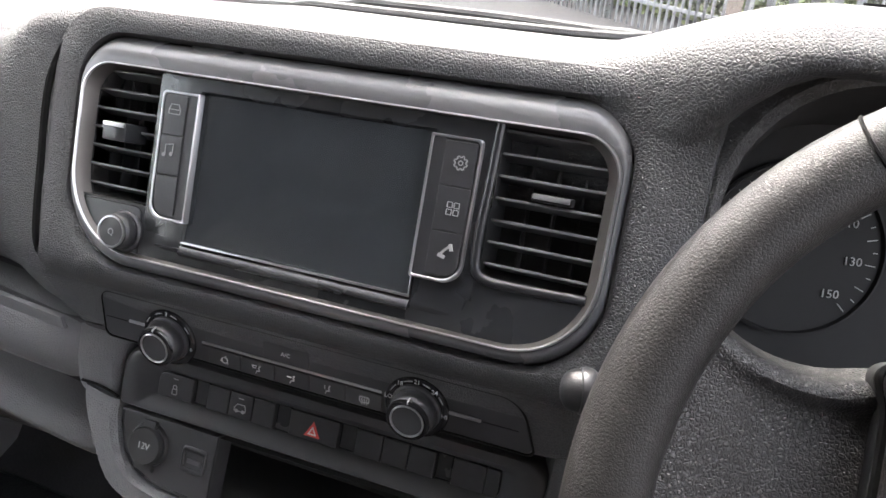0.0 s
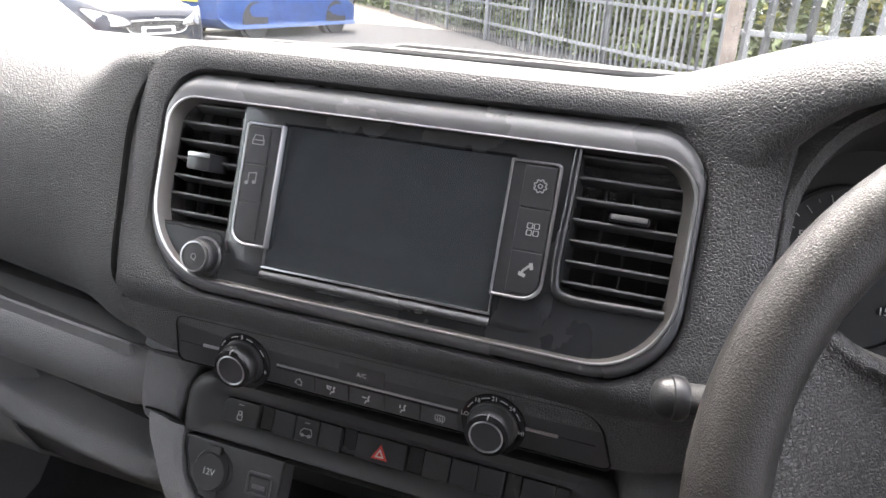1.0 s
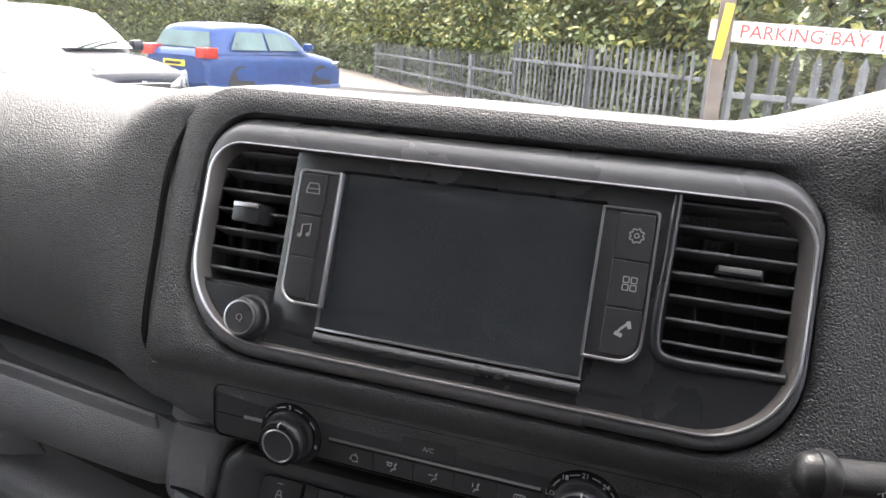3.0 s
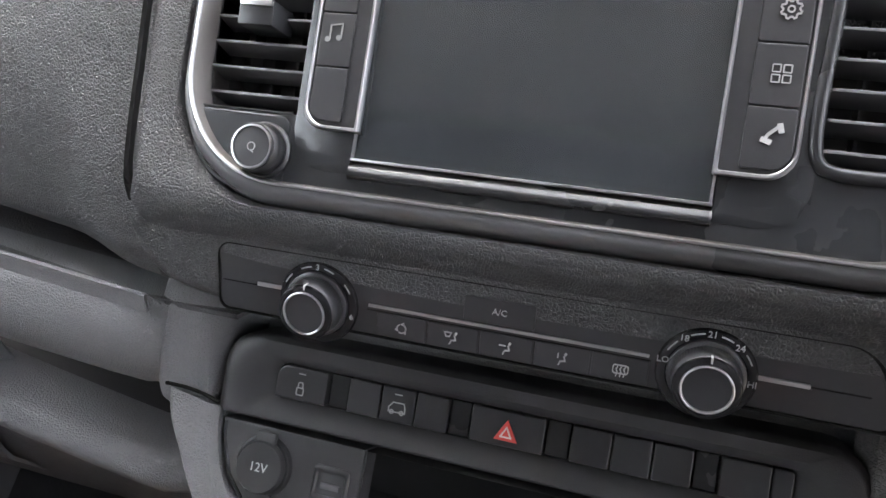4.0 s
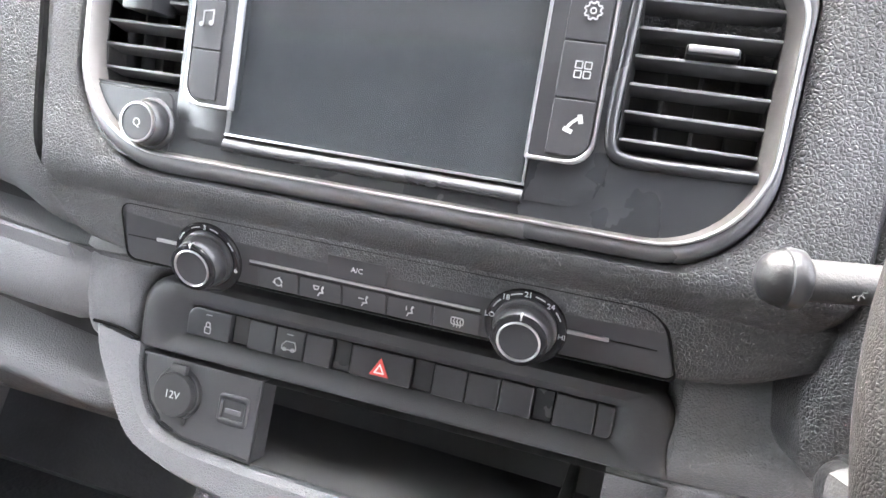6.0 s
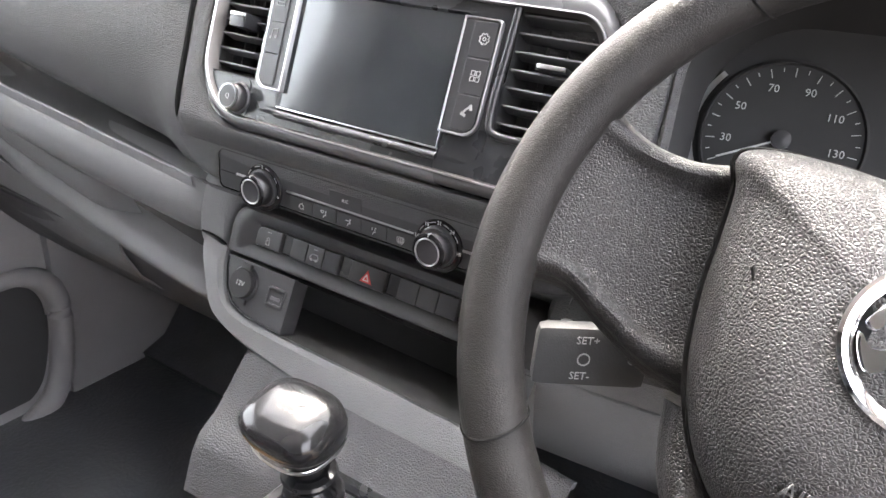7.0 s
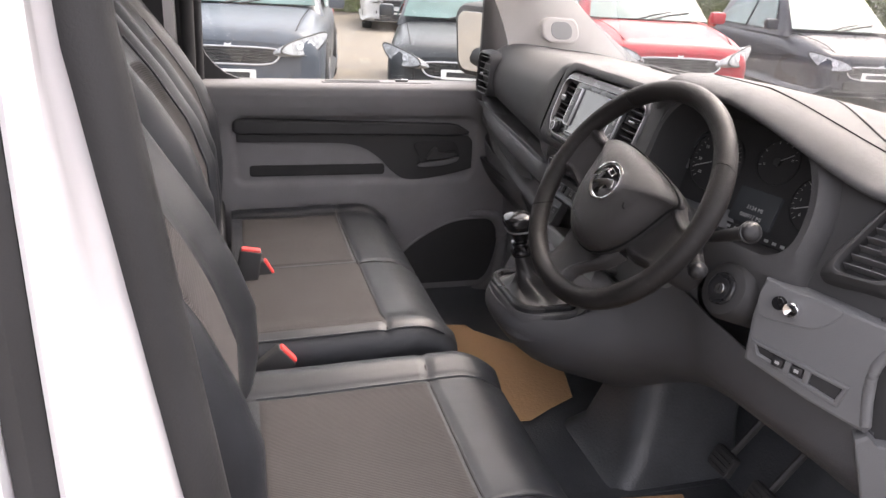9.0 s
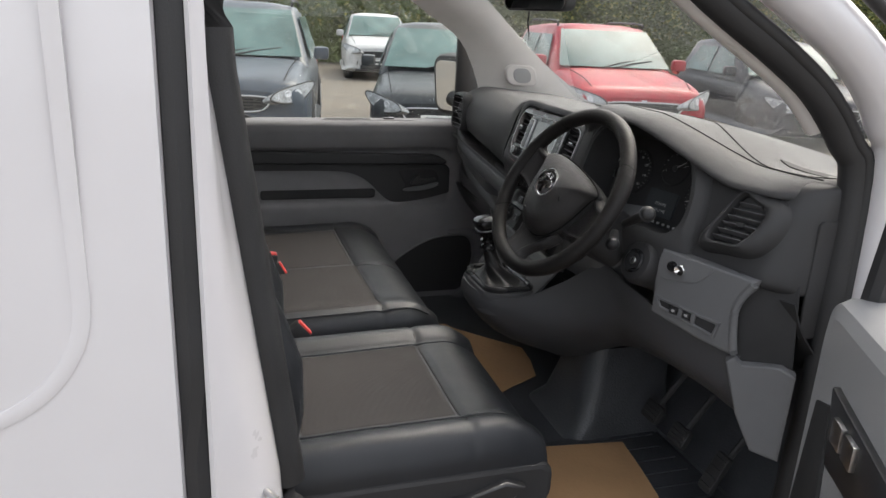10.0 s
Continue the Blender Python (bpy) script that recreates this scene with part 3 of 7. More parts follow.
part("window_frame", tube([Q @ Vector(p) for p in ((0.06, 0.76, -0.06), (0.10, 0.95, -0.06), (0.35, 1.3, -0.06), (0.6, 1.42, -0.06), (0.98, 1.42, -0.06), (0.99, 0.76, -0.06))], 0.02, 8), MATT, dd)


# ---- dashboard ----
dash = thing("dashboard", (0, 0.2, 0.6), "dusty black grained plastic dashboard, its top lightened for sky light", "dashboard")


def blend(a, b, t):
    t = min(1, max(0, t))
    t = t * t * (3 - 2 * t)
    return [(p[0] + (q[0] - p[0]) * t, p[1] + (q[1] - p[1]) * t) for p, q in zip(a, b)]


SIDE_L = [(0.56, 0.868), (0.40, 0.900), (0.25, 0.915), (0.14, 0.926), (0.092, 0.922), (0.054, 0.905), (0.027, 0.876), (0.014, 0.842), (0.017, 0.802), (0.040, 0.768), (0.13, 0.762)]
MID = [(0.60, 0.872), (0.42, 0.905), (0.25, 0.925), (0.14, 0.939), (0.085, 0.941), (0.060, 0.935), (0.052, 0.910), (0.055, 0.850), (0.06, 0.800), (0.075, 0.768), (0.13, 0.762)]
FLUSH = [(0.58, 0.870), (0.41, 0.902), (0.25, 0.920), (0.13, 0.934), (0.078, 0.938), (0.047, 0.932), (0.036, 0.906), (0.016, 0.853), (0.000, 0.805), (0.020, 0.768), (0.13, 0.762)]
HOOD = [(0.60, 0.878), (0.44, 0.918), (0.28, 0.955), (0.16, 0.975), (0.085, 0.984), (0.040, 0.982), (0.018, 0.972), (0.014, 0.962), (0.028, 0.955), (0.07, 0.95), (0.13, 0.945)]
SIDE_R = [(0.52, 0.868), (0.42, 0.885), (0.32, 0.898), (0.24, 0.905), (0.19, 0.905), (0.15, 0.898), (0.125, 0.885), (0.115, 0.875), (0.12, 0.865), (0.16, 0.86), (0.20, 0.855)]


def profile(x):
    if x < -0.16:
        low = 0.145 * (-x - 0.22) - 0.062
        drop = (0, 0, 0, 0, 0, 0, 0, 0.3, 0.7, 1, 1)
        side = [(y, z + low * w) for (y, z), w in zip(SIDE_L, drop)]
        flush = [(y, z + low * w) for (y, z), w in zip(FLUSH, drop)]
        if x < -0.206:
            return blend(side, flush, (x + 0.30) / 0.075)
        return blend(flush, MID, (x + 0.206) / 0.010)
    if x < 0.45:
        return blend(MID, HOOD, (x - 0.13) / 0.16)
    return blend(HOOD, SIDE_R, (x - 0.43) / 0.25)


def dash_row(x, n=44):
    e = max(0, -x - 0.74) / 0.1
    k = 0.33 * max(0, x - 0.66)
    k += 0.10 * max(0.0, (x - 0.735) / 0.06) ** 2
    return [(x, p[0] + 0.05 * e * e + k * min(1, max(0, (0.38 - p[0]) / 0.15)), p[1] - 0.02 * e * e) for p in spline(profile(x), n)]


part("top_pad", sheet([dash_row(x) for x in np.linspace(-0.80, 0.795, 110)], 0.004), DASH_TOP, dash)
part("top_joint", tube([tuple(Vector(dash_row(x)[17]) + Vector((0, 0, 0.0002))) for x in np.linspace(0.30, 0.785, 40)], 0.0013, 6), GAP, dash)
# a long slot and shallow tray on the top; dark sheets imitate their shade
def top_z(x, y):
    p = sorted(profile(x)[:5])
    return float(np.interp(y, [q[0] for q in p], [q[1] for q in p]))


def tray_edge(x):
    return (float(np.interp(x, (-0.43, -0.02, 0.10, 0.17), (0.405, 0.325, 0.32, 0.37))), float(np.interp(x, (-0.43, -0.2, 0.1, 0.17), (0.42, 0.485, 0.475, 0.39))))


xs = np.linspace(-0.43, 0.17, 26)
part("top_tray_shade", sheet([[(x, a + (b - a) * t, top_z(x, a + (b - a) * t) + 0.0035) for t in (0, 0.3, 0.7, 1)] for x in xs for a, b in [tray_edge(x)]], 0.003), VOID, dash)
part("tray_wall", sheet([[(x, tray_edge(x)[1], top_z(x, tray_edge(x)[1]) + h * math.sin(math.pi * min(1.0, max(0.0, (x + 0.43) / 0.60))) ** 0.5) for h in (0.0, 0.007, 0.014)] for x in xs], 0.003), VOID, dash)
part("tray_hood", tube([(x, tray_edge(x)[1] + 0.006, top_z(x, tray_edge(x)[1]) + 0.013 * math.sin(math.pi * min(1.0, max(0.0, (x + 0.43) / 0.60))) ** 0.5) for x in xs], 0.006, 8), DASH_TOP, dash)
for k in (0, 1):
    part("tray_rim", tube([(x, tray_edge(x)[k], top_z(x, tray_edge(x)[k]) + 0.003) for x in xs], 0.0055, 8), DASH_TOP, dash)

# centre surround with its opening, a padded ring
OPEN_R = (0.058, 0.052, 0.036, 0.030)
OPEN = rrect(-0.1880, 0.2015, -0.0290, 0.1335, OPEN_R, 10)


def pad_loop(d):
    k = min(1.0, d / 0.026)
    return rrect(-0.1880 - 0.027 * k, 0.2015 + 0.0455 * k, -0.0290 - 0.0245 * k, 0.1335 + 0.0195 * k, (0.058 - 0.046 * k, 0.052 - 0.02 * k, 0.030 - 0.016 * k, 0.036 + 0.006 * k), 10)


def pad_ring(outline, n):
    """The padded ring rolls back beneath the screen towards the climate panel."""
    return [(u, v, n - 0.0175 * (max(0.0, -0.029 - v) / 0.0245) ** 1.4) for u, v in outline]


PAD = [(pad_loop(0.026), -0.060), (pad_loop(0.026), -0.016), (pad_loop(0.0254), -0.003), (pad_loop(0.0235), 0.0018), (pad_loop(0.018), 0.0036), (pad_loop(0.012), 0.0042), (pad_loop(0.006), 0.0040), (pad_loop(0.002), 0.0028), (OPEN, -0.001), (OPEN, -0.03)]
part("centre_surround", loft([pad_ring(o, n) for o, n in PAD], F), DASH, dash)
part("seam", tube([F @ Vector((u, v, n)) for u, v, n in spline([(-0.165, 0.152, -0.012), (-0.195, 0.142, -0.004), (-0.2155, 0.10, 0.002), (-0.2165, 0.03, 0.002), (-0.2160, -0.02, 0.000), (-0.2145, -0.036, -0.006)], 30)], 0.0026, 6), GAP, dash)
BR = [rrect(-0.1876 + 0.0052 * t, 0.2011 - 0.0038 * t, -0.0286 + 0.0100 * t, 0.1331 - 0.0196 * t, (0.0578, 0.0518 - 0.0018 * t, 0.036 - 0.011 * t, 0.030 - 0.006 * t), 12) for t in (0.0, 0.05, 0.14, 0.26, 0.42, 0.6, 0.8, 1.0)]
part("brow", rings([(BR[0], -0.02), (BR[0], -0.0065), (BR[1], -0.0042), (BR[2], -0.0012), (BR[3], 0.0016), (BR[4], 0.0040), (BR[5], 0.0056), (BR[6], 0.0064), (BR[7], 0.0062), (BR[7], -0.02)], F), BROW, dash, "broad satin brow round the panel")
FR = [rrect(-0.1822 + a, 0.1972 - b, -0.0186 + c, 0.1135 - d, (0.058 - 0.7 * c, 0.050 - 0.7 * c, 0.025 - 0.5 * d, 0.023 - 0.5 * d), 12)
      for a, b, c, d in ((0, 0, 0, 0), (0.0004, 0.0004, 0.0003, 0.0003), (0.0014, 0.0014, 0.0010, 0.0010), (0.0022, 0.0022, 0.0016, 0.0015), (0.0066, 0.0078, 0.0036, 0.0026), (0.0070, 0.0082, 0.0040, 0.0030))]
FR_I = FR[5]
part("chrome_frame", rings([(FR[0], -0.02), (FR[0], 0.0066), (FR[1], 0.0076), (FR[2], 0.0078), (FR[3], 0.0068), (FR[3], -0.01)], F), CHROME, dash, "satin chrome frame round screen and vents")
part("frame_bevel", rings([(FR[3], 0.0066), (FR[4], -0.0012), (FR[5], -0.004), (FR[5], -0.02)], F), DULL, dash, "inner bevel, its chrome darkened for dim reflections")
part("panel_back", rings([(FR_I, -0.036), (FR_I, -0.003)], F, cap0=True), VOID, dash)

# lower pad round the climate panel: almost upright, its lower edge curled under
C = axes(F @ Vector((0, -0.0715, -0.0215)), (1, 0, 0), (0, 0.03, 1), (0, -1, 0.03)) @ Matrix.Translation((0, 0.0715, 0))
LOW = [tuple(p) for p in spline([(-0.2200, -0.050), (-0.2170, -0.060), (-0.2080, -0.0735), (-0.1930, -0.0815), (-0.160, -0.0865), (-0.10, -0.0905), (0.0, -0.0930), (0.10, -0.0920), (0.165, -0.0905), (0.186, -0.0890), (0.212, -0.0825), (0.246, -0.067), (0.280, -0.056), (0.32, -0.050)], 60)]
MEET = [(-0.2130 + (0.320 + 0.2130) * k / 59, -0.0445) for k in range(60)]


def low_pad(t, n):
    return [(a + (c - a) * t, b + (d - b) * t, n - 0.030 * max(0.0, (a + (c - a) * t - 0.19) / 0.13) ** 2) for (a, b), (c, d) in zip(MEET, LOW)]


part("lower_pad", loft([low_pad(-0.25, -0.004), low_pad(0.0, 0.0036), low_pad(0.2, 0.0032), low_pad(0.5, 0.0022), low_pad(0.85, 0.0022), low_pad(0.94, 0.0006), low_pad(0.985, -0.003), low_pad(1.0, -0.008), low_pad(0.98, -0.04)], C, ring=False), DASH, dash)

# passenger side: tray, grey rails, lower glove panel
def rise(x):
    return max(0.0, -x - 0.22)


rows = [[(x, y, z + 0.10 * rise(x)) for x in np.linspace(-0.81, -0.17, 20)] for y, z in spline([(0.16, 0.73), (0.15, 0.705), (0.11, 0.690), (0.06, 0.684), (0.02, 0.687)], 10)]
part("tray", sheet(rows, 0.003), DASH, dash)
rows = [[(x, y, z + 0.10 * rise(x)) for x in np.linspace(-0.81, -0.228, 20)] for y, z in ((0.010, 0.684), (0.009, 0.6955), (0.0115, 0.6965), (0.014, 0.684))]
part("tray_lip", sheet(rows, 0.001), GREY, dash)


def rail(z0, z1, k0, k1, y0, y1, q0=0.0, q1=0.0):
    """A rounded ledge; k0 and k1 say how its top and bottom climb towards the door, q0 and q1 how the climb grows."""
    rows = []
    for k in range(26):
        t = k / 25
        x = -0.815 + (0.815 - 0.185) * t
        zt, zb, y = z0 + k0 * rise(x) + q0 * rise(x) ** 2, z1 + k1 * rise(x) + q1 * rise(x) ** 2, y0 + (y1 - y0) * t + 0.03 * (1 - t) ** 6 + 0.035 * max(0, (x + 0.245) / 0.06) ** 2
        lift = 0.060 * max(0.0, (-x - 0.60) / 0.2) ** 2
        zt, zb = zt + lift, zb + 0.4 * lift
        m = (zt + zb) / 2
        rows.append([(x, q[0], q[1]) for q in spline([(y + 0.05, zt), (y + 0.012, zt + 0.001), (y + 0.001, zt - 0.008), (y - 0.002, m), (y + 0.006, zb + 0.006), (y + 0.03, zb)], 16)])
    return sheet(rows, 0.003)


part("grey_rail", rail(0.689, 0.626, 0.09, 0.07, 0.004, 0.008, 0.0, 0.082), GREY, dash, "grey plastic rail along the tray")
part("shelf", box(-0.81, -0.19, 0.04, 0.35, 0.548, 0.555, 0.003), MATT, dash)
part("shelf_back", box(-0.79, -0.19, 0.30, 0.34, 0.55, 0.78, 0.004), VOID, dash)
part("lower_rail", rail(0.565, 0.531, 0.12, 0.10, 0.03, 0.018, 0.14, 0.10), GREY, dash)
rows = [[(x, y + 0.02 * (x + 0.5) ** 2, z) for x in np.linspace(-0.82, -0.16, 14)] for y, z in spline([(0.05, 0.555), (0.055, 0.53), (0.10, 0.46), (0.20, 0.36), (0.34, 0.28)], 14)]
part("glove_panel", sheet(rows, 0.004), CONSOLE, dash)
rows = []
for x in np.linspace(-0.815, -0.40, 24):
    lift = 0.4 * 0.060 * max(0.0, (-x - 0.60) / 0.2) ** 2
    zt, zb = 0.626 + 0.07 * rise(x) + 0.082 * rise(x) ** 2 + lift + 0.006, 0.565 + 0.12 * rise(x) + 0.14 * rise(x) ** 2 - 0.004
    turn = 0.03 * max(0.0, (x + 0.45) / 0.05) ** 2 + 0.03 * max(0.0, (-x - 0.74) / 0.08) ** 2
    rows.append([(x, y + turn, zb + (zt - zb) * t) for y, t in ((0.030, 1.0), (0.020, 0.85), (0.022, 0.4), (0.034, 0.0))])
part("side_panel", sheet(rows, 0.003), GREY, dash, "grey plastic panel below the rail")
rows = []
for x in np.linspace(-0.815, -0.42, 20):
    zt = 0.531 + 0.10 * rise(x) + 0.10 * rise(x) ** 2 + 0.008
    rows.append([(x, y + 0.03 * max(0.0, (-x - 0.74) / 0.08) ** 2, zt + (0.455 - zt) * t) for y, t in ((0.034, 0.0), (0.040, 0.25), (0.062, 0.65), (0.10, 1.0))])
part("knee_panel", sheet(rows, 0.003), GREY, dash)

# driver's side: face round the instrument opening
bi = rrect(0.256, 0.605, -0.055, 0.158, (0.05, 0.05, 0.155, 0.08), 10)
bo = rrect(0.236, 0.636, -0.125, 0.176, (0.02, 0.05, 0.17, 0.03), 10)
pivot = F @ Vector((0.26, 0, 0))
FB = Matrix.Translation(pivot) @ Matrix.Rotation(radians(11), 4, "Z") @ Matrix.Translation(-pivot) @ F
bm_mid = rrect(0.251, 0.618, -0.066, 0.163, (0.05, 0.05, 0.16, 0.08), 10)
part("binnacle", rings([(bo, -0.09), (bo, -0.03), (rrect(0.246, 0.628, -0.085, 0.170, (0.05, 0.05, 0.165, 0.06), 10), -0.008), (bm_mid, 0.0), (bi, -0.003)], FB), DASH, dash)
part("binnacle_cowl", rings([(bi, -0.0035), (rrect(0.262, 0.600, -0.048, 0.152, (0.05, 0.05, 0.15, 0.075), 10), -0.03), (rrect(0.268, 0.592, -0.04, 0.145, (0.05, 0.05, 0.14, 0.07), 10), -0.125)], FB), VOID, dash)
rows = []
face = spline([(0.180, 0.899), (0.160, 0.892), (0.146, 0.877), (0.130, 0.845), (0.115, 0.80), (0.099, 0.755), (0.087, 0.72), (0.092, 0.70), (0.13, 0.685)], 28)
for x in np.linspace(0.59, 0.765, 20):
    rows.append([(x, y + 0.33 * (x - 0.66), z) for y, z in face])
for a in np.linspace(8, 88, 9):
    q = radians(a)
    rows.append([(0.765 + 0.044 * math.sin(q), y + 0.035 + 0.055 * (1 - math.cos(q)) + 0.012 * math.sin(q), z) for y, z in face])
rows.append([(0.809, y + 0.175, z) for y, z in face])
# smoother than DASH, and darkened to make up for strong doorway light
part("driver_end", sheet(rows, 0.004), MATT, dash, "smooth black end moulding")
part("end_panel", plate(rrect(0.205, 0.29, 0.60, 0.835, 0.012), -0.002, 0.003, axes((0.809, 0, 0), (0, 1, 0), (0, 0, 1), (1, 0, 0)), 0.002), MATT, dash)
part("defrost_outlet", sheet([[(x, y0 + (y1 - y0) * t, top_z(x, y0 + (y1 - y0) * t) + 0.0025) for t in (0, 0.5, 1)] for x, y0, y1 in ((0.62, 0.262, 0.266), (0.66, 0.250, 0.285), (0.72, 0.245, 0.295), (0.765, 0.25, 0.295))], 0.002), VOID, dash)
part("top_seam", tube([(x, y, top_z(x, y) + 0.001) for x, y in spline([(0.30, 0.24), (0.42, 0.225), (0.53, 0.20), (0.62, 0.195), (0.72, 0.205), (0.78, 0.222)], 26)], 0.0016, 6), VOID, dash)
part("lower_backing", sheet([[(x, y + 0.02 + 0.36 * max(0, x - 0.58), z) for x in np.linspace(0.26, 0.82, 10)] for y, z in spline([(0.07, 0.68), (0.10, 0.62), (0.16, 0.55), (0.22, 0.50), (0.34, 0.47)], 14)], 0.004), VOID, dash)
part("side_closure", box(-0.86, -0.80, 0.14, 0.62, 0.06, 0.80, 0.01), DOOR_GREY, dash)
part("side_closure", box(0.80, 0.85, 0.30, 0.62, 0.06, 0.80, 0.01), MATT, dash)
part("under_cover", box(-0.80, 0.86, 0.50, 0.56, 0.5, 0.86, 0.01), VOID, dash)


# ---- screen unit in the centre panel ----
unit = thing("infotainment_unit", (0, 0.0, 0.80), "switched-off touchscreen unit with black key strips edged in chrome", "infotainment screen")
part("housing", rings([(rrect(-0.119, 0.123, -0.008, 0.1155, (0.02, 0.02, 0.006, 0.006)), -0.03), (rrect(-0.119, 0.123, -0.008, 0.1155, (0.02, 0.02, 0.006, 0.006)), 0.0024),
                              (rrect(-0.1165, 0.1205, -0.006, 0.113, (0.01, 0.01, 0.004, 0.004)), 0.003), (rrect(-0.086, 0.085, -0.003, 0.103, 0.002), 0.003), (rrect(-0.0845, 0.0835, -0.001, 0.1015, 0.001), 0.0005)], F, cap0=False), HOUSING, unit)
part("screen", plate(rrect(-0.0845, 0.0835, -0.001, 0.1015, 0.001), -0.004, 0.0012, F, 0.0004), SCREEN, unit, "dark dusty screen glass")
part("lower_lip", loft([[tuple(F @ Vector((u, v, n))) for u in np.linspace(-0.0858, 0.0848, 8)] for v, n in spline([(-0.0008, 0.0012), (-0.003, 0.0036), (-0.006, 0.0056), (-0.008, 0.0058), (-0.0098, 0.0038), (-0.0105, 0.0)], 14)], ring=False), HOUSING, unit)
part("bright_edge", box(-0.0855, 0.0845, -0.0012, 0.0002, 0.001, 0.0046, 0.0004, F), CHROME, unit)
part("bright_edge", box(0.0832, 0.0842, -0.001, 0.014, 0.001, 0.0044, 0.0003, F), CHROME, unit)


def key_strip(s):
    """Three keys in a chrome bracket; s is the side of the screen."""
    a, b = (-0.1125, -0.0842) if s < 0 else (0.0832, 0.1145)
    r = (0.010, 0.001, 0.001, 0.003) if s < 0 else (0.001, 0.012, 0.003, 0.001)
    strip = part("key_strip", plate(rrect(a, b, 0.014, 0.0995, r), 0.0, 0.0055, F, 0.0008), SATIN, unit)
    part("chrome_edge", band(rrect(a - 0.0008, b + 0.0008, 0.0125, 0.1005, r), rrect(a + 0.0009, b - 0.0009, 0.0145, 0.0988, r), 0.0, 0.0068, F, 0.0006), CHROME, unit)
    w0, w1 = (a + 0.002, b - 0.0085) if s < 0 else (a + 0.009, b - 0.002)
    for k in range(3):
        v0 = 0.0165 + 0.0272 * k
        rr = (0.007 if s < 0 and k == 0 else 0.001, 0.008 if s > 0 and k == 0 else 0.001, 0.001, 0.001)
        part("key", plate(rrect(w0, w1, v0, v0 + 0.0266, rr), 0.005, 0.0066, F, 0.0005), SATIN, strip)
    return strip


ks = key_strip(-1)
kr = key_strip(1)
# printed marks: car, note, cog, four squares, handset
bm = stroke([(-0.106, 0.085), (-0.106, 0.088), (-0.1045, 0.0915), (-0.0985, 0.0915), (-0.097, 0.088), (-0.097, 0.085)], 0.0006, at(F, 0, 0, 0.0067), closed=True)
stroke([(-0.106, 0.088), (-0.097, 0.088)], 0.0006, at(F, 0, 0, 0.0067), bm=bm)
part("car_mark", bm, ICON_DIM, ks)
bm = stroke([(-0.105, 0.057), (-0.105, 0.064), (-0.099, 0.065), (-0.099, 0.058)], 0.0007, at(F, 0, 0, 0.0067))
for u, v in ((-0.1062, 0.057), (-0.1002, 0.058)):
    add(bm, rings([(circle(u, v, 0.0014, 10), 0.0067), (circle(u, v, 0.0014, 10), 0.0073)], F, True, True))
part("note_mark", bm, ICON_DIM, ks)
bm = bmesh.new()
cog = [(0.1035 + (0.0042 if (k // 2) % 2 else 0.0034) * math.cos(2 * math.pi * k / 32), 0.085 + (0.0042 if (k // 2) % 2 else 0.0034) * math.sin(2 * math.pi * k / 32)) for k in range(32)]
stroke(cog, 0.0007, at(F, 0, 0, 0.0067), bm=bm, closed=True)
stroke(circle(0.1035, 0.085, 0.0013, 12), 0.0006, at(F, 0, 0, 0.0067), bm=bm, closed=True)
part("cog_mark", bm, ICON, kr)
bm = bmesh.new()
for du in (-0.0022, 0.0022):
    for dv in (-0.0022, 0.0022):
        stroke(rrect(0.1035 + du - 0.0016, 0.1035 + du + 0.0016, 0.0575 + dv - 0.0016, 0.0575 + dv + 0.0016, 0.0003, 1), 0.0005, at(F, 0, 0, 0.0067), bm=bm, closed=True)
part("squares_mark", bm, ICON, kr)
bm = stroke([tuple(p) for p in spline([(0.1062, 0.0355), (0.1045, 0.034), (0.1020, 0.0315), (0.1005, 0.0290)], 8)], 0.0014, at(F, 0, 0, 0.0067))
stroke([(0.1062, 0.0355), (0.1068, 0.0335)], 0.0022, at(F, 0, 0, 0.0067), bm=bm)
stroke([(0.1002, 0.0290), (0.1024, 0.0283)], 0.0022, at(F, 0, 0, 0.0067), bm=bm)
part("handset_mark", bm, ICON, kr)

# lower fascia with the volume knob
low = thing("lower_fascia", (0, 0.0, 0.79), "graphite satin plastic strip beneath screen and vents", "fascia panel")
strip = rrect(-0.1805, 0.1945, -0.0235, 0.030, (0.040, 0.0405, 0.002, 0.002), 10)[:22] + [(0.1945, 0.0195), (0.114, 0.0195), (0.110, 0.008), (0.105, -0.002), (-0.101, -0.002), (-0.106, 0.008), (-0.110, 0.0185), (-0.1805, 0.0185)]
part("strip", rings([(strip, -0.03), (strip, -0.001), ([(u, v) for u, v in strip], 0.0022)], F, True, True), HOUSING, low)
part("knob_recess", plate(rrect(-0.1775, -0.121, -0.021, 0.0175, (0.034, 0.006, 0.006, 0.003)), 0.0015, 0.0030, F, 0.001), HOUSING, low)
part("shadow_gap", tube([F @ Vector((u, 0.0188, 0.0022)) for u in np.linspace(-0.178, -0.121, 4)], 0.0006, 6), VOID, low)
K = at(F, -0.1335, -0.0015, 0.0015) @ Matrix.Diagonal((0.76, 0.76, 0.85, 1))
kn = thing("volume_knob", (-0.139, 0.0, 0.80), "round black volume knob with a chrome ring", "knob")
part("base", lathe([(0.0195, -0.004), (0.0195, 0.003), (0.018, 0.0045), (0.0, 0.0045)], K), SATIN, kn)


def ribbed(r0, r1, h0, h1, M, teeth=60, depth=0.0004):
    out = []
    for r, h in ((r0, h0), (r1, h1)):
        out.append(([(u * (1 - (depth / r) * (k % 2)), v * (1 - (depth / r) * (k % 2))) for k, (u, v) in enumerate(circle(0, 0, r, teeth * 2))], h))
    return rings(out, M, True, True)


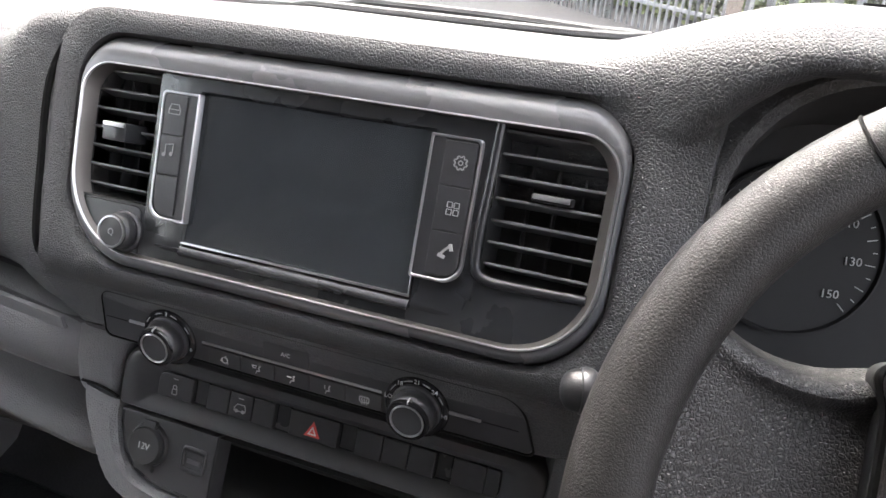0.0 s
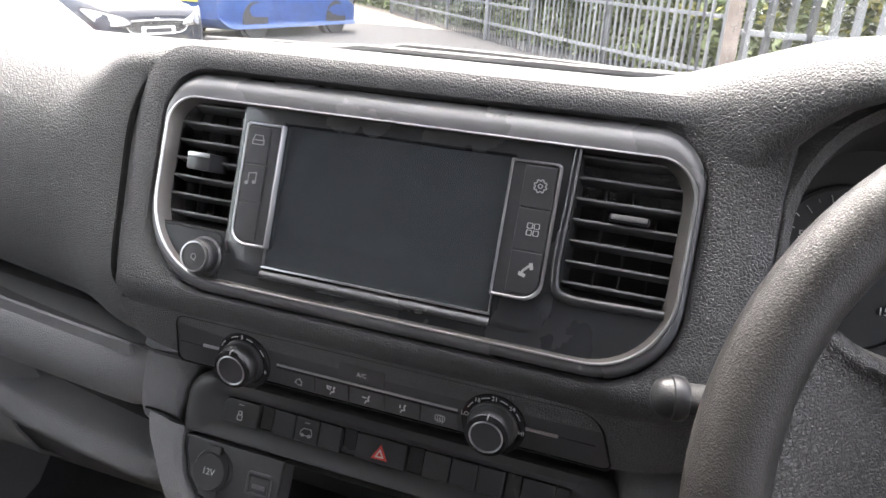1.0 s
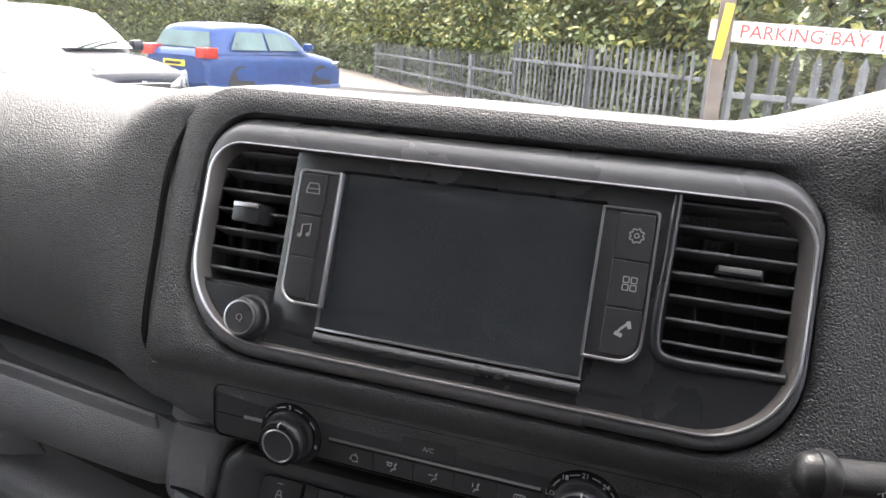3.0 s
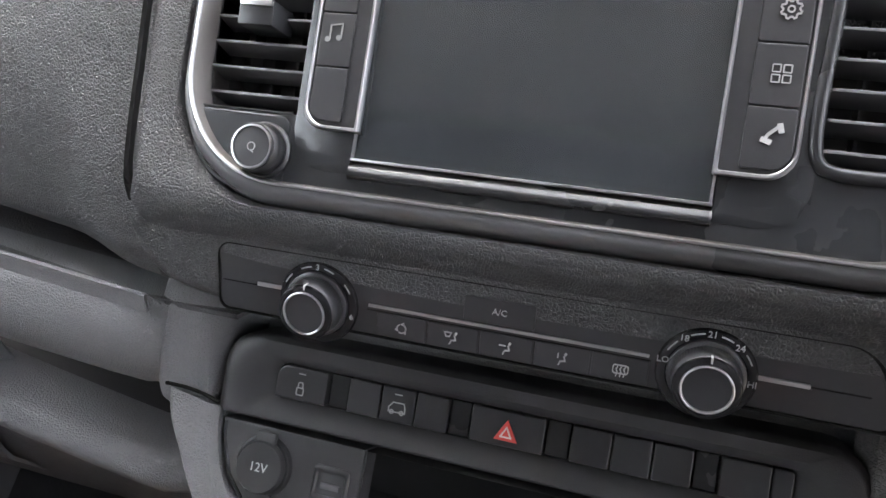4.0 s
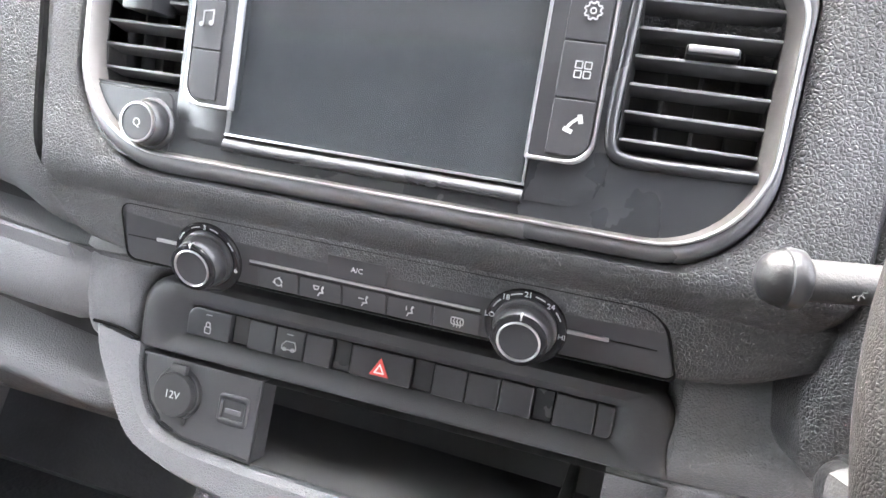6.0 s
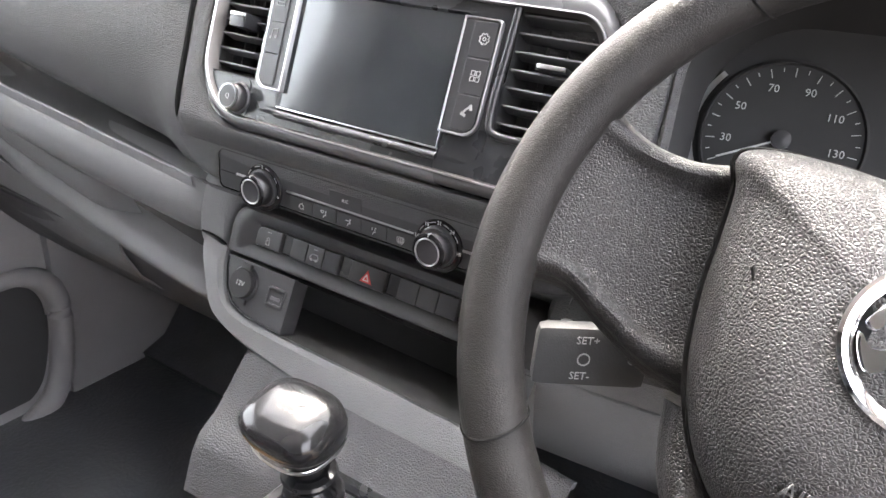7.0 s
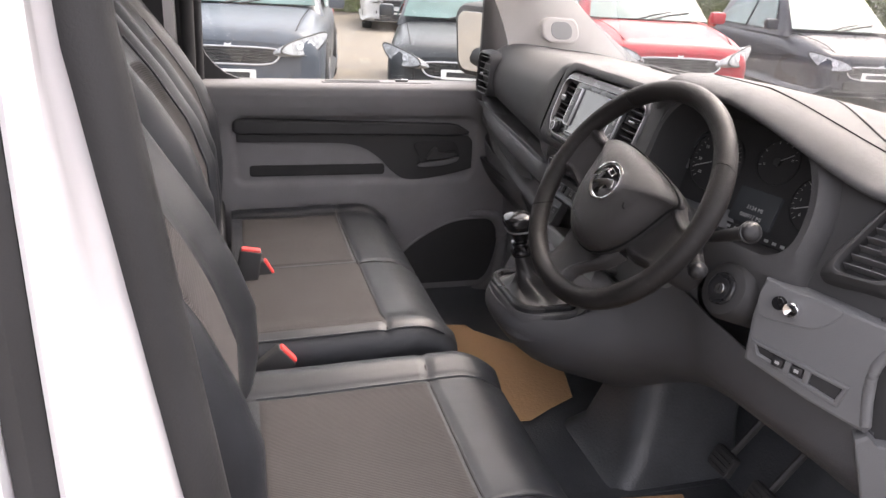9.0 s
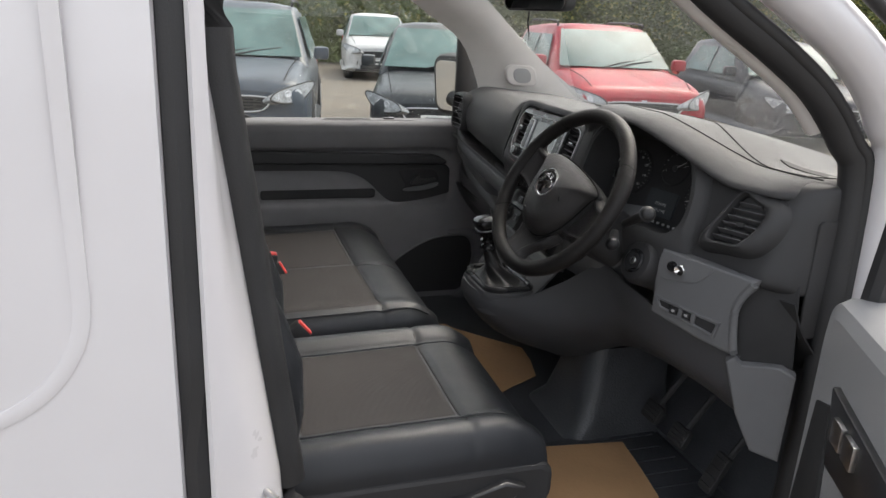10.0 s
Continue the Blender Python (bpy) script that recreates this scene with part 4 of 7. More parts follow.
part("grip", ribbed(0.0172, 0.0158, 0.003, 0.016, K), SATIN, kn)
part("chrome_ring", lathe([(0.0143, 0.0155), (0.0148, 0.0165), (0.0146, 0.0180), (0.0134, 0.0182), (0.0130, 0.0165)], K, cap=False), CHROME, kn)
part("cap", lathe([(0.0134, 0.015), (0.0132, 0.0172), (0.0, 0.0175)], K), SATIN, kn)
bm = stroke([(0.0026 * math.cos(a), 0.0026 * math.sin(a)) for a in np.linspace(radians(-60), radians(240), 16)], 0.0006, at(K, 0, 0, 0.0174))
stroke([(0, -0.0026), (0.0018, -0.0036)], 0.0006, at(K, 0, 0, 0.0174), bm=bm)
part("power_mark", bm, ICON, kn)


# ---- air vents ----
def vent(u0, u1, v0, v1, M, n, label, tab_u, tab_v, tab_w=0.012, depth=0.032, frame_mat=None, uprights=3, big=False, round_=0.005):
    v = thing("air_vent", M @ Vector(((u0 + u1) / 2, (v0 + v1) / 2, -0.03)), label, "air vent", "dashboard air vents")
    part("duct", rings([(rrect(u0, u1, v0, v1, round_), 0.0), (rrect(u0 + 0.001, u1 - 0.001, v0 + 0.001, v1 - 0.001, round_), -depth)], M, cap1=True), MATT, v)
    if frame_mat:
        part("frame", rings([(rrect(u0 - 0.012, u1 + 0.012, v0 - 0.012, v1 + 0.012, round_ + 0.010), -0.03), (rrect(u0 - 0.010, u1 + 0.010, v0 - 0.010, v1 + 0.010, round_ + 0.008), -0.004), (rrect(u0 - 0.006, u1 + 0.006, v0 - 0.006, v1 + 0.006, round_ + 0.005), 0.003), (rrect(u0 - 0.002, u1 + 0.002, v0 - 0.002, v1 + 0.002, round_ + 0.002), 0.004), (rrect(u0, u1, v0, v1, round_), 0.0), (rrect(u0, u1, v0, v1, round_), -0.006)], M), frame_mat, v)
    for k in range(uprights):
        u = u0 + (u1 - u0) * (k + 1) / (uprights + 1)
        part("upright", box(u - 0.0008, u + 0.0008, v0 + 0.003, v1 - 0.003, -depth + 0.003, -0.018, 0.0003, M), MATT, v)
    for k in range(n):
        c = v0 + (v1 - v0) * (k + 0.5) / n
        S = at(M, 0, c, -0.007) @ Matrix.Rotation(radians(-14), 4, "X")
        part("slat", box(u0 + 0.001, u1 - 0.001, -0.0009, 0.0009, -0.009, 0.0066, 0.0007, S), SLAT, v)
    t = part("slider", box(tab_u - tab_w, tab_u + tab_w, tab_v - 0.0025 - 0.004 * big, tab_v + 0.0025 + 0.004 * big, -0.008, 0.006 + 0.008 * big, 0.0015, M), HOUSING, v)
    part("slider_face", box(tab_u - tab_w + 0.001, tab_u + tab_w - 0.001, tab_v - 0.001 + 0.004 * big, tab_v + 0.0022 + 0.004 * big, 0.000, 0.0075 + 0.008 * big, 0.0008, M), CHROME, t)
    return v


vent(-0.1775, -0.1205, 0.0195, 0.1135, at(F, 0, 0, -0.002), 7, "black slatted air vent beside the screen keys with a pale slider", -0.145, 0.0665, 0.010, big=True)
rv_ = vent(0.1245, 0.1920, 0.0205, 0.1135, at(F, 0, 0, -0.002), 7, "black slatted air vent in the chrome-framed panel", 0.160, 0.073, 0.012)
part("lip", tube([F @ Vector((u, v, 0.0018)) for u, v in spline([(0.1228, 0.112), (0.1222, 0.080), (0.1210, 0.050), (0.1212, 0.032), (0.1235, 0.0225), (0.131, 0.0188), (0.150, 0.0185), (0.190, 0.0195)], 40)], 0.0032, 10), HOUSING, rv_, "smooth raised lip beside the slats")
PV = axes((-0.70, 0.004, 0.84), (1, 0.02, 0), (0, 0.05, 1), (0, -1, 0))
vent(-0.070, 0.034, -0.056, 0.056, PV, 6, "black slatted air vent at the dashboard's end by the door", -0.02, 0.0, 0.012, frame_mat=DASH, uprights=4, round_=0.024)
rv_n = Vector((0.301, -0.834, 0.462)).normalized()
rv_u = Vector((0.939, 0.344, 0.009))
rv_u = (rv_u - rv_n * rv_u.dot(rv_n)).normalized()
RV = axes((0.703, 0.115, 0.812), rv_u, rv_n.cross(rv_u), rv_n)
gap = [(-0.042, -0.046), (-0.012, -0.052), (0.022, -0.044), (0.046, -0.004), (0.047, 0.028), (0.020, 0.041), (-0.008, 0.050), (-0.027, 0.005)]
pod = [(-0.067, -0.063), (-0.010, -0.065), (0.050, -0.056), (0.084, -0.010), (0.088, 0.045), (0.045, 0.066), (-0.010, 0.066), (-0.045, 0.003)]


def mixed_loop(t, n=40):
    return [tuple(p) for p in spline([(a + (c - a) * t, b + (d - b) * t) for (a, b), (c, d) in zip(gap, pod)], n, True)]


rv = thing("air_vent", RV.translation, "black slatted six-sided air vent at the dashboard's driver end", "air vent", "dashboard air vents")
# pod darkened like the end moulding, against doorway light
part("pod", rings([(mixed_loop(1.15), -0.035), (mixed_loop(1.0), -0.012), (mixed_loop(0.75), 0.004), (mixed_loop(0.35), 0.012), (mixed_loop(0.12), 0.012), (mixed_loop(0.0), 0.008), (mixed_loop(0.0), -0.004)], RV), MATT, rv)
part("duct", rings([(mixed_loop(0.0), 0.0), (mixed_loop(-0.05), -0.035)], RV, cap1=True), VOID, rv)
for k in range(6):
    c = -0.040 + 0.0148 * k
    lo_ = float(np.interp(c, (-0.052, -0.046, 0.005, 0.050), (-0.012, -0.041, -0.026, -0.007)))
    hi_ = float(np.interp(c, (-0.052, -0.044, -0.004, 0.028, 0.041, 0.050), (-0.010, 0.021, 0.044, 0.045, 0.018, -0.006)))
    S = at(RV, 0, c, -0.004) @ Matrix.Rotation(radians(-18), 4, "X")
    part("slat", box(lo_, hi_, -0.0009, 0.0009, -0.010, 0.007, 0.0006, S), SLAT, rv)
for u in (-0.012, 0.010, 0.030):
    part("upright", box(u - 0.0008, u + 0.0008, -0.038, 0.03, -0.03, -0.016, 0.0003, RV), MATT, rv)
part("slider", box(0.002, 0.016, -0.014, -0.004, -0.004, 0.008, 0.002, RV), SATIN, rv)

# ---- climate controls ----
cl = thing("climate_panel", (0, 0, 0.73), "black climate control panel with two rotary dials", "climate control")
FACE = [tuple(p) for p in rrect(-0.1615, 0.1685, -0.0875, -0.0500, (0.006, 0.005, 0.014, 0.008))]
FACE = [(u + 0.0060 * max(0.0, u / 0.1685) * (-0.069 - v) / 0.019, v) for u, v in FACE]
part("plate", plate(FACE, -0.01, 0.0026, C, 0.0010), SATIN, cl)
part("bezel", band([(0.0006 + u * 1.006, -0.069 + (v + 0.069) * 1.06) for u, v in FACE], FACE, -0.006, 0.0034, C, 0.0006), GAP, cl)
C = at(C, 0, 0, 0.0026)
for u0, u1, v in ((-0.159, -0.124, -0.0711), (0.116, 0.163, -0.0722), (-0.0735, 0.070, -0.0735), (-0.0735, -0.0225, -0.0555), (0.016, 0.070, -0.0555)):
    part("joint", box(u0, u1, v - 0.0003, v + 0.0003, -0.001, 0.0003, 0.0, C), GAP, cl)
part("bright_line", box(-0.0728, 0.0690, -0.0718, -0.0702, 0, 0.0010, 0.0003, C), CHROME, cl)
part("bright_line", box(-0.1375, -0.1215, -0.0712, -0.0690, 0, 0.0012, 0.0004, C), CHROME, cl)
part("bright_line", box(0.1165, 0.1385, -0.0730, -0.0708, 0, 0.0012, 0.0004, C), CHROME, cl)
for k in range(5):
    u = -0.0545 + 0.0277 * k
    key = part("key", plate(rrect(u - 0.0132, u + 0.0134, -0.0866, -0.0738, 0.001), 0.0, 0.0008, C, 0.0004), SATIN, cl)
    m = at(C, u + 0.0006, -0.0806, 0.0009)
    if k == 0:
        bm = bmesh.new()
        for j in range(3):
            a = radians(120 * j)
            stroke([(0.0024 * math.cos(a + q), 0.0024 * math.sin(a + q)) for q in np.linspace(0, 1.5, 6)], 0.0006, m, bm=bm)
            stroke([(0.0024 * math.cos(a + 1.6), 0.0024 * math.sin(a + 1.6)), (0.0033 * math.cos(a + 1.25), 0.0033 * math.sin(a + 1.25))], 0.0006, m, bm=bm)
    elif k == 4:
        bm = stroke(rrect(-0.0035, 0.0035, -0.0018, 0.0025, 0.001, 2), 0.0005, m, closed=True)
        for d in (-0.0018, 0, 0.0018):
            stroke([(d, -0.0032), (d + 0.0004, -0.001), (d - 0.0002, 0.0004), (d + 0.0003, 0.0016)], 0.0005, m, bm=bm)
    else:
        bm = stroke([(0.0008, 0.0014), (0.0014, -0.0008), (-0.0008, -0.0012), (-0.0016, -0.003)], 0.0007, m)
        stroke([(0.0014, 0.0026), (0.0015, 0.0028)], 0.0012, m, bm=bm)
        if k == 1:
            stroke([(-0.0045, 0.003), (-0.001, 0.003), (-0.0018, 0.0008), (-0.0038, 0.0008)], 0.0005, m, bm=bm, closed=True)
        if k == 2:
            stroke([(-0.0036, 0.0014), (-0.0008, 0.0014)], 0.0006, m, bm=bm)
        if k == 3:
            stroke([(-0.0022, 0.0026), (-0.0022, 0.0006)], 0.0006, m, bm=bm)
    part("mark", bm, ICON, key)
ack = part("key", plate(rrect(-0.0218, 0.0142, -0.0692, -0.0560, 0.001), 0.0, 0.0008, C, 0.0004), SATIN, cl)
words("letters", "A/C", 0.0046, at(C, -0.0036, -0.0626, 0.0009), ICON, ack)


def dial(u, v, label, marks):
    M = at(C, u, v, 0)
    d = thing("rotary_dial", M.translation, label, "dial", "climate dials")
    part("collar", lathe([(0.0225, -0.004), (0.0225, 0.0010), (0.0218, 0.0022), (0.0205, 0.0026), (0.0180, 0.0026), (0.017, 0.001)], M, 48), GLOSS, d)
    part("skirt", lathe([(0.0176, 0.001), (0.0174, 0.0042), (0.0164, 0.0050), (0.015, 0.0050)], M, 48), SATIN, d)
    part("grip", ribbed(0.0158, 0.0149, 0.004, 0.0160, M, 64, 0.0005), SATIN, d)
    part("shoulder", lathe([(0.0149, 0.0158), (0.0144, 0.0172), (0.0130, 0.0178), (0.0118, 0.0178)], M, 48, cap=False), GLOSS, d)
    part("chrome_ring", lathe([(0.0116, 0.0172), (0.0116, 0.0183), (0.0111, 0.0186), (0.0106, 0.0183), (0.0105, 0.017)], M, 48, cap=False), CHROME, d)
    part("cap", lathe([(0.0105, 0.0158), (0.0104, 0.0176), (0.006, 0.0172), (0.0, 0.0171)], M, 40), SATIN, d)
    part("pointer", box(-0.0004, 0.0004, 0.0126, 0.0152, 0.0135, 0.0180, 0.0001, M), ICON, d)
    for a, text in marks:
        q = radians(90 - a)
        words("figure", text, 0.0044, at(M, 0.0200 * math.cos(q), 0.0200 * math.sin(q), 0.0027), ICON, d)
    for a0, a1 in ((-62, -46), (-26, -10), (12, 26), (50, 64)):
        part("scale_arc", stroke([(0.0203 * math.cos(radians(90 - a)), 0.0203 * math.sin(radians(90 - a))) for a in np.linspace(a0, a1, 7)], 0.0006, at(M, 0, 0, 0.0027), 0.0003), ICON, d)
    return d


dial(-0.1010, -0.0745, "black rotary fan dial with chrome ring and white figures", ((0, "3"), (102, "6")))
dial(0.0945, -0.0745, "black rotary temperature dial with chrome ring and white figures", ((-36, "18"), (0, "21"), (38, "24"), (-78, "LO"), (92, "HI")))

# ---- switch row and sockets ----
SWP = axes(F @ Vector((0, -0.132, -0.071)), (1, 0, 0), (0, 0.36, 0.93), (0, -0.93, 0.36))
swp = thing("switch_panel", SWP.translation, "black panel with a row of push switches", "switch panel")
part("bezel", rings([(rrect(-0.184, 0.190, -0.027, 0.030, (0.004, 0.004, 0.024, 0.024)), -0.05), (rrect(-0.179, 0.1855, -0.0255, 0.0275, (0.003, 0.003, 0.023, 0.023)), 0.002), (rrect(-0.1745, 0.1820, -0.0240, 0.0252, (0.003, 0.003, 0.021, 0.021)), 0.0070), (rrect(-0.171, 0.1795, -0.0225, 0.0235, (0.003, 0.003, 0.020, 0.020)), 0.0085),
                        (rrect(-0.158, 0.165, -0.0190, 0.0170, (0.004, 0.004, 0.014, 0.014)), 0.0080), (rrect(-0.1495, 0.155, -0.0125, 0.0125, (0.003, 0.004, 0.004, 0.009)), 0.0035), (rrect(-0.1435, 0.1495, -0.0100, 0.0108, (0.002, 0.004, 0.002, 0.007)), 0.0008), (rrect(-0.1435, 0.1495, -0.0100, 0.0108, (0.002, 0.004, 0.002, 0.007)), -0.006)], SWP, cap1=True), BEZEL, swp)
edges = [(-0.1428, -0.1095), (-0.1087, -0.0960), (-0.0952, -0.0752), (-0.0745, -0.0537), (-0.0530, -0.0337), (-0.0330, -0.0207), (-0.0200, 0.0220), (0.0227, 0.0360), (0.0367, 0.0580), (0.0587, 0.0792), (0.0799, 0.1002), (0.1009, 0.1130), (0.1137, 0.1382), (0.1389, 0.1490)]
for k, (a, b) in enumerate(edges):
    spacer = k in (1, 5, 7, 11)
    key = part("spacer" if spacer else "switch", plate(rrect(a, b, -0.0096, 0.0104, (0.001, 0.004 if k == 13 else 0.001, 0.002 if k == 13 else 0.001, 0.007 if k == 0 else 0.001)), -0.008, 0.0 if spacer else 0.0032, SWP, 0.0010), HOUSING if spacer else SATIN, swp)
    m = at(SWP, (a + b) / 2, -0.0005, 0.0033)
    if k == 0:
        bm = stroke(rrect(-0.0022, 0.0022, -0.0055, -0.0012, 0.0005, 1), 0.0006, m, closed=True)
        stroke([(-0.0015, -0.0012), (-0.0015, 0.0012), (-0.0008, 0.002), (0.0008, 0.002), (0.0015, 0.0012), (0.0015, -0.0012)], 0.0006, m, bm=bm)
        stroke([(-0.002, 0.0072), (0.002, 0.0072)], 0.0006, m, bm=bm)
        part("padlock_mark", bm, ICON, key)
    if k == 3:
        bm = stroke([(-0.005, -0.003), (-0.005, -0.0005), (-0.0025, 0.0025), (0.004, 0.0025), (0.005, -0.0005), (0.005, -0.003)], 0.0006, m, closed=True)
        for c in (-0.003, 0.003):
            stroke(circle(c, -0.003, 0.0011, 8), 0.0006, m, bm=bm, closed=True)
        stroke([(-0.002, 0.0072), (0.002, 0.0072)], 0.0006, m, bm=bm)
        part("van_mark", bm, ICON, key)
    if k == 6:
        bm = plate([(-0.0068, -0.0055), (0.0068, -0.0055), (0.0, 0.0065)], 0.0, 0.0006, m, 0.0002)
        part("hazard_triangle", bm, RED_MARK, key, "red hazard triangle")
        part("hazard_triangle_inner", stroke([(-0.0030, -0.0034), (0.0030, -0.0034), (0.0, 0.0020)], 0.0009, m, 0.0011, closed=True), SIGN_WHITE, key)

LP = axes(F @ Vector((0, -0.158, -0.066)), (1, 0, 0), (0, 0.42, 0.907), (0, -0.907, 0.42))
sock = thing("socket_panel", LP.translation, "satin black panel with power and data sockets", "socket panel")
part("plate", plate([tuple(p) for p in [(-0.172, -0.002), (-0.171, -0.014), (-0.163, -0.036), (-0.150, -0.050), (-0.13, -0.057), (-0.078, -0.060), (-0.078, -0.002)]], -0.02, 0.0015, LP, 0.0015), BEZEL, sock)
part("lip", tube([LP @ Vector((u, v, 0.001)) for u, v in [(-0.170, -0.004), (-0.169, -0.014), (-0.161, -0.035), (-0.149, -0.048), (-0.13, -0.055), (-0.08, -0.058)]], 0.0014, 6), HOUSING, sock)
P = at(LP, -0.1395, -0.0250, 0.001)
ps = thing("power_socket", P.translation, "round black capped power socket marked 12V", "power socket")
part("ring", lathe([(0.0185, -0.004), (0.0185, 0.001), (0.017, 0.003), (0.014, 0.003)], P), SATIN, ps)
part("cap", lathe([(0.0155, 0.001), (0.0155, 0.006), (0.0145, 0.0078), (0.0, 0.0078)], P), VOID, ps)
part("tab", box(-0.0065, 0.0065, 0.013, 0.021, 0.001, 0.006, 0.002, P), MATT, ps)
part("hinge", box(-0.009, 0.009, -0.0215, -0.015, 0.000, 0.004, 0.0015, P), MATT, ps)
words("letters", "12V", 0.0075, at(P, 0, 0, 0.0079), ICON, ps)
U = at(LP, -0.0957, -0.0265, 0.001)
ub = thing("usb_socket", U.translation, "small rectangular data socket in a black frame", "socket")
part("frame", band(rrect(-0.0115, 0.0115, -0.0105, 0.0105, 0.003), rrect(-0.0085, 0.0085, -0.0065, 0.0065, 0.002), -0.002, 0.002, U, 0.0008), SATIN, ub)
part("slot", plate(rrect(-0.0085, 0.0085, -0.0065, 0.0065, 0.002), -0.004, -0.0005, U, 0.0003), VOID, ub)
part("tongue", box(-0.006, 0.006, -0.003, 0.0005, -0.001, 0.0015, 0.0004, U), SLAT, ub)

# open cubby beneath the switches and the grey surround
stack = thing("centre_stack", (0, 0.05, 0.55), "grey plastic lower centre stack with an open dark cubby", "centre console")
cub = [(-0.077, -0.003), (-0.077, -0.059), (0.0, -0.061), (0.12, -0.064), (0.172, -0.066), (0.184, -0.056), (0.186, -0.003)]
part("cubby", rings([(cub, 0.0), ([(u - 0.105 * (u < -0.05), v * 0.97 - 0.002) for u, v in cub], -0.14)], LP, cap1=True), CUBBY, stack)
part("cubby_divider", box(0.125, 0.133, -0.062, -0.030, -0.10, -0.012, 0.003, LP), MATT, stack)
outer = [tuple(p) for p in spline([(-0.213, 0.010), (-0.209, -0.008), (-0.199, -0.026), (-0.176, -0.062), (-0.145, -0.077), (-0.105, -0.086), (-0.03, -0.096), (0.06, -0.10), (0.19, -0.10)], 30)]
inner = [tuple(p) for p in spline([(-0.174, 0.004), (-0.173, -0.012), (-0.165, -0.036), (-0.151, -0.052), (-0.125, -0.059), (-0.078, -0.061), (0.0, -0.062), (0.08, -0.064), (0.185, -0.066)], 30)]
bm = loft([[(u, v, -0.05) for u, v in outer], [(u, v, 0.002) for u, v in outer], [(a + (c - a) * 0.15, b + (d - b) * 0.15, 0.007) for (a, b), (c, d) in zip(outer, inner)], [(a + (c - a) * 0.85, b + (d - b) * 0.85, 0.008) for (a, b), (c, d) in zip(outer, inner)], [(u, v, 0.004) for u, v in inner], [(u, v, -0.03) for u, v in inner]], LP, ring=False)
part("grey_surround", bm, GREY, stack, "pale grey grained surround")
# grey cheek: one moulding from beside the tray, under the climate panel, behind the switch panel
rows = []
for u in np.linspace(-0.236, 0.196, 46):
    q = max(0.0, (-0.218 - u) / 0.018)
    back_ = 0.034 * min(1.0, max(0.0, (u + 0.182) / 0.012))
    near = 0.009 * min(1.0, max(0.0, (-0.175 - u) / 0.04))
    rows.append([(u, y + 0.020 * q * q - near * w + back_ * (z < 0.688), z) for y, z, w in spline([(0.075, 0.712, 0), (0.045, 0.705, 0.6), (0.032, 0.693, 1), (0.025, 0.680, 1), (0.018, 0.660, 0.8), (0.014, 0.644, 0.4), (0.012, 0.630, 0.1), (0.015, 0.620, 0), (0.030, 0.606, 0)], 28)])
part("grey_cheek", sheet(rows, 0.004), GREY, stack, "pale grey grained moulding")
# driver's side of the stack: a hollow under the pad, a soft ridge, then the face behind the wheel
rows = []
for x in np.linspace(0.176, 0.40, 30):
    up, away = 0.07 * (x - 0.19), 0.05 * max(0.0, (x - 0.31) / 0.09) ** 2 + 0.014 * max(0.0, (0.186 - x) / 0.010) ** 2
    rows.append([(x, y + away, z + up) for y, z in spline([(0.085, 0.745), (0.060, 0.722), (0.040, 0.700), (0.029, 0.684), (0.019, 0.668), (0.011, 0.659), (0.006, 0.651), (0.006, 0.640), (0.009, 0.630)], 26)])
part("side_moulding", sheet(rows, 0.004), GREY, stack, "grey moulding with a soft ridge")
rows = []
for x in np.linspace(0.150, 0.40, 24):
    up, away = 0.07 * (x - 0.19), 0.05 * max(0.0, (x - 0.31) / 0.09) ** 2
    rows.append([(x, y + away, z + up) for y, z in spline([(0.018, 0.6305), (0.010, 0.6285), (0.0085, 0.624), (0.010, 0.605), (0.016, 0.580), (0.030, 0.540)], 14)])
part("side_face", sheet(rows, 0.004), GREY, stack)
part("cheek_gap", tube([LP @ Vector((u, v, 0.0045)) for u, v in spline([(-0.215, 0.0105), (-0.20, 0.0105), (-0.185, 0.0085), (-0.176, 0.006)], 12)], 0.0012, 6), GAP, stack)

# ---- steering wheel ----
WT, WY = radians(31.5), radians(7.9)
wn_ = Vector((math.sin(WY), -math.cos(WT) * math.cos(WY), math.sin(WT) * math.cos(WY)))
wx_ = Vector((math.cos(WY), math.sin(WY), 0)).normalized()
W0 = axes((0.4113, -0.1284, 0.808), wx_, wn_.cross(wx_), wn_)
W = W0 @ Matrix.Rotation(radians(-15), 4, "Z")
wheel = thing("steering_wheel", W.translation, "worn black three-spoke steering wheel with a chrome-ringed badge", "steering wheel")
RIM, RT = 0.1872, 0.0170


def rim_radius(a):
    """The rim swells at the thumb rests and is squared a little at the bottom."""
    s = math.sin(a)
    return RIM - 0.004 * max(0.0, (-s - 0.80) / 0.20) ** 2, RT + 0.0012 * math.exp(-((abs(math.degrees(a) % 360 - 180) - 148) / 14) ** 2)


ring_ = [W @ Vector((rim_radius(a)[0] * math.cos(a), rim_radius(a)[0] * math.sin(a), 0)) for a in (2 * math.pi * k / 120 for k in range(120))]
part("rim", tube(ring_, [rim_radius(2 * math.pi * k / 120)[1] for k in range(120)], 24, True, up=wn_, flat=1.0), WHEEL_SKIN, wheel, "scuffed grained rim")
for a in (42, 138, 220, 320):
    q = radians(a)
    part("rim_seam", tube([W @ Vector(((RIM + RT * 1.012 * math.cos(b)) * math.cos(q + 0.05 * math.sin(b)), (RIM + RT * 1.012 * math.cos(b)) * math.sin(q + 0.05 * math.sin(b)), RT * 1.012 * math.sin(b))) for b in np.linspace(0, 2 * math.pi, 22)], 0.0008, 5), GAP, wheel)
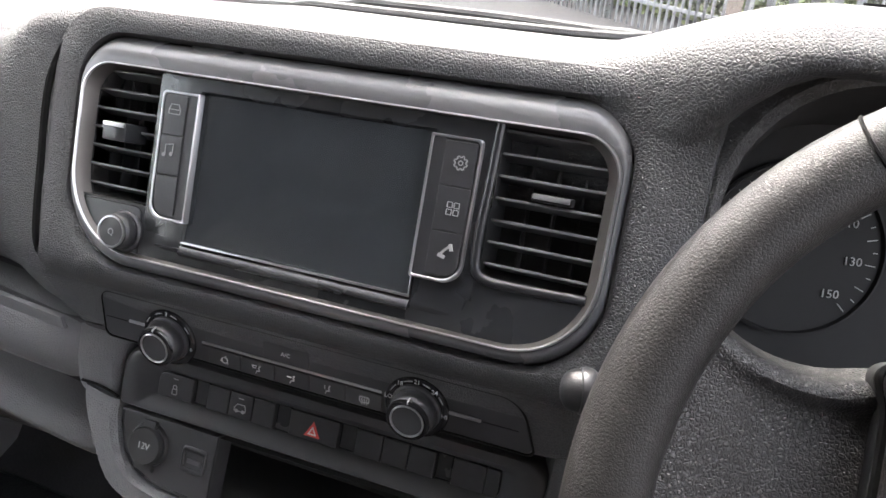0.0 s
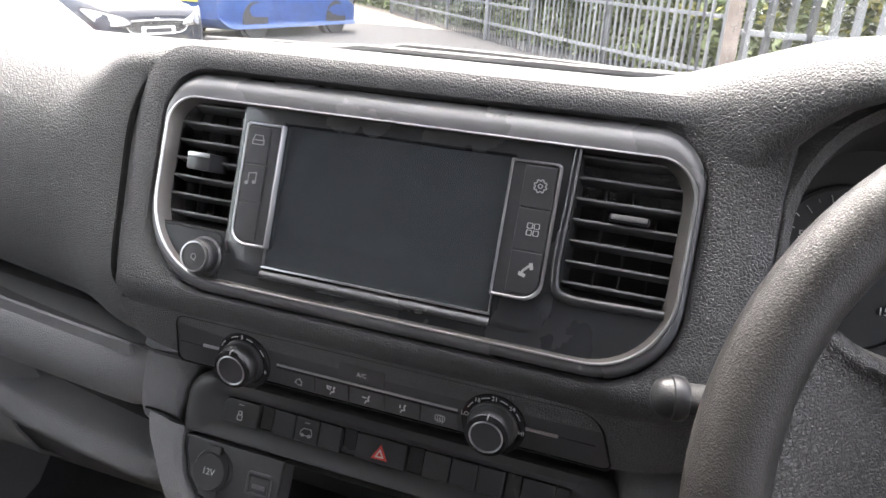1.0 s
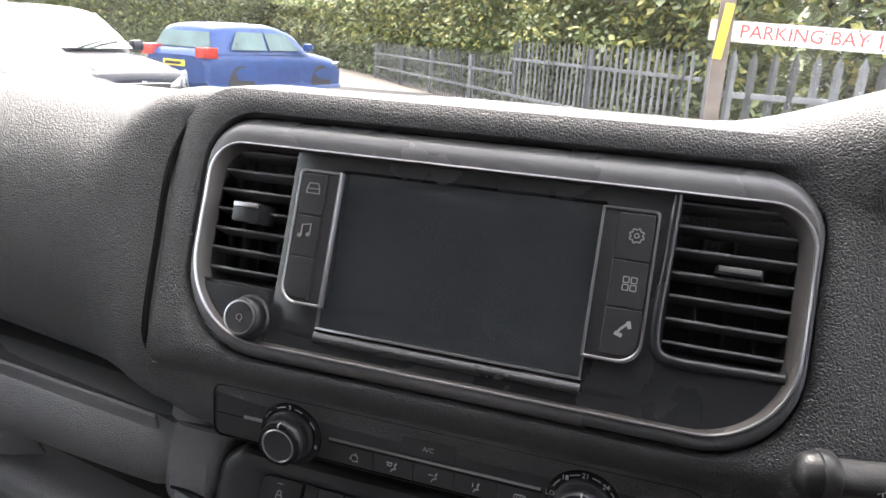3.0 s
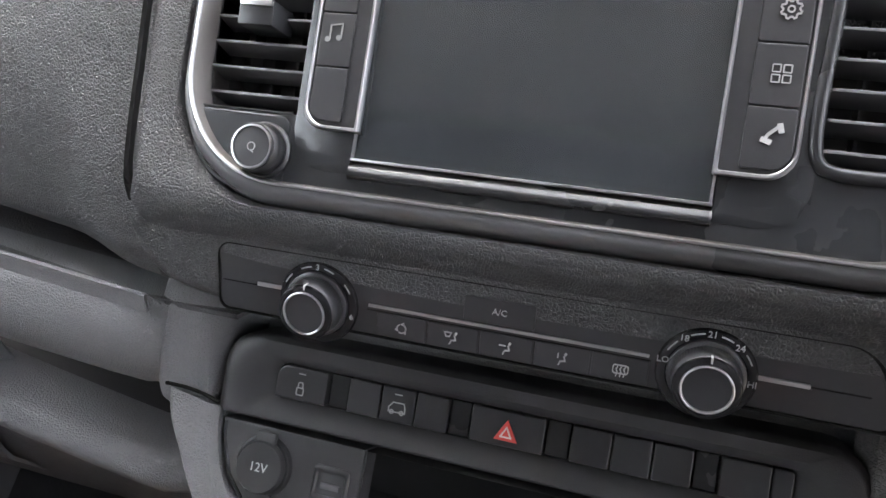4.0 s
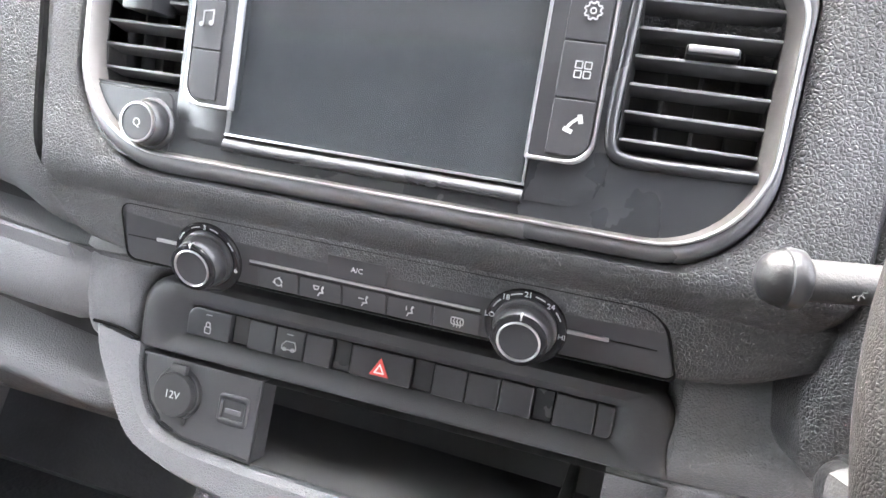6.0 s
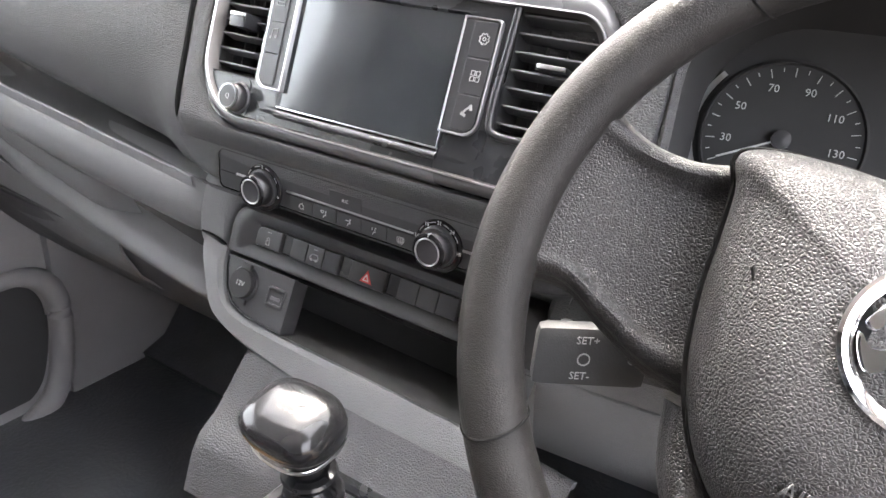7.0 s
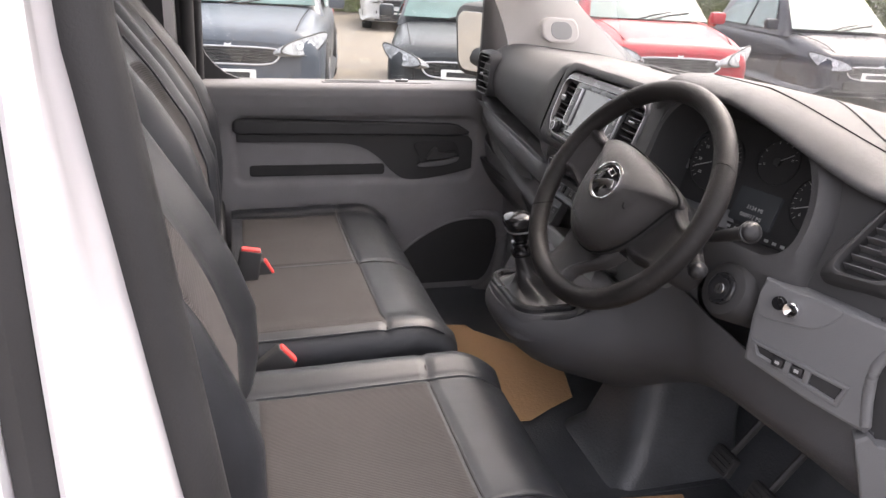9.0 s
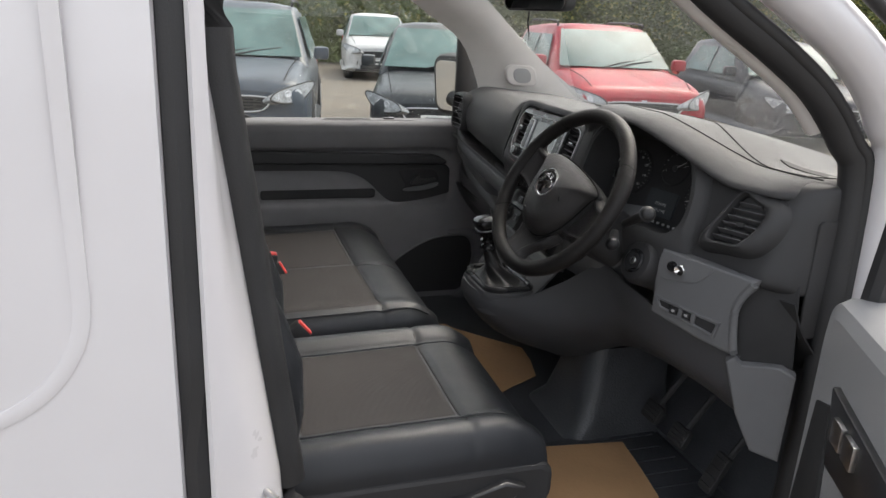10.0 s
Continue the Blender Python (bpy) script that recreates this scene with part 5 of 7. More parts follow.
half = [(0.0, 0.0660), (0.030, 0.0655), (0.060, 0.0635), (0.086, 0.0595), (0.1025, 0.0540), (0.1070, 0.0465), (0.1005, 0.034), (0.0955, 0.012), (0.0895, -0.018), (0.0770, -0.054), (0.0570, -0.084), (0.030, -0.1035)]
hub = [tuple(p) for p in spline(half + [(0.0, -0.1090)] + [(-u, v) for u, v in reversed(half[1:])], 110, True)]


def scaled(o, s, cv=-0.01):
    return [(u * s, cv + (v - cv) * s) for u, v in o]


part("airbag_cover", rings([(scaled(hub, 0.97), -0.045), (hub, -0.010), (scaled(hub, 0.995), -0.003), (scaled(hub, 0.975), 0.004), (scaled(hub, 0.93), 0.0125), (scaled(hub, 0.84), 0.0220), (scaled(hub, 0.70), 0.0300), (scaled(hub, 0.50), 0.0350), (scaled(hub, 0.25), 0.0375)], W, True, True), WHEEL_PAD, wheel)
part("hub_back", rings([(scaled(hub, 0.75), -0.075), (scaled(hub, 0.92), -0.040), (scaled(hub, 1.02), -0.018), (scaled(hub, 1.015), -0.012), (scaled(hub, 0.96), -0.010)], W, True, True), MATT, wheel)


for s in (-1, 1):
    cen = [(s * 0.060, -0.006, -0.020), (s * 0.095, -0.005, -0.016), (s * 0.125, -0.004, -0.010), (s * 0.150, -0.003, -0.003), (s * 0.170, -0.003, 0.002), (s * 0.186, -0.003, 0.004)]
    wide = [(0.060, 0.054), (0.056, 0.056), (0.044, 0.049), (0.041, 0.042), (0.047, 0.047), (0.062, 0.062)]

    def arm(s=s, cen=cen, wide=wide):
        C_, S_ = spline(cen, 24), spline([(*w, 0) for w in wide], 24)
        rows = []
        for k, (c, w) in enumerate(zip(C_, S_)):
            t = k / 23
            dip = 0.0050 * math.sin(math.pi * min(1.0, t * 1.2)) ** 2
            sect = [(-1.0, -0.022), (-1.0, -0.009), (-0.95, -0.002), (-0.84, 0.0015), (-0.70, 0.0005 - dip), (-0.3, -dip), (0.3, -dip), (0.66, 0.0005 - dip), (0.82, 0.0025), (0.95, -0.001), (1.0, -0.009), (1.0, -0.022), (0.0, -0.028)]
            rows.append([(c[0], c[1] + (w[0] if a > 0 else w[1]) * a, c[2] + b) for a, b in spline(sect, 44, True)])
        return loft(rows, W, True, True)
    part("spoke", arm(), WHEEL_PAD, wheel)
C_ = spline([(0, -0.070, -0.020), (0, -0.100, -0.017), (0, -0.120, -0.012), (0, -0.142, -0.005), (0, -0.162, 0.001), (0, -0.180, 0.004)], 24)
S_ = spline([(0.075, 0, 0), (0.064, 0, 0), (0.050, 0, 0), (0.038, 0, 0), (0.038, 0, 0), (0.056, 0, 0)], 24)
rows = []
for k, (c, w) in enumerate(zip(C_, S_)):
    dip = 0.0050 * math.sin(math.pi * min(1.0, k / 23 * 1.2)) ** 2
    sect = [(-1.0, -0.022), (-1.0, -0.008), (-0.93, -0.001), (-0.80, 0.002), (-0.62, 0.0005 - dip), (-0.3, -dip), (0.3, -dip), (0.62, 0.0005 - dip), (0.80, 0.002), (0.93, -0.001), (1.0, -0.008), (1.0, -0.022), (0.0, -0.028)]
    rows.append([(w[0] * a, c[1], c[2] + b) for a, b in spline(sect, 44, True)])
part("spoke", loft(rows, W, True, True), WHEEL_PAD, wheel, "broad lower spoke")
part("cover_gap", tube([W @ Vector((u, v, -0.0085)) for u, v in scaled(hub, 1.006)], 0.0018, 6, True), GAP, wheel)
B = at(W, -0.005, 0.0, 0.0365)
part("badge_ring", lathe([(0.0335, -0.006), (0.0345, 0.000), (0.0340, 0.0026), (0.0322, 0.0034), (0.0300, 0.0026), (0.0278, 0.0008)], B, 56, cap=False), BRIGHT, wheel, "polished chrome badge ring")
part("badge_disc", lathe([(0.0285, -0.006), (0.0283, 0.0004), (0.0, 0.0016)], B, 40), GLOSS, wheel)
bm = plate([tuple(p) for p in spline([(-0.0265, -0.006), (-0.020, -0.010), (-0.008, -0.001), (0.004, 0.006), (0.010, 0.0075), (0.017, 0.011), (0.0235, 0.004), (0.0245, -0.003), (0.018, -0.006), (0.0125, -0.003), (0.008, -0.006), (0.006, -0.016), (0.010, -0.0225), (0.0, -0.0262), (-0.004, -0.020), (-0.003, -0.012), (-0.010, -0.012), (-0.017, -0.019), (-0.023, -0.014)], 64, True)], 0.0004, 0.0042, B, 0.0012)
part("badge_relief", bm, BRIGHT, wheel, "plain chrome relief")
part("badge_relief", plate([tuple(p) for p in spline([(-0.0262, -0.001), (-0.022, 0.010), (-0.014, 0.0175), (-0.0125, 0.014), (-0.018, 0.006), (-0.0215, -0.003)], 24, True)], 0.0004, 0.0036, B, 0.0010), BRIGHT, wheel)
part("badge_relief", band([(-0.010, 0.0125), (0.007, 0.0115), (0.011, 0.0215), (-0.007, 0.0235)], [(-0.0072, 0.0142), (0.0058, 0.0135), (0.0082, 0.0200), (-0.0052, 0.0215)], 0.0002, 0.0034, B, 0.0008), BRIGHT, wheel)
words("letters", "AIRBAG", 0.0095, at(W, -0.009, -0.0735, 0.0310) @ Matrix.Rotation(radians(14), 4, "X"), PAD_PRINT, wheel, 0.0010)
for u, v, n in ((-0.076, 0.000, 0.0242), (0.058, -0.002, 0.0326)):
    part("moulding_pin", tube([W @ Vector((u, v, n)), W @ Vector((u + 0.004, v - 0.006, n)), W @ Vector((u + 0.010, v - 0.006, n))], 0.0012, 6), GAP, wheel)

# column shroud, ignition, stalks
col = thing("steering_column", W @ Vector((0, 0, -0.15)), "black plastic steering column shroud with the ignition lock", "steering column")
part("shroud", rings([(rrect(-0.066, 0.070, -0.085, 0.040, 0.03), -0.20), (rrect(-0.062, 0.066, -0.080, 0.042, 0.03), -0.12), (rrect(-0.056, 0.058, -0.062, 0.042, 0.028), -0.075), (rrect(-0.050, 0.050, -0.052, 0.038, 0.025), -0.062)], W0, True, True), MATT, col)
IG = axes((0.530, 0.010, 0.678), (1, 0.12, 0.05), (0, 0.3, 0.95), (0.12, -0.95, 0.3))
part("lock_housing", lathe([(0.055, -0.09), (0.05, -0.012), (0.042, 0.0), (0.03, 0.003)], IG), MATT, col)
lk = part("lock_bezel", lathe([(0.027, 0.000), (0.027, 0.006), (0.024, 0.008), (0.016, 0.007)], IG), HOUSING, col)
part("lock_barrel", lathe([(0.0088, 0.0), (0.0088, 0.0085), (0.0080, 0.0095), (0.0, 0.0095)], IG), CHROME, lk)
part("barrel_ring", lathe([(0.0185, 0.002), (0.0180, 0.0085), (0.0160, 0.0092), (0.0100, 0.0075), (0.0090, 0.0060)], IG), SATIN, lk)
part("key_slot", box(-0.0014, 0.0014, -0.0045, 0.0045, 0.008, 0.0100, 0.0004, IG), VOID, lk)


def stalk(name, a, b, r0, r1, label):
    a, b = Vector(a), Vector(b)
    d = (b - a).normalized()
    s = thing(name, a, label, "column stalk", "column stalks")
    part("stem", tube([a + (b - a) * t for t in np.linspace(0, 1, 8)], [r0 + (r1 - r0) * t for t in np.linspace(0, 1, 8)], 14, flat=0.8), MATT, s)
    side = d.cross(Vector((0, 0, 1))).normalized()
    K_ = axes(b, side, d.cross(side), d)
    part("collar", lathe([(r1 * 0.96, -0.006), (r1 * 1.16, -0.004), (r1 * 1.22, 0.0), (r1 * 1.18, 0.0025), (r1 * 1.0, 0.0035)], K_, 28), SATIN, s)
    part("knob", lathe([(r1 * 1.10, 0.002), (r1 * 1.06, 0.006), (r1 * 0.90, 0.0095), (r1 * 0.55, 0.0120), (0.0, 0.0130)], K_, 28), BOOT, s)
    return s


ind = stalk("indicator_stalk", (0.345, -0.014, 0.797), (0.203, -0.055, 0.799), 0.0085, 0.0102, "black light and indicator stalk with a rounded end")
stalk("wiper_stalk", (0.480, 0.006, 0.748), (0.604, -0.024, 0.803), 0.0105, 0.0140, "black wiper stalk with a rounded end")
IS = axes((0.228, -0.056, 0.799), (0.98, 0.18, 0.09), (-0.05, 0.4, 0.9), (0.16, -0.9, 0.4))
bm = stroke(circle(0, 0, 0.0013, 12), 0.0005, at(IS, 0, 0, 0.0012), closed=True)
for k in range(8):
    c, s = math.cos(k * math.pi / 4), math.sin(k * math.pi / 4)
    stroke([(0.0019 * c, 0.0019 * s), (0.0028 * c, 0.0028 * s)], 0.0005, at(IS, 0, 0, 0.0012), bm=bm)
part("lamp_mark", bm, ICON_DIM, ind)
stalk("audio_stalk", (0.500, -0.030, 0.735), (0.572, -0.076, 0.733), 0.009, 0.0120, "short black audio control stalk behind the steering wheel")
cs = stalk("cruise_stalk", (0.36, -0.04, 0.745), (0.242, -0.090, 0.727), 0.010, 0.015, "black cruise control stalk with white lettering")
CS = axes((0.254, -0.101, 0.736), (0.9, 0.42, 0.1), (-0.1, 0.3, 0.95), (0.4, -0.86, 0.3))
part("control_pod", box(-0.026, 0.040, -0.02, 0.016, -0.012, 0.010, 0.006, CS), MATT, cs)
words("letters", "SET+", 0.0062, at(CS, 0.004, 0.008, 0.0103), ICON, cs)
words("letters", "SET-", 0.0062, at(CS, 0.002, -0.013, 0.0103), ICON, cs)
part("dial_mark", stroke(circle(0.003, -0.003, 0.0034, 14), 0.0007, at(CS, 0, 0, 0.0103), closed=True), ICON, cs)
words("letters", "O", 0.006, at(CS, 0.030, -0.003, 0.0103), ICON, cs)

# ---- instruments ----
CL = at(FB, 0.445, 0.052, -0.10)
ic = thing("instrument_cluster", CL.translation, "unlit instrument cluster with round dials and white needles", "instrument cluster")
part("face", plate(rrect(-0.200, 0.185, -0.125, 0.115, 0.01), -0.02, 0.0, CL, 0.003), VOID, ic)


def gauge(u, v, r, figs, needle, ticks=29, a0=225, a1=-45):
    M = at(CL, u, v, 0.001)
    g = part("gauge", lathe([(r, 0), (r, 0.004), (r * 0.97, 0.005), (r * 0.95, 0.002), (0, 0.001)], M, 48), VOID, ic)
    bm = bmesh.new()
    for k in range(ticks):
        a = radians(a0 + (a1 - a0) * k / (ticks - 1))
        q = 0.86 if k % 2 else 0.80
        stroke([(r * q * math.cos(a), r * q * math.sin(a)), (r * 0.9 * math.cos(a), r * 0.9 * math.sin(a))], 0.0006, at(M, 0, 0, 0.003), bm=bm)
    part("ticks", bm, ICON, g)
    for k, f in enumerate(figs):
        a = radians(a0 + (a1 - a0) * k / (len(figs) - 1))
        words("figure", f, r * 0.14, at(M, r * 0.66 * math.cos(a), r * 0.66 * math.sin(a), 0.003), ICON, g)
    part("needle", stroke([(-0.1 * r * math.cos(radians(needle)), -0.1 * r * math.sin(radians(needle))), (r * 0.78 * math.cos(radians(needle)), r * 0.78 * math.sin(radians(needle)))], 0.0014, at(M, 0, 0, 0.005), 0.001), ICON, g)
    part("hub", lathe([(0.007, 0.003), (0.007, 0.007), (0.0, 0.0075)], M, 20), SATIN, g)
    return g


gauge(-0.118, 0.012, 0.058, ("10", "30", "50", "70", "90", "110", "130", "150"), 205)
gauge(0.005, 0.042, 0.040, ("C", "H"), 35, 9, 200, 20)
gauge(0.108, -0.005, 0.050, ("0", "1", "2", "3", "4", "5", "6"), 205, 25)
part("chrome_arc", stroke([(-0.118 + 0.064 * math.cos(radians(a)), 0.012 + 0.064 * math.sin(radians(a))) for a in np.linspace(140, 205, 16)], 0.004, at(CL, 0, 0, 0.004), 0.002), CHROME, ic)
part("chrome_arc", stroke([(0.108 + 0.055 * math.cos(radians(a)), -0.005 + 0.055 * math.sin(radians(a))) for a in np.linspace(-40, 20, 16)], 0.003, at(CL, 0, 0, 0.004), 0.002), CHROME, ic)
lcd = part("display", plate(rrect(-0.042, 0.046, -0.074, -0.012, 0.004), 0.0, 0.006, CL, 0.001), DISPLAY, ic)
words("figure", "3124 MI", 0.0105, at(CL, 0.004, -0.045, 0.0063), ICON, lcd)
words("figure", "060917 MI", 0.0105, at(CL, 0.002, -0.060, 0.0063), ICON, lcd)

# ---- gear lever and console ----
con = thing("gear_console", (0.12, -0.1, 0.1), "grey plastic gear console running down to the floor", "centre console")
part("shelf", plate(rrect(0.008, 0.236, -0.214, 0.05, (0.060, 0.060, 0.02, 0.02), 8), 0.44, 0.500, I4, 0.012), CONSOLE, con)
# skirt: sweeps from the gear shelf round and back under the dashboard, on to the driver's knee panel
KNEE = [((0.006, 0.060, 0.492), (0.004, 0.060, 0.45), (0.004, 0.09, 0.37), (0.006, 0.13, 0.30)),
        ((0.004, -0.110, 0.490), (0.002, -0.110, 0.445), (0.006, -0.06, 0.37), (0.014, 0.02, 0.295)),
        ((0.022, -0.188, 0.490), (0.022, -0.190, 0.448), (0.030, -0.125, 0.37), (0.048, -0.005, 0.285)),
        ((0.072, -0.217, 0.490), (0.074, -0.220, 0.446), (0.082, -0.145, 0.36), (0.090, 0.020, 0.268)),
        ((0.165, -0.217, 0.490), (0.170, -0.219, 0.446), (0.172, -0.130, 0.355), (0.170, 0.050, 0.276)),
        ((0.222, -0.185, 0.490), (0.234, -0.182, 0.450), (0.240, -0.085, 0.370), (0.235, 0.080, 0.308)),
        ((0.262, -0.120, 0.500), (0.284, -0.105, 0.462), (0.300, -0.030, 0.410), (0.300, 0.110, 0.352)),
        ((0.290, -0.030, 0.545), (0.325, -0.015, 0.500), (0.350, 0.030, 0.440), (0.360, 0.140, 0.384)),
        ((0.360, 0.030, 0.610), (0.400, 0.035, 0.545), (0.425, 0.060, 0.465), (0.440, 0.165, 0.390)),
        ((0.480, 0.035, 0.600), (0.510, 0.042, 0.548), (0.530, 0.070, 0.470), (0.540, 0.170, 0.398)),
        ((0.600, 0.050, 0.580), (0.610, 0.056, 0.535), (0.625, 0.080, 0.470), (0.640, 0.170, 0.404)),
        ((0.700, 0.082, 0.565), (0.705, 0.090, 0.525), (0.715, 0.105, 0.470), (0.725, 0.160, 0.410)),
        ((0.765, 0.120, 0.552), (0.768, 0.125, 0.520), (0.772, 0.135, 0.470), (0.775, 0.175, 0.415))]
cols = [spline(k, 12) for k in KNEE]
grid_ = [spline([c[r] for c in cols], 60) for r in range(12)]
part("knee_skirt", sheet([[tuple(p) for p in g] for g in grid_], 0.004), CONSOLE, con, "smooth grey knee panel, darkened for shade")
part("foot", loft([[(u, v, z) for u, v in rrect(x0, x1, y0, 0.34, (0.05, 0.05, 0.02, 0.02), 6)] for z, x0, x1, y0 in ((0.33, 0.06, 0.26, 0.10), (0.22, 0.05, 0.27, 0.09), (0.12, 0.03, 0.29, 0.06), (0.085, 0.01, 0.31, 0.02))], I4, True, True), FLOOR_RUBBER, con)
rows = [[(x, y, z - 0.01 * abs((x - 0.07) / 0.19) ** 3) for x in np.linspace(-0.115, 0.238, 16)] for y, z in spline([(-0.004, 0.560), (-0.014, 0.566), (-0.024, 0.562), (-0.045, 0.540), (-0.075, 0.508), (-0.10, 0.490), (-0.12, 0.44)], 16)]
part("slope", sheet(rows, 0.006), CONSOLE, con)
part("boot_frame", band([(u, v) for u, v in rrect(0.014, 0.226, -0.206, -0.070, (0.045, 0.045, 0.03, 0.03), 8)], rrect(0.030, 0.210, -0.192, -0.084, (0.035, 0.035, 0.02, 0.02), 8), 0.495, 0.510, I4, 0.004), HOUSING, con)
gl_ = thing("gear_lever", (0.108, -0.155, 0.50), "black gear lever with a glossy knob and a soft gaiter", "gear lever")
loops = []
for t in np.linspace(0, 1, 18):
    sx, sy = 0.072 * (1 - t) ** 4.0 + 0.019, 0.044 * (1 - t) ** 4.0 + 0.019
    cx, cy, cz = 0.119 - 0.019 * t, -0.140 - 0.022 * t, 0.498 + 0.085 * t
    fold = (1 - t) * min(1.0, t * 5)
    loops.append([(cx + sx * math.cos(a) * (1 + 0.16 * math.sin(4 * a + 4 * t) * fold), cy + sy * math.sin(a) * (1 + 0.16 * math.cos(3 * a + 6 * t) * fold), cz + 0.007 * math.sin(5 * a + 12 * t) * fold) for a in np.linspace(0, 2 * math.pi, 64, endpoint=False)])
part("gaiter", loft(loops, I4, False, True), BOOT, gl_)
GK = axes((0.099, -0.163, 0.585), (1, 0, 0), (0, 0.99, 0.1), (-0.10, -0.1, 0.98))
part("collar", lathe([(0.0175, -0.012), (0.0215, -0.006), (0.0225, 0.000), (0.0205, 0.005), (0.0165, 0.008), (0.0150, 0.010)], GK, 28), GLOSS, gl_)
part("stem", lathe([(0.0135, 0.0), (0.0125, 0.014), (0.0125, 0.034)], GK, 24), GLOSS, gl_)
part("reverse_ring", lathe([(0.0150, 0.014), (0.0195, 0.0155), (0.0205, 0.018), (0.0195, 0.0205), (0.0150, 0.022)], GK, 28), GLOSS, gl_, "glossy black reverse ring")


def squircle(a, b, n=36, p=2.8):
    out = []
    for k in range(n):
        q = 2 * math.pi * k / n
        c, s_ = math.cos(q), math.sin(q)
        r = (abs(c) ** p + abs(s_) ** p) ** (-1 / p)
        out.append((a * r * c, b * r * s_))
    return out


part("knob", loft([[(u, v - 0.006 * max(0, (h - 0.04) / 0.04), h + 0.10 * v * max(0, (h - 0.06) / 0.02)) for u, v in squircle(a, b)] for a, b, h in ((0.0150, 0.0145, 0.026), (0.0175, 0.0165, 0.031), (0.0225, 0.0205, 0.039), (0.0285, 0.0255, 0.048), (0.0325, 0.0290, 0.057), (0.0345, 0.0305, 0.066), (0.0335, 0.0295, 0.073), (0.0285, 0.0250, 0.0785), (0.0190, 0.0165, 0.0815), (0.0080, 0.0070, 0.0825))], GK, True, True), GLOSS, gl_, "glossy black knob")
part("knob_trim", loft([[(u, v - 0.003, h) for u, v in squircle(a, b)] for a, b, h in ((0.0270, 0.0245, 0.0460), (0.0292, 0.0266, 0.0468), (0.0306, 0.0278, 0.0500), (0.0300, 0.0272, 0.0508))], GK), CHROME, gl_, "thin chrome trim line")
words("gear_pattern", "R 1 3 5", 0.0062, at(GK, 0, -0.001, 0.0826), ICON, gl_)
words("gear_pattern", "2 4 6", 0.0062, at(GK, 0.002, -0.009, 0.0818), ICON, gl_)

# ---- warning strip under the dials ----
part("warning_strip", plate(rrect(-0.06, 0.10, -0.094, -0.080, 0.004), 0.0, 0.006, CL, 0.001), VOID, ic)
for k in range(9):
    part("warning_mark", box(-0.052 + 0.0165 * k, -0.044 + 0.0165 * k, -0.0895, -0.0845, 0.005, 0.0066, 0.0, CL), ICON, ic)

# ---- driver's lower trim ----
lt = thing("driver_lower_panel", (0.72, 0.08, 0.6), "grey plastic lower panel with key switches and open switch slots", "dashboard panel")
lt_n = Vector((0.381, -0.923, 0.05)).normalized()
lt_u = Vector((0.924, 0.382, 0.0)).normalized()
LT = axes((0.633, 0.045, 0.699), lt_u, lt_n.cross(lt_u), lt_n)


def smooth_loop(pts, n=48):
    return [tuple(p) for p in spline(pts, n, True)]


def poly(pts, k=3):
    """Points along a polygon, its corners kept."""
    return [(a + (c - a) * j / k, b + (d - b) * j / k) for (a, b), (c, d) in zip(pts, pts[1:] + pts[:1]) for j in range(k)]


part("panel", plate(poly([(-0.043, 0.024), (0.060, 0.022), (0.166, 0.016), (0.160, 0.000), (0.140, -0.030), (0.132, -0.052), (0.136, -0.095), (0.146, -0.142), (0.060, -0.134), (-0.046, -0.114), (-0.050, -0.040)]), -0.05, 0.0, LT, 0.006), GREY, lt)
ins = part("key_panel", plate(smooth_loop([(-0.039, 0.020), (0.0, 0.021), (0.06, 0.020), (0.078, 0.014), (0.050, -0.020), (0.005, -0.031), (-0.040, -0.032)]), -0.002, 0.003, LT, 0.002), GREY, lt)
part("key_switch", lathe([(0.0105, 0.0), (0.0105, 0.007), (0.009, 0.009), (0.0, 0.008)], at(LT, -0.010, -0.003, 0.002)), GLOSS, ins)
part("key_switch", lathe([(0.0125, 0.0), (0.0125, 0.009), (0.0105, 0.012), (0.006, 0.011), (0.0, 0.008)], at(LT, 0.011, -0.005, 0.002)), BRIGHT, ins)
part("slot_frame", band(poly([(-0.038, -0.074), (0.113, -0.084), (0.106, -0.120), (-0.027, -0.100)]), poly([(-0.030, -0.081), (0.105, -0.091), (0.099, -0.112), (-0.022, -0.093)]), -0.004, 0.005, LT, 0.002), GREY, lt)
part("switch_slot", plate(poly([(-0.030, -0.081), (0.105, -0.091), (0.099, -0.112), (-0.022, -0.093)]), -0.010, 0.001, LT, 0.0005), VOID, lt)
for u in (0.012, 0.042):
    part("switch", box(u - 0.012, u + 0.006, -0.101, -0.087, 0.0, 0.006, 0.002, LT), SATIN, lt)
    part("switch_mark", box(u - 0.006, u + 0.001, -0.096, -0.091, 0.005, 0.0064, 0.0, LT), ICON, lt)
for u in (0.020, 0.050):
    part("divider", box(u, u + 0.010, -0.106, -0.085, 0.0, 0.006, 0.002, LT), GREY, lt)
d_n = Vector((0.755, -0.654, 0.05)).normalized()
d_u = Vector((0.655, 0.756, 0.0)).normalized()
LD = axes((0.767, 0.094, 0.592), d_u, d_n.cross(d_u), d_n)
part("drop", plate(poly([(-0.006, -0.048), (0.008, -0.036), (0.023, -0.048), (0.095, -0.039), (0.122, -0.053), (0.119, -0.234), (0.066, -0.225), (0.028, -0.155)]), -0.03, 0.0, LD, 0.006), GREY, lt)
part("edge_roll", tube([LT @ Vector((u, v, -0.004)) for u, v in spline([(0.160, 0.008), (0.140, -0.028), (0.134, -0.055), (0.138, -0.095), (0.145, -0.13)], 16)], 0.008, 10), GREY, lt)
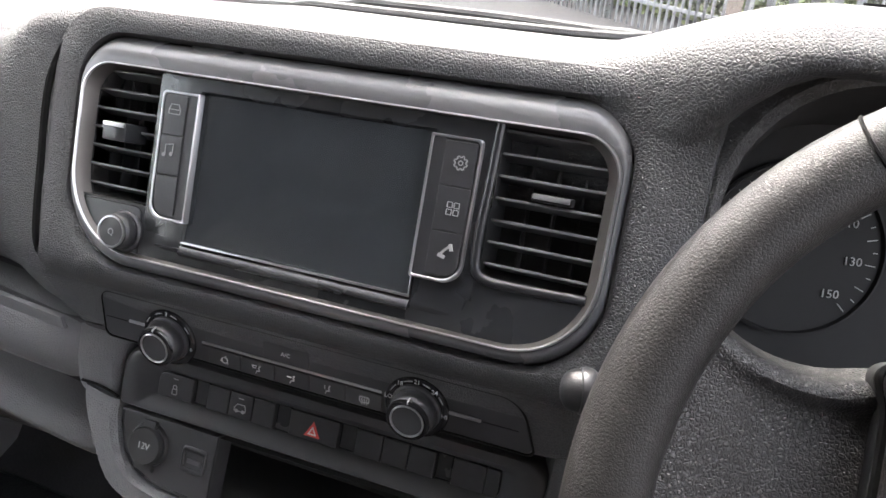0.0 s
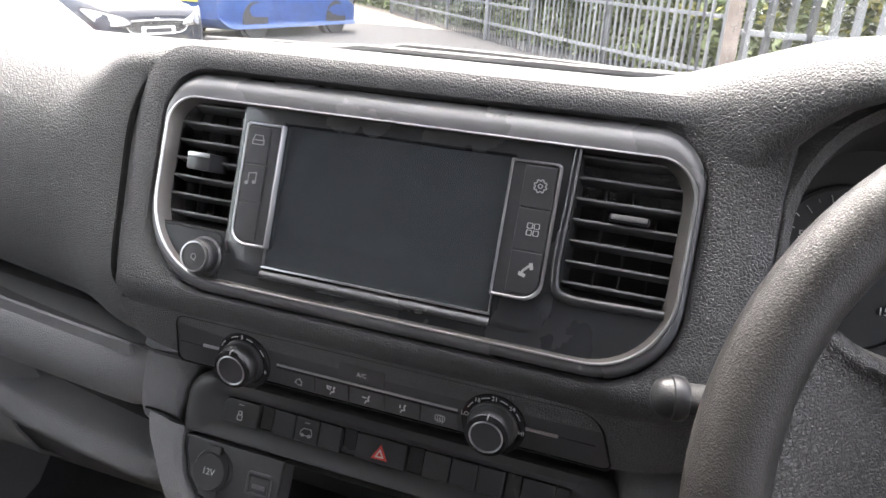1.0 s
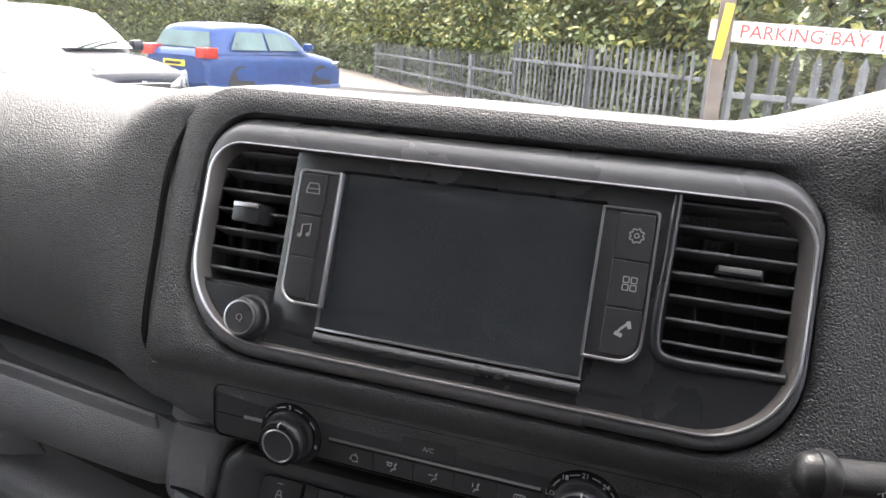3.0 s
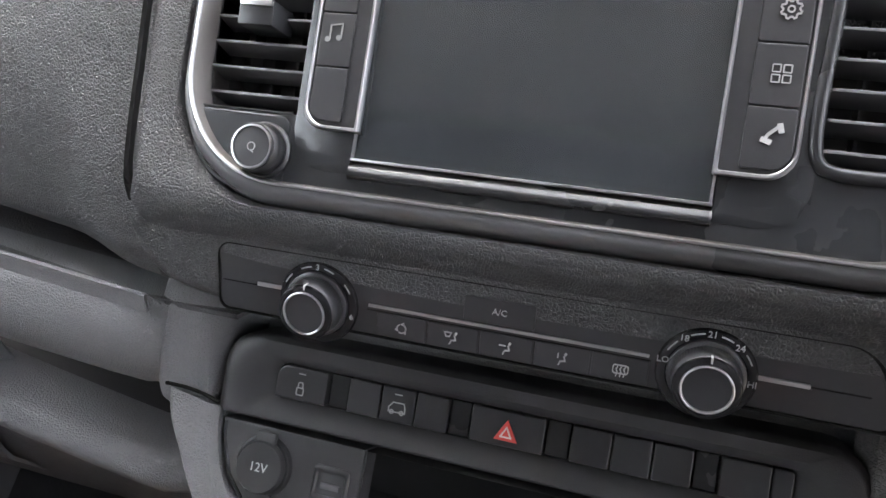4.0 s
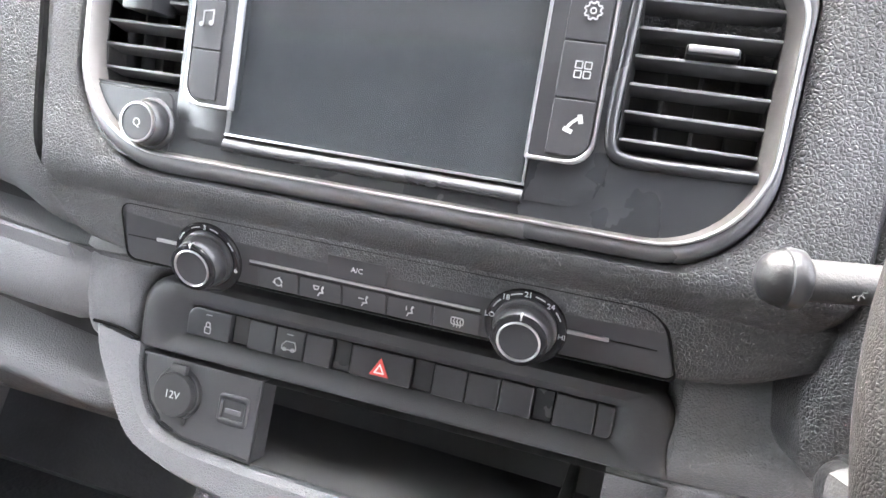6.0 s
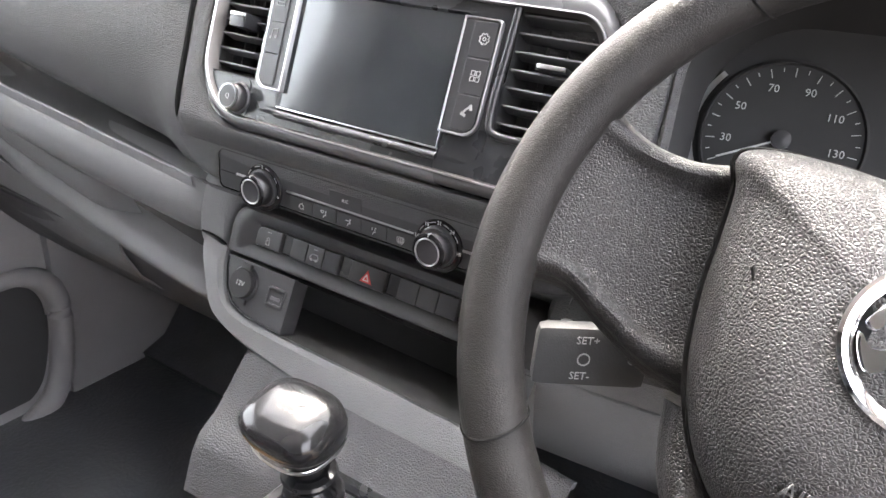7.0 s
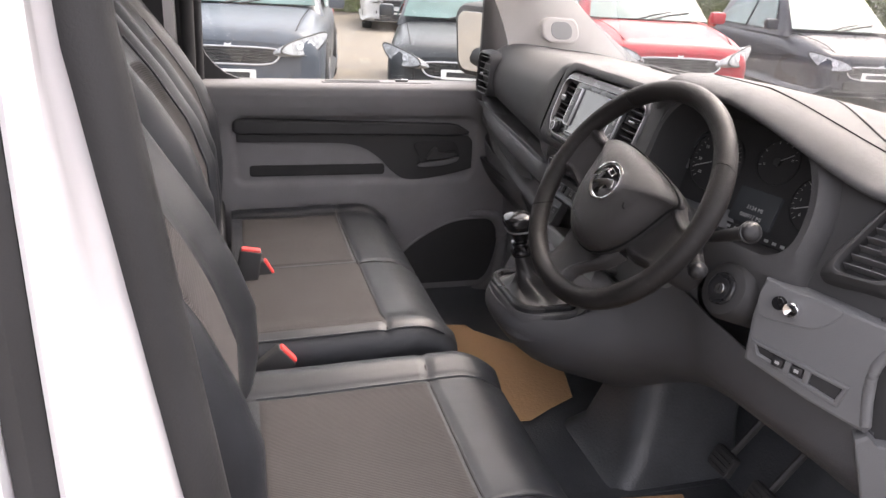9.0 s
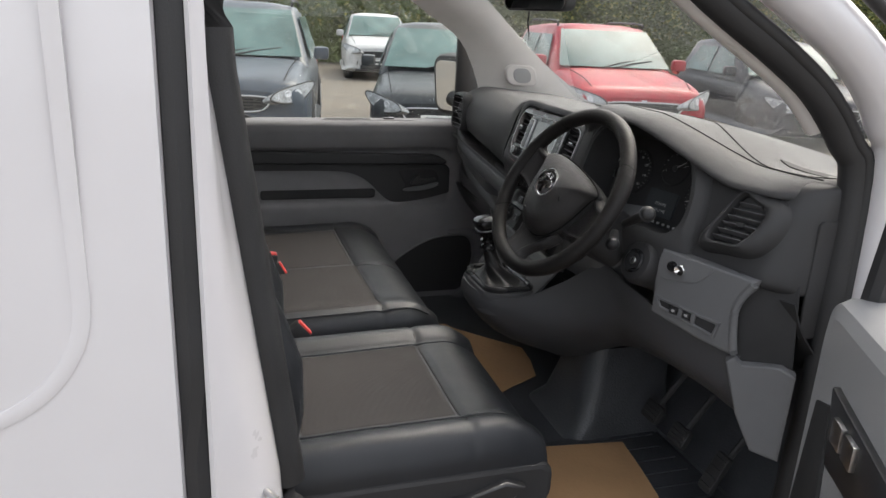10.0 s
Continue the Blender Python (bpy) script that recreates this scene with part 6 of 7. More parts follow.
part("side_pocket", plate(poly([(-0.01, 0.13), (0.10, 0.12), (0.115, -0.045), (0.02, -0.06), (-0.005, -0.04)]), -0.04, -0.022, LD, 0.003), VOID, lt)


# ---- seats ----
def puff(x, y, seams):
    """Height of the padding beside its stitched seams, with soft creases."""
    h = 0.0022 * noise.noise(Vector((x * 7, y * 7, 1.7))) + 0.0005 * noise.noise(Vector((x * 30, y * 22, 4.1)))
    for axis, at_ in seams:
        h -= 0.0055 * math.exp(-(((x if axis == "x" else y) - at_) / 0.006) ** 2)
    return h


BENCH_SEAMS = (("y", -0.446), ("x", -0.296), ("x", -0.69), ("x", 0.083))
DRIVER_SEAMS = (("y", -0.398), ("x", 0.264), ("x", 0.620))


def cushion(x0, x1, y0, y1, z, bolster, mat, thing_, name, thick=0.16, front_drop=0.05):
    """A padded seat cushion, its top hollowed, its front rolled over."""
    rows = []
    nx, ny = 90, 60
    seams = DRIVER_SEAMS if x0 > 0 else BENCH_SEAMS
    for j in range(ny + 1):
        v = j / ny
        y = y0 + (y1 - y0) * v
        row = []
        for i in range(nx + 1):
            u = i / nx
            x = x0 + (x1 - x0) * u
            ed = min(u, 1 - u) * (x1 - x0)
            fr = (1 - v) * (y1 - y0)
            h = z + bolster * math.exp(-((ed - 0.05) / 0.04) ** 2) + 0.012 * v
            h -= 0.045 * max(0, 1 - ed / 0.035) ** 2.2
            h += puff(x, y, seams) - front_drop * max(0, 1 - fr / 0.10) ** 2
            row.append((x, y, h))
        rows.append(row)
    bm = loft(rows, ring=False)
    # sides down to the seat box
    edge = [e for e in bm.edges if len(e.link_faces) == 1]
    r = bmesh.ops.extrude_edge_only(bm, edges=edge)
    for w in r["geom"]:
        if isinstance(w, bmesh.types.BMVert):
            w.co.z = z - thick + 0.03 * (w.co.y - y0)
            w.co.x += 0.01 if w.co.x < (x0 + x1) / 2 else -0.01
    return part(name, bm, mat, thing_, smooth=60)


def patch(x0, x1, y0, y1, f, mat, parent, name, label="", lift=0.002):
    nx, ny = 44, 36
    rows = [[(x0 + (x1 - x0) * i / nx, y0 + (y1 - y0) * j / ny, f(x0 + (x1 - x0) * i / nx, y0 + (y1 - y0) * j / ny) + lift - 0.004 * (i in (0, nx) or j in (0, ny))) for i in range(nx + 1)] for j in range(ny + 1)]
    return part(name, loft(rows, ring=False), mat, parent, label, smooth=60)


def seat_top(x0, x1, y0, y1, z, bolster, front_drop=0.05):
    def f(x, y):
        v = (y - y0) / (y1 - y0)
        ed, fr = min(x - x0, x1 - x), (y1 - y)
        h = z + bolster * math.exp(-((ed - 0.05) / 0.04) ** 2) + 0.012 * v
        h -= 0.045 * max(0, 1 - ed / 0.035) ** 2.2
        return h + puff(x, y, DRIVER_SEAMS if x0 > 0 else BENCH_SEAMS) - front_drop * max(0, 1 - fr / 0.10) ** 2
    return f


def piping(points, parent, name="seam", r=0.0022, mat=None):
    part(name, tube(points, r, 6), mat or LEATHER, parent)


bench = thing("bench_seat", (-0.33, -0.55, 0.1), "two-place passenger bench in black leatherette and ribbed cloth", "seat")
bf = seat_top(-0.78, 0.115, -0.76, -0.29, 0.408, 0.012)
cushion(-0.78, 0.115, -0.76, -0.29, 0.408, 0.012, LEATHER, bench, "cushion")
patch(-0.675, -0.300, -0.735, -0.452, bf, CLOTH, bench, "cloth_panel", "ribbed grey cloth")
patch(-0.292, 0.075, -0.735, -0.440, bf, CLOTH, bench, "cloth_panel", "ribbed grey cloth")
piping([(x, -0.446 + 0.01 * (x + 0.3), bf(x, -0.446) + 0.001) for x in np.linspace(-0.74, 0.09, 24)], bench, r=0.003, mat=VOID)
piping([(-0.296, y, bf(-0.296, y) + 0.001) for y in np.linspace(-0.74, -0.30, 20)], bench, r=0.003, mat=VOID)
piping([(0.093, y, bf(0.093, y) + 0.002) for y in np.linspace(-0.73, -0.32, 20)], bench)
# added dark box that hides the bright gap below the backrests
part("back_filler", box(-0.80, 0.09, -0.95, -0.778, 0.09, 0.44, 0.02), MATT, bench)
part("seat_box", box(-0.76, 0.09, -0.80, -0.36, 0.085, 0.30, 0.02), MATT, bench)

drv = thing("cab_seat", (0.44, -0.5, 0.1), "driver's seat in black leatherette with ribbed grey cloth", "seat")
df = seat_top(0.165, 0.715, -0.74, -0.245, 0.388, 0.022)
cushion(0.165, 0.715, -0.74, -0.245, 0.388, 0.022, LEATHER, drv, "cushion", 0.15)
patch(0.272, 0.612, -0.72, -0.402, df, CLOTH, drv, "cloth_panel", "ribbed grey cloth")
piping([(x, -0.398, df(x, -0.398) + 0.001) for x in np.linspace(0.235, 0.65, 16)], drv, r=0.003, mat=VOID)
for x in (0.268, 0.616):
    piping([(x, y, df(x, y) + 0.002) for y in np.linspace(-0.72, -0.26, 20)], drv)
part("side_cover", plate(rrect(-0.76, -0.235, 0.225, 0.335, (0.03, 0.05, 0.03, 0.02)), 0.0, 0.02, axes((0.70, 0, 0), (0, 1, 0), (0, 0, 1), (1, 0, 0)), 0.01), MATT, drv)
part("side_lever", plate([(-0.66, 0.285), (-0.42, 0.292), (-0.34, 0.315), (-0.30, 0.30), (-0.33, 0.27), (-0.42, 0.262), (-0.66, 0.255)], 0.0, 0.022, axes((0.715, 0, 0), (0, 1, 0), (0, 0, 1), (1, 0, 0)), 0.006), SATIN, drv)
part("seat_box", box(0.20, 0.69, -0.75, -0.32, 0.085, 0.27, 0.02), MATT, drv)


FRONT_DRIVER = ((0.36, 0.47, 0.56, 0.66, 0.74, 0.83, 0.95, 1.14), (-0.735, -0.713, -0.713, -0.747, -0.783, -0.838, -0.905, -0.990))
FRONT_BENCH = ((0.38, 0.46, 0.58, 0.70, 0.80, 0.90, 1.00, 1.12), (-0.800, -0.785, -0.775, -0.780, -0.812, -0.872, -0.945, -1.03))


def backrest(x0, x1, z0, z1, front, parent, mat_mid, edge_at=0.235):
    """An upholstered back: padded bolsters round a ribbed cloth middle; front gives the bolsters' line from the side."""
    def surf(u, v):
        x = x0 + (x1 - x0) * u
        ed = min(u, 1 - u) * (x1 - x0)
        taper = 1 - 0.12 * v ** 3
        x = (x0 + x1) / 2 + (x - (x0 + x1) / 2) * taper
        pad = 0.035 * math.exp(-((ed - 0.06) / 0.05) ** 2) - 0.05 * max(0, 1 - ed / 0.04) ** 2 - 0.05 * max(0, 1 - (1 - v) / 0.12) ** 2 - 0.035
        pad -= 0.006 * math.exp(-((u - edge_at) * (x1 - x0) / 0.008) ** 2) + 0.006 * math.exp(-((u - 1 + edge_at) * (x1 - x0) / 0.008) ** 2)
        pad += 0.003 * noise.noise(Vector((x * 9, v * 6, 2.2)))
        z = z0 + (z1 - z0) * v
        return (x, float(np.interp(z, *front)) + pad, z)
    bm = loft([[surf(i / 60, j / 40) for i in range(61)] for j in range(41)], ring=False)
    edge = [e for e in bm.edges if len(e.link_faces) == 1]
    r = bmesh.ops.extrude_edge_only(bm, edges=edge)
    for w in r["geom"]:
        if isinstance(w, bmesh.types.BMVert):
            w.co.y = float(np.interp(w.co.z, *front)) - 0.16
    part("backrest", bm, LEATHER, parent, smooth=60)
    rows = [[(p[0], p[1] + (0.003 if 0 < i < 16 and 0 < j < 20 else -0.002), p[2]) for i in range(17) for p in [surf(edge_at + 0.005 + (0.99 - 2 * edge_at) * i / 16, 0.03 + 0.72 * j / 20)]] for j in range(21)]
    part("back_cloth", loft(rows, ring=False), mat_mid, parent, "ribbed cloth back panel", smooth=60)
    for u in (edge_at, 1 - edge_at):
        piping([tuple(np.array(surf(u, v)) + (0, 0.002, 0)) for v in np.linspace(0.02, 0.8, 18)], parent, "back_seam", 0.003)


backrest(0.175, 0.70, 0.37, 1.14, FRONT_DRIVER, drv, CLOTH_BACK, 0.33)
backrest(-0.30, 0.10, 0.39, 1.12, FRONT_BENCH, bench, CLOTH_BACK)
backrest(-0.78, -0.31, 0.39, 1.12, FRONT_BENCH, bench, CLOTH_BACK)
for c in (0.437, -0.1, -0.545):
    bm = loft([[(c + s * 0.14 * u, -1.06 + d + 0.04 * s * v, z) for u, v in circle(0, 0, 1, 20)] for s, d, z in ((0.7, 0, 1.12), (1.0, 0, 1.15), (1.0, -0.01, 1.27), (0.8, -0.01, 1.31), (0.4, -0.01, 1.32))], I4, True, True)
    part("headrest", bm, LEATHER, drv if c > 0.2 else bench)


# ---- seat belt buckles ----
def buckle(base, top, label):
    base, top = Vector(base), Vector(top)
    d = (top - base).normalized()
    M = axes(top, d.cross(Vector((1, 0, 0))), (-1, 0, 0), d) @ Matrix.Diagonal((1.45, 1.15, 1.3, 1))
    b = thing("seat_belt_buckle", base, label, "seat belt buckle", "seat belt buckles")
    part("body", plate(rrect(-0.018, 0.018, -0.012, 0.012, 0.004), -0.062, 0.0, M, 0.003), MATT, b)
    part("release_button", plate(rrect(-0.0155, 0.0155, -0.009, 0.009, 0.003), -0.004, 0.004, M, 0.002), RED, b, "red release button")
    part("strap", tube([tuple(base + (top - base) * t) for t in np.linspace(0, 0.5, 5)], 0.011, 8, flat=0.5), WEB, b)
    return b


buckle((-0.236, -0.732, 0.37), (-0.235, -0.713, 0.484), "upright black seat belt buckle with a red button")
buckle((-0.262, -0.745, 0.385), (-0.268, -0.672, 0.425), "black seat belt buckle with a red button lying on the bench")
buckle((0.140, -0.725, 0.35), (0.140, -0.655, 0.408), "black seat belt buckle with a red button between the seats")

# belt on the far pillar
bt = thing("seat_belt", (-0.78, -0.95, 0.4), "black seat belt hanging by the rear pillar", "seat belt")
part("webbing", sheet([[(-0.775 + 0.004 * math.sin(k), -0.955 + d, 1.30 - 0.045 * k) for d in (0, 0.045)] for k in range(20)], 0.0015), WEB, bt)

# ---- paper mats ----
def paper(name, pts, label):
    z0 = 0.007 if pts[0][0] > 0 else 0.004
    bm = bmesh.new()
    loft([[(x, y, z0 + 0.0885 + 0.004 * math.sin(9 * x + 5 * y)) for x, y in pts], [(x, y, z0 + 0.0900 + 0.004 * math.sin(9 * x + 5 * y)) for x, y in pts]], I4, True, True, bm=bm)
    solo(name, bm, PAPER, label, "floor mat", "paper floor mats", smooth=0)


paper("paper_mat", [(-0.54, -0.30), (-0.50, -0.075), (-0.46, -0.06), (-0.27, 0.13), (-0.17, 0.12), (-0.06, 0.09), (-0.015, 0.0), (0.02, -0.06), (-0.02, -0.30)], "creased brown paper mat on the passenger floor")
paper("paper_mat", [(0.30, -0.30), (0.325, -0.07), (0.345, 0.165), (0.46, 0.15), (0.585, 0.125), (0.66, -0.30)], "creased brown paper mat in the driver's footwell")


# ---- pedals ----
def pedal(x, y, z, w, h, label):
    p = thing("pedal", (x, y, z), label, "pedal", "foot pedals")
    M = axes((x, y, z), (1, 0, 0), (0, 0.45, 0.89), (0, -0.89, 0.45))
    part("pad", plate(rrect(-w, w, -h, h, 0.008), -0.008, 0.006, M, 0.003), RUBBER, p)
    for k in range(4):
        v = -h * 0.7 + 1.4 * h * k / 3
        part("rib", box(-w * 0.8, w * 0.8, v - 0.003, v + 0.003, 0.005, 0.009, 0.001, M), RUBBER, p)
    part("arm", tube([(x, y + 0.01, z), (x, y + 0.10, z + 0.12), (x, y + 0.20, z + 0.33)], 0.008, 8), MATT, p)


pedal(0.38, 0.22, 0.20, 0.032, 0.025, "black ribbed rubber clutch pedal")
pedal(0.50, 0.22, 0.20, 0.032, 0.025, "black ribbed rubber brake pedal")
pedal(0.62, 0.24, 0.17, 0.022, 0.05, "black ribbed accelerator pedal")

# ---- mirrors ----
im = thing("interior_mirror", (-0.1, 0.02, 1.30), "black rear-view mirror under the roof with a hanging cable", "mirror")
IM = axes((-0.14, 0.02, 1.225), (0.93, 0.35, 0), (0.04, -0.1, 0.99), (0.35, -0.93, -0.1))
part("shell", plate(rrect(-0.125, 0.125, -0.035, 0.035, 0.025), -0.03, 0.006, IM, 0.006), MATT, im)
part("glass", plate(rrect(-0.118, 0.118, -0.029, 0.029, 0.02), 0.004, 0.0075, IM, 0.0004), MIRROR, im)
part("arm", tube([(-0.14, 0.04, 1.24), (-0.14, 0.05, 1.30), (-0.14, 0.02, 1.36)], 0.01, 8), MATT, im)
part("cable", tube([(-0.22, 0.04, 1.19), (-0.225, 0.04, 1.16), (-0.235, 0.05, 1.13), (-0.23, 0.05, 1.11)], 0.0025, 6), MATT, im)
om = thing("wing_mirror", (-0.95, 0.03, 0.8), "tall black wing mirror outside the passenger window", "mirror")
OM = axes((-1.00, 0.055, 0.905), (0.87, 0.49, 0), (0, -0.08, 1), (0.49, -0.87, -0.09))
part("shell", plate(rrect(-0.09, 0.09, -0.12, 0.12, 0.05), -0.07, 0.004, OM, 0.02), MATT, om)
part("glass", plate(rrect(-0.068, 0.068, -0.097, 0.097, 0.036), 0.002, 0.0065, OM, 0.0005), MIRROR, om)
part("arm", tube([(-0.90, 0.10, 0.84), (-0.98, 0.06, 0.86)], 0.03, 10), MATT, om)


# ---- parked cars ----
def car(name, loc, heading, mat, label, length=4.2, width=1.78, height=1.55, suv=False):
    """A parked hatchback or small SUV: body, cabin, glass, lamps, grille, wheels; its nose points along +x before turning."""
    L, Wd, H = length, width / 2, height
    root = thing(name, (0, 0, 0), label, "car", "parked cars")
    g = 0.20 if suv else 0.16
    bonnet, belt = (1.0, 1.02) if suv else (0.86, 0.92)

    def ring(x, z0, z1, w0, w1):
        h = z1 - z0
        half = [(w0 * 0.90, z0), (w0 * 0.985, z0 + 0.16 * h), (w0, z0 + 0.45 * h), (w0 * 0.985, z0 + 0.72 * h), (w1 * 0.95, z1 - 0.08 * h), (w1 * 0.80, z1), (w1 * 0.4, z1 + 0.018)]
        prof = [(-y, z) for y, z in half] + [(y, z) for y, z in reversed(half)]
        return np.array([(x, p[0], p[1]) for p in spline(prof, 44, True)])
    f, r = L / 2, -L / 2
    st = [ring(f, 0.30, bonnet - 0.24, Wd * 0.76, Wd * 0.72), ring(f - 0.035, g + 0.06, bonnet - 0.19, Wd * 0.86, Wd * 0.82), ring(f - 0.14, g + 0.01, bonnet - 0.12, Wd * 0.955, Wd * 0.90), ring(f - 0.45, g, bonnet - 0.045, Wd, Wd * 0.94),
          ring(f - 1.0, g, bonnet + 0.03, Wd, Wd * 0.95), ring(f - 1.55, g, belt, Wd, Wd * 0.96), ring(0, g, belt, Wd, Wd * 0.96), ring(r + 0.6, g, belt + 0.03, Wd, Wd * 0.96), ring(r + 0.15, g + 0.03, belt, Wd * 0.96, Wd * 0.9), ring(r, 0.35, 0.80, Wd * 0.85, Wd * 0.8)]
    part("body", loft([[tuple(p) for p in q] for q in spline(st, 30)], I4, True, True), mat, root, smooth=50)
    a, b, c, d = f - 1.15, f - 1.85, r + 0.75, r + 0.22
    cab = []
    for x, z, w in ((a, belt - 0.03, Wd * 0.88), ((a + b) / 2, belt + 0.29, Wd * 0.82), (b, H - 0.05, Wd * 0.74), (b - 0.35, H, Wd * 0.72), (c, H - 0.02, Wd * 0.71), (d + 0.12, H - 0.12, Wd * 0.70), (d, belt - 0.03, Wd * 0.84)):
        half = [(Wd * 0.95, belt - 0.06), (w * 1.03, max(belt - 0.055, z - 0.09)), (w * 0.94, z - 0.02), (w * 0.6, z + 0.012), (w * 0.2, z + 0.02)]
        cab.append(np.array([(x, y, q) for y, q in [(-y, q) for y, q in half] + [(y, q) for y, q in reversed(half)]]))
    part("cabin", loft([[tuple(p) for p in q] for q in spline(cab, 26)], ring=False), mat, root, smooth=50)

    def on_slope(t, w):
        x0, z0, x1, z1 = a, belt, b, H - 0.05
        return x0 + (x1 - x0) * t + 0.02, w, z0 + (z1 - z0) * t + 0.03
    rows = []
    for t in np.linspace(0.04, 0.92, 7):
        w = Wd * (0.86 - 0.19 * t)
        x, _, z = on_slope(t, 0)
        rows.append([(x + 0.03 * (1 - (k / 4 - 1) ** 2), w * (k / 4 - 1), z + 0.012 * math.sin(math.pi * t)) for k in range(9)])
    part("windscreen", sheet(rows, 0.006), CAR_GLASS, root)
    rows = [[(d + 0.12 * t - 0.035 - 0.02 * (1 - (k / 4 - 1) ** 2), Wd * (0.80 - 0.14 * t) * (k / 4 - 1), belt + 0.04 + (H - 0.20 - belt) * t) for k in range(9)] for t in np.linspace(0, 1, 5)]
    part("rear_window", sheet(rows, 0.006), CAR_GLASS, root)
    rp = part("rear_plate", box(r - 0.03, r + 0.03, -0.26, 0.26, 0.62, 0.73, 0.004), YELLOW, root)
    part("plate_bar", box(r - 0.034, r - 0.025, -0.2, 0.2, 0.65, 0.70, 0.0), MATT, rp)
    for s in (-1, 1):
        for x0, x1, x2, x3 in ((a - 0.35, b + 0.02, b - 0.55, b - 0.55), (b - 0.62, b - 0.62, c + 0.1, d + 0.35)):
            z0, z1 = belt + 0.02, H - 0.14
            w0, w1 = Wd * 0.955, Wd * 0.785
            pts = [(x0, s * w0, z0), (x1, s * w1, z1), (x2, s * w1, z1), (x3, s * w0, z0)]
            part("side_window", loft([pts, [(x, y + s * 0.012, z) for x, y, z in pts]], I4, True, True), CAR_GLASS, root)
        for xw in (f - 0.82, r + 0.80):
            M = axes((xw, s * (Wd - 0.10), 0.33), (1, 0, 0), (0, 0, 1), (0, -s, 0)) if s < 0 else axes((xw, s * (Wd - 0.10), 0.33), (-1, 0, 0), (0, 0, 1), (0, 1, 0))
            wh = part("wheel", lathe([(0.33, -0.1), (0.335, -0.05), (0.335, 0.115), (0.31, 0.135), (0.24, 0.13)], M, 28), TYRE, root)
            part("rim", lathe([(0.235, 0.10), (0.235, 0.138), (0.20, 0.133), (0.06, 0.120), (0.04, 0.133), (0.0, 0.136)], M, 20), ALLOY, wh)
            # a black disc over the body stands in for the shaded wheel well
            part("arch", lathe([(0.40, -0.05), (0.40, 0.098), (0.385, 0.112), (0.0, 0.112)], M, 32), VOID, root)
        H_ = axes((f - 0.045, s * Wd * 0.765, bonnet - 0.245), (-0.62 * s, 0.78, 0), (-0.30, 0, 0.95), (0.78, 0.62 * s, 0.25))
        lp = [tuple(p) for p in spline([(-0.24 * s, -0.06), (-0.06 * s, -0.105), (0.15 * s, -0.075), (0.30 * s, 0.07), (0.27 * s, 0.12), (0.08 * s, 0.085), (-0.16 * s, 0.02)], 28, True)]
        hl = part("headlight", plate(lp, -0.14, 0.020, H_, 0.015), LAMP, root, "clear headlamp")
        part("lamp_bezel", tube([H_ @ Vector((u, v, 0.012)) for u, v in lp], 0.010, 6, True), MATT, hl)
        for du, rr in ((-0.03, 0.042), (0.09, 0.048)):
            part("reflector", lathe([(rr, 0.016), (rr, 0.024), (rr * 0.7, 0.027), (rr * 0.4, 0.021), (0, 0.022)], H_ @ Matrix.Translation((du * s, -0.01, 0)), 18), CHROME, hl)
        part("fog_surround", plate([tuple(p) for p in spline([(-0.12, -0.07), (0.10, -0.09), (0.13, 0.05), (-0.02, 0.09), (-0.13, 0.04)], 20, True)], -0.08, 0.012, axes((f - 0.075, s * Wd * 0.76, 0.43), (-0.55 * s, 0.84, 0), (0, 0, 1), (0.84, 0.55 * s, 0)), 0.008), MATT, root)
        part("bonnet_joint", tube([(x, s * w, z) for x, w, z in spline([(f - 0.14, Wd * 0.70, bonnet - 0.112), (f - 0.45, Wd * 0.74, bonnet - 0.018), (f - 1.0, Wd * 0.79, bonnet + 0.048), (f - 1.3, Wd * 0.82, bonnet + 0.065)], 14)], 0.006, 5), VOID, root)
        part("wiper", tube([(a + 0.05, s * 0.08 - 0.12, belt + 0.045), (a - 0.04, s * 0.10 + 0.16, belt + 0.105), (a - 0.10, s * 0.12 + 0.42, belt + 0.145)], 0.010, 6), MATT, root)
        part("fog_lamp", lathe([(0.055, -0.03), (0.055, 0.01), (0.035, 0.015), (0, 0.01)], axes((f - 0.055, s * Wd * 0.76, 0.43), (-0.55 * s, 0.84, 0), (0, 0, 1), (0.84, 0.55 * s, 0)), 18), LAMP, root)
        part("tail_light", box(r - 0.02, r + 0.25, min(s * Wd * 0.62, s * Wd * 0.97), max(s * Wd * 0.62, s * Wd * 0.97), 0.78, 0.98, 0.03), TAIL, root)
        part("door_mirror", box(a - 0.30, a - 0.16, min(s * Wd, s * (Wd + 0.18)), max(s * Wd, s * (Wd + 0.18)), belt + 0.02, belt + 0.17, 0.04), mat, root)
    N = axes((f, 0, 0), (0, 1, 0), (0, 0, 1), (1, 0, 0))
    g0, g1 = bonnet - 0.44, bonnet - 0.285
    mouth = [tuple(p) for p in spline([(-Wd * 0.42, g0 + 0.01), (0, g0), (Wd * 0.42, g0 + 0.01), (Wd * 0.54, (g0 + g1) / 2 + 0.02), (Wd * 0.50, g1), (0, g1 + 0.012), (-Wd * 0.50, g1), (-Wd * 0.54, (g0 + g1) / 2 + 0.02)], 40, True)]
    part("grille", plate(mouth, -0.06, 0.010, N, 0.006), MATT, root)
    part("grille_trim", tube([N @ Vector((u, v, 0.010)) for u, v in mouth], 0.010, 6, True), CHROME, root)
    for k in range(4):
        v = g0 + 0.025 + 0.033 * k
        part("grille_bar", box(-Wd * 0.46, Wd * 0.46, v, v + 0.010, 0.006, 0.018, 0.003, N), HOUSING, root)
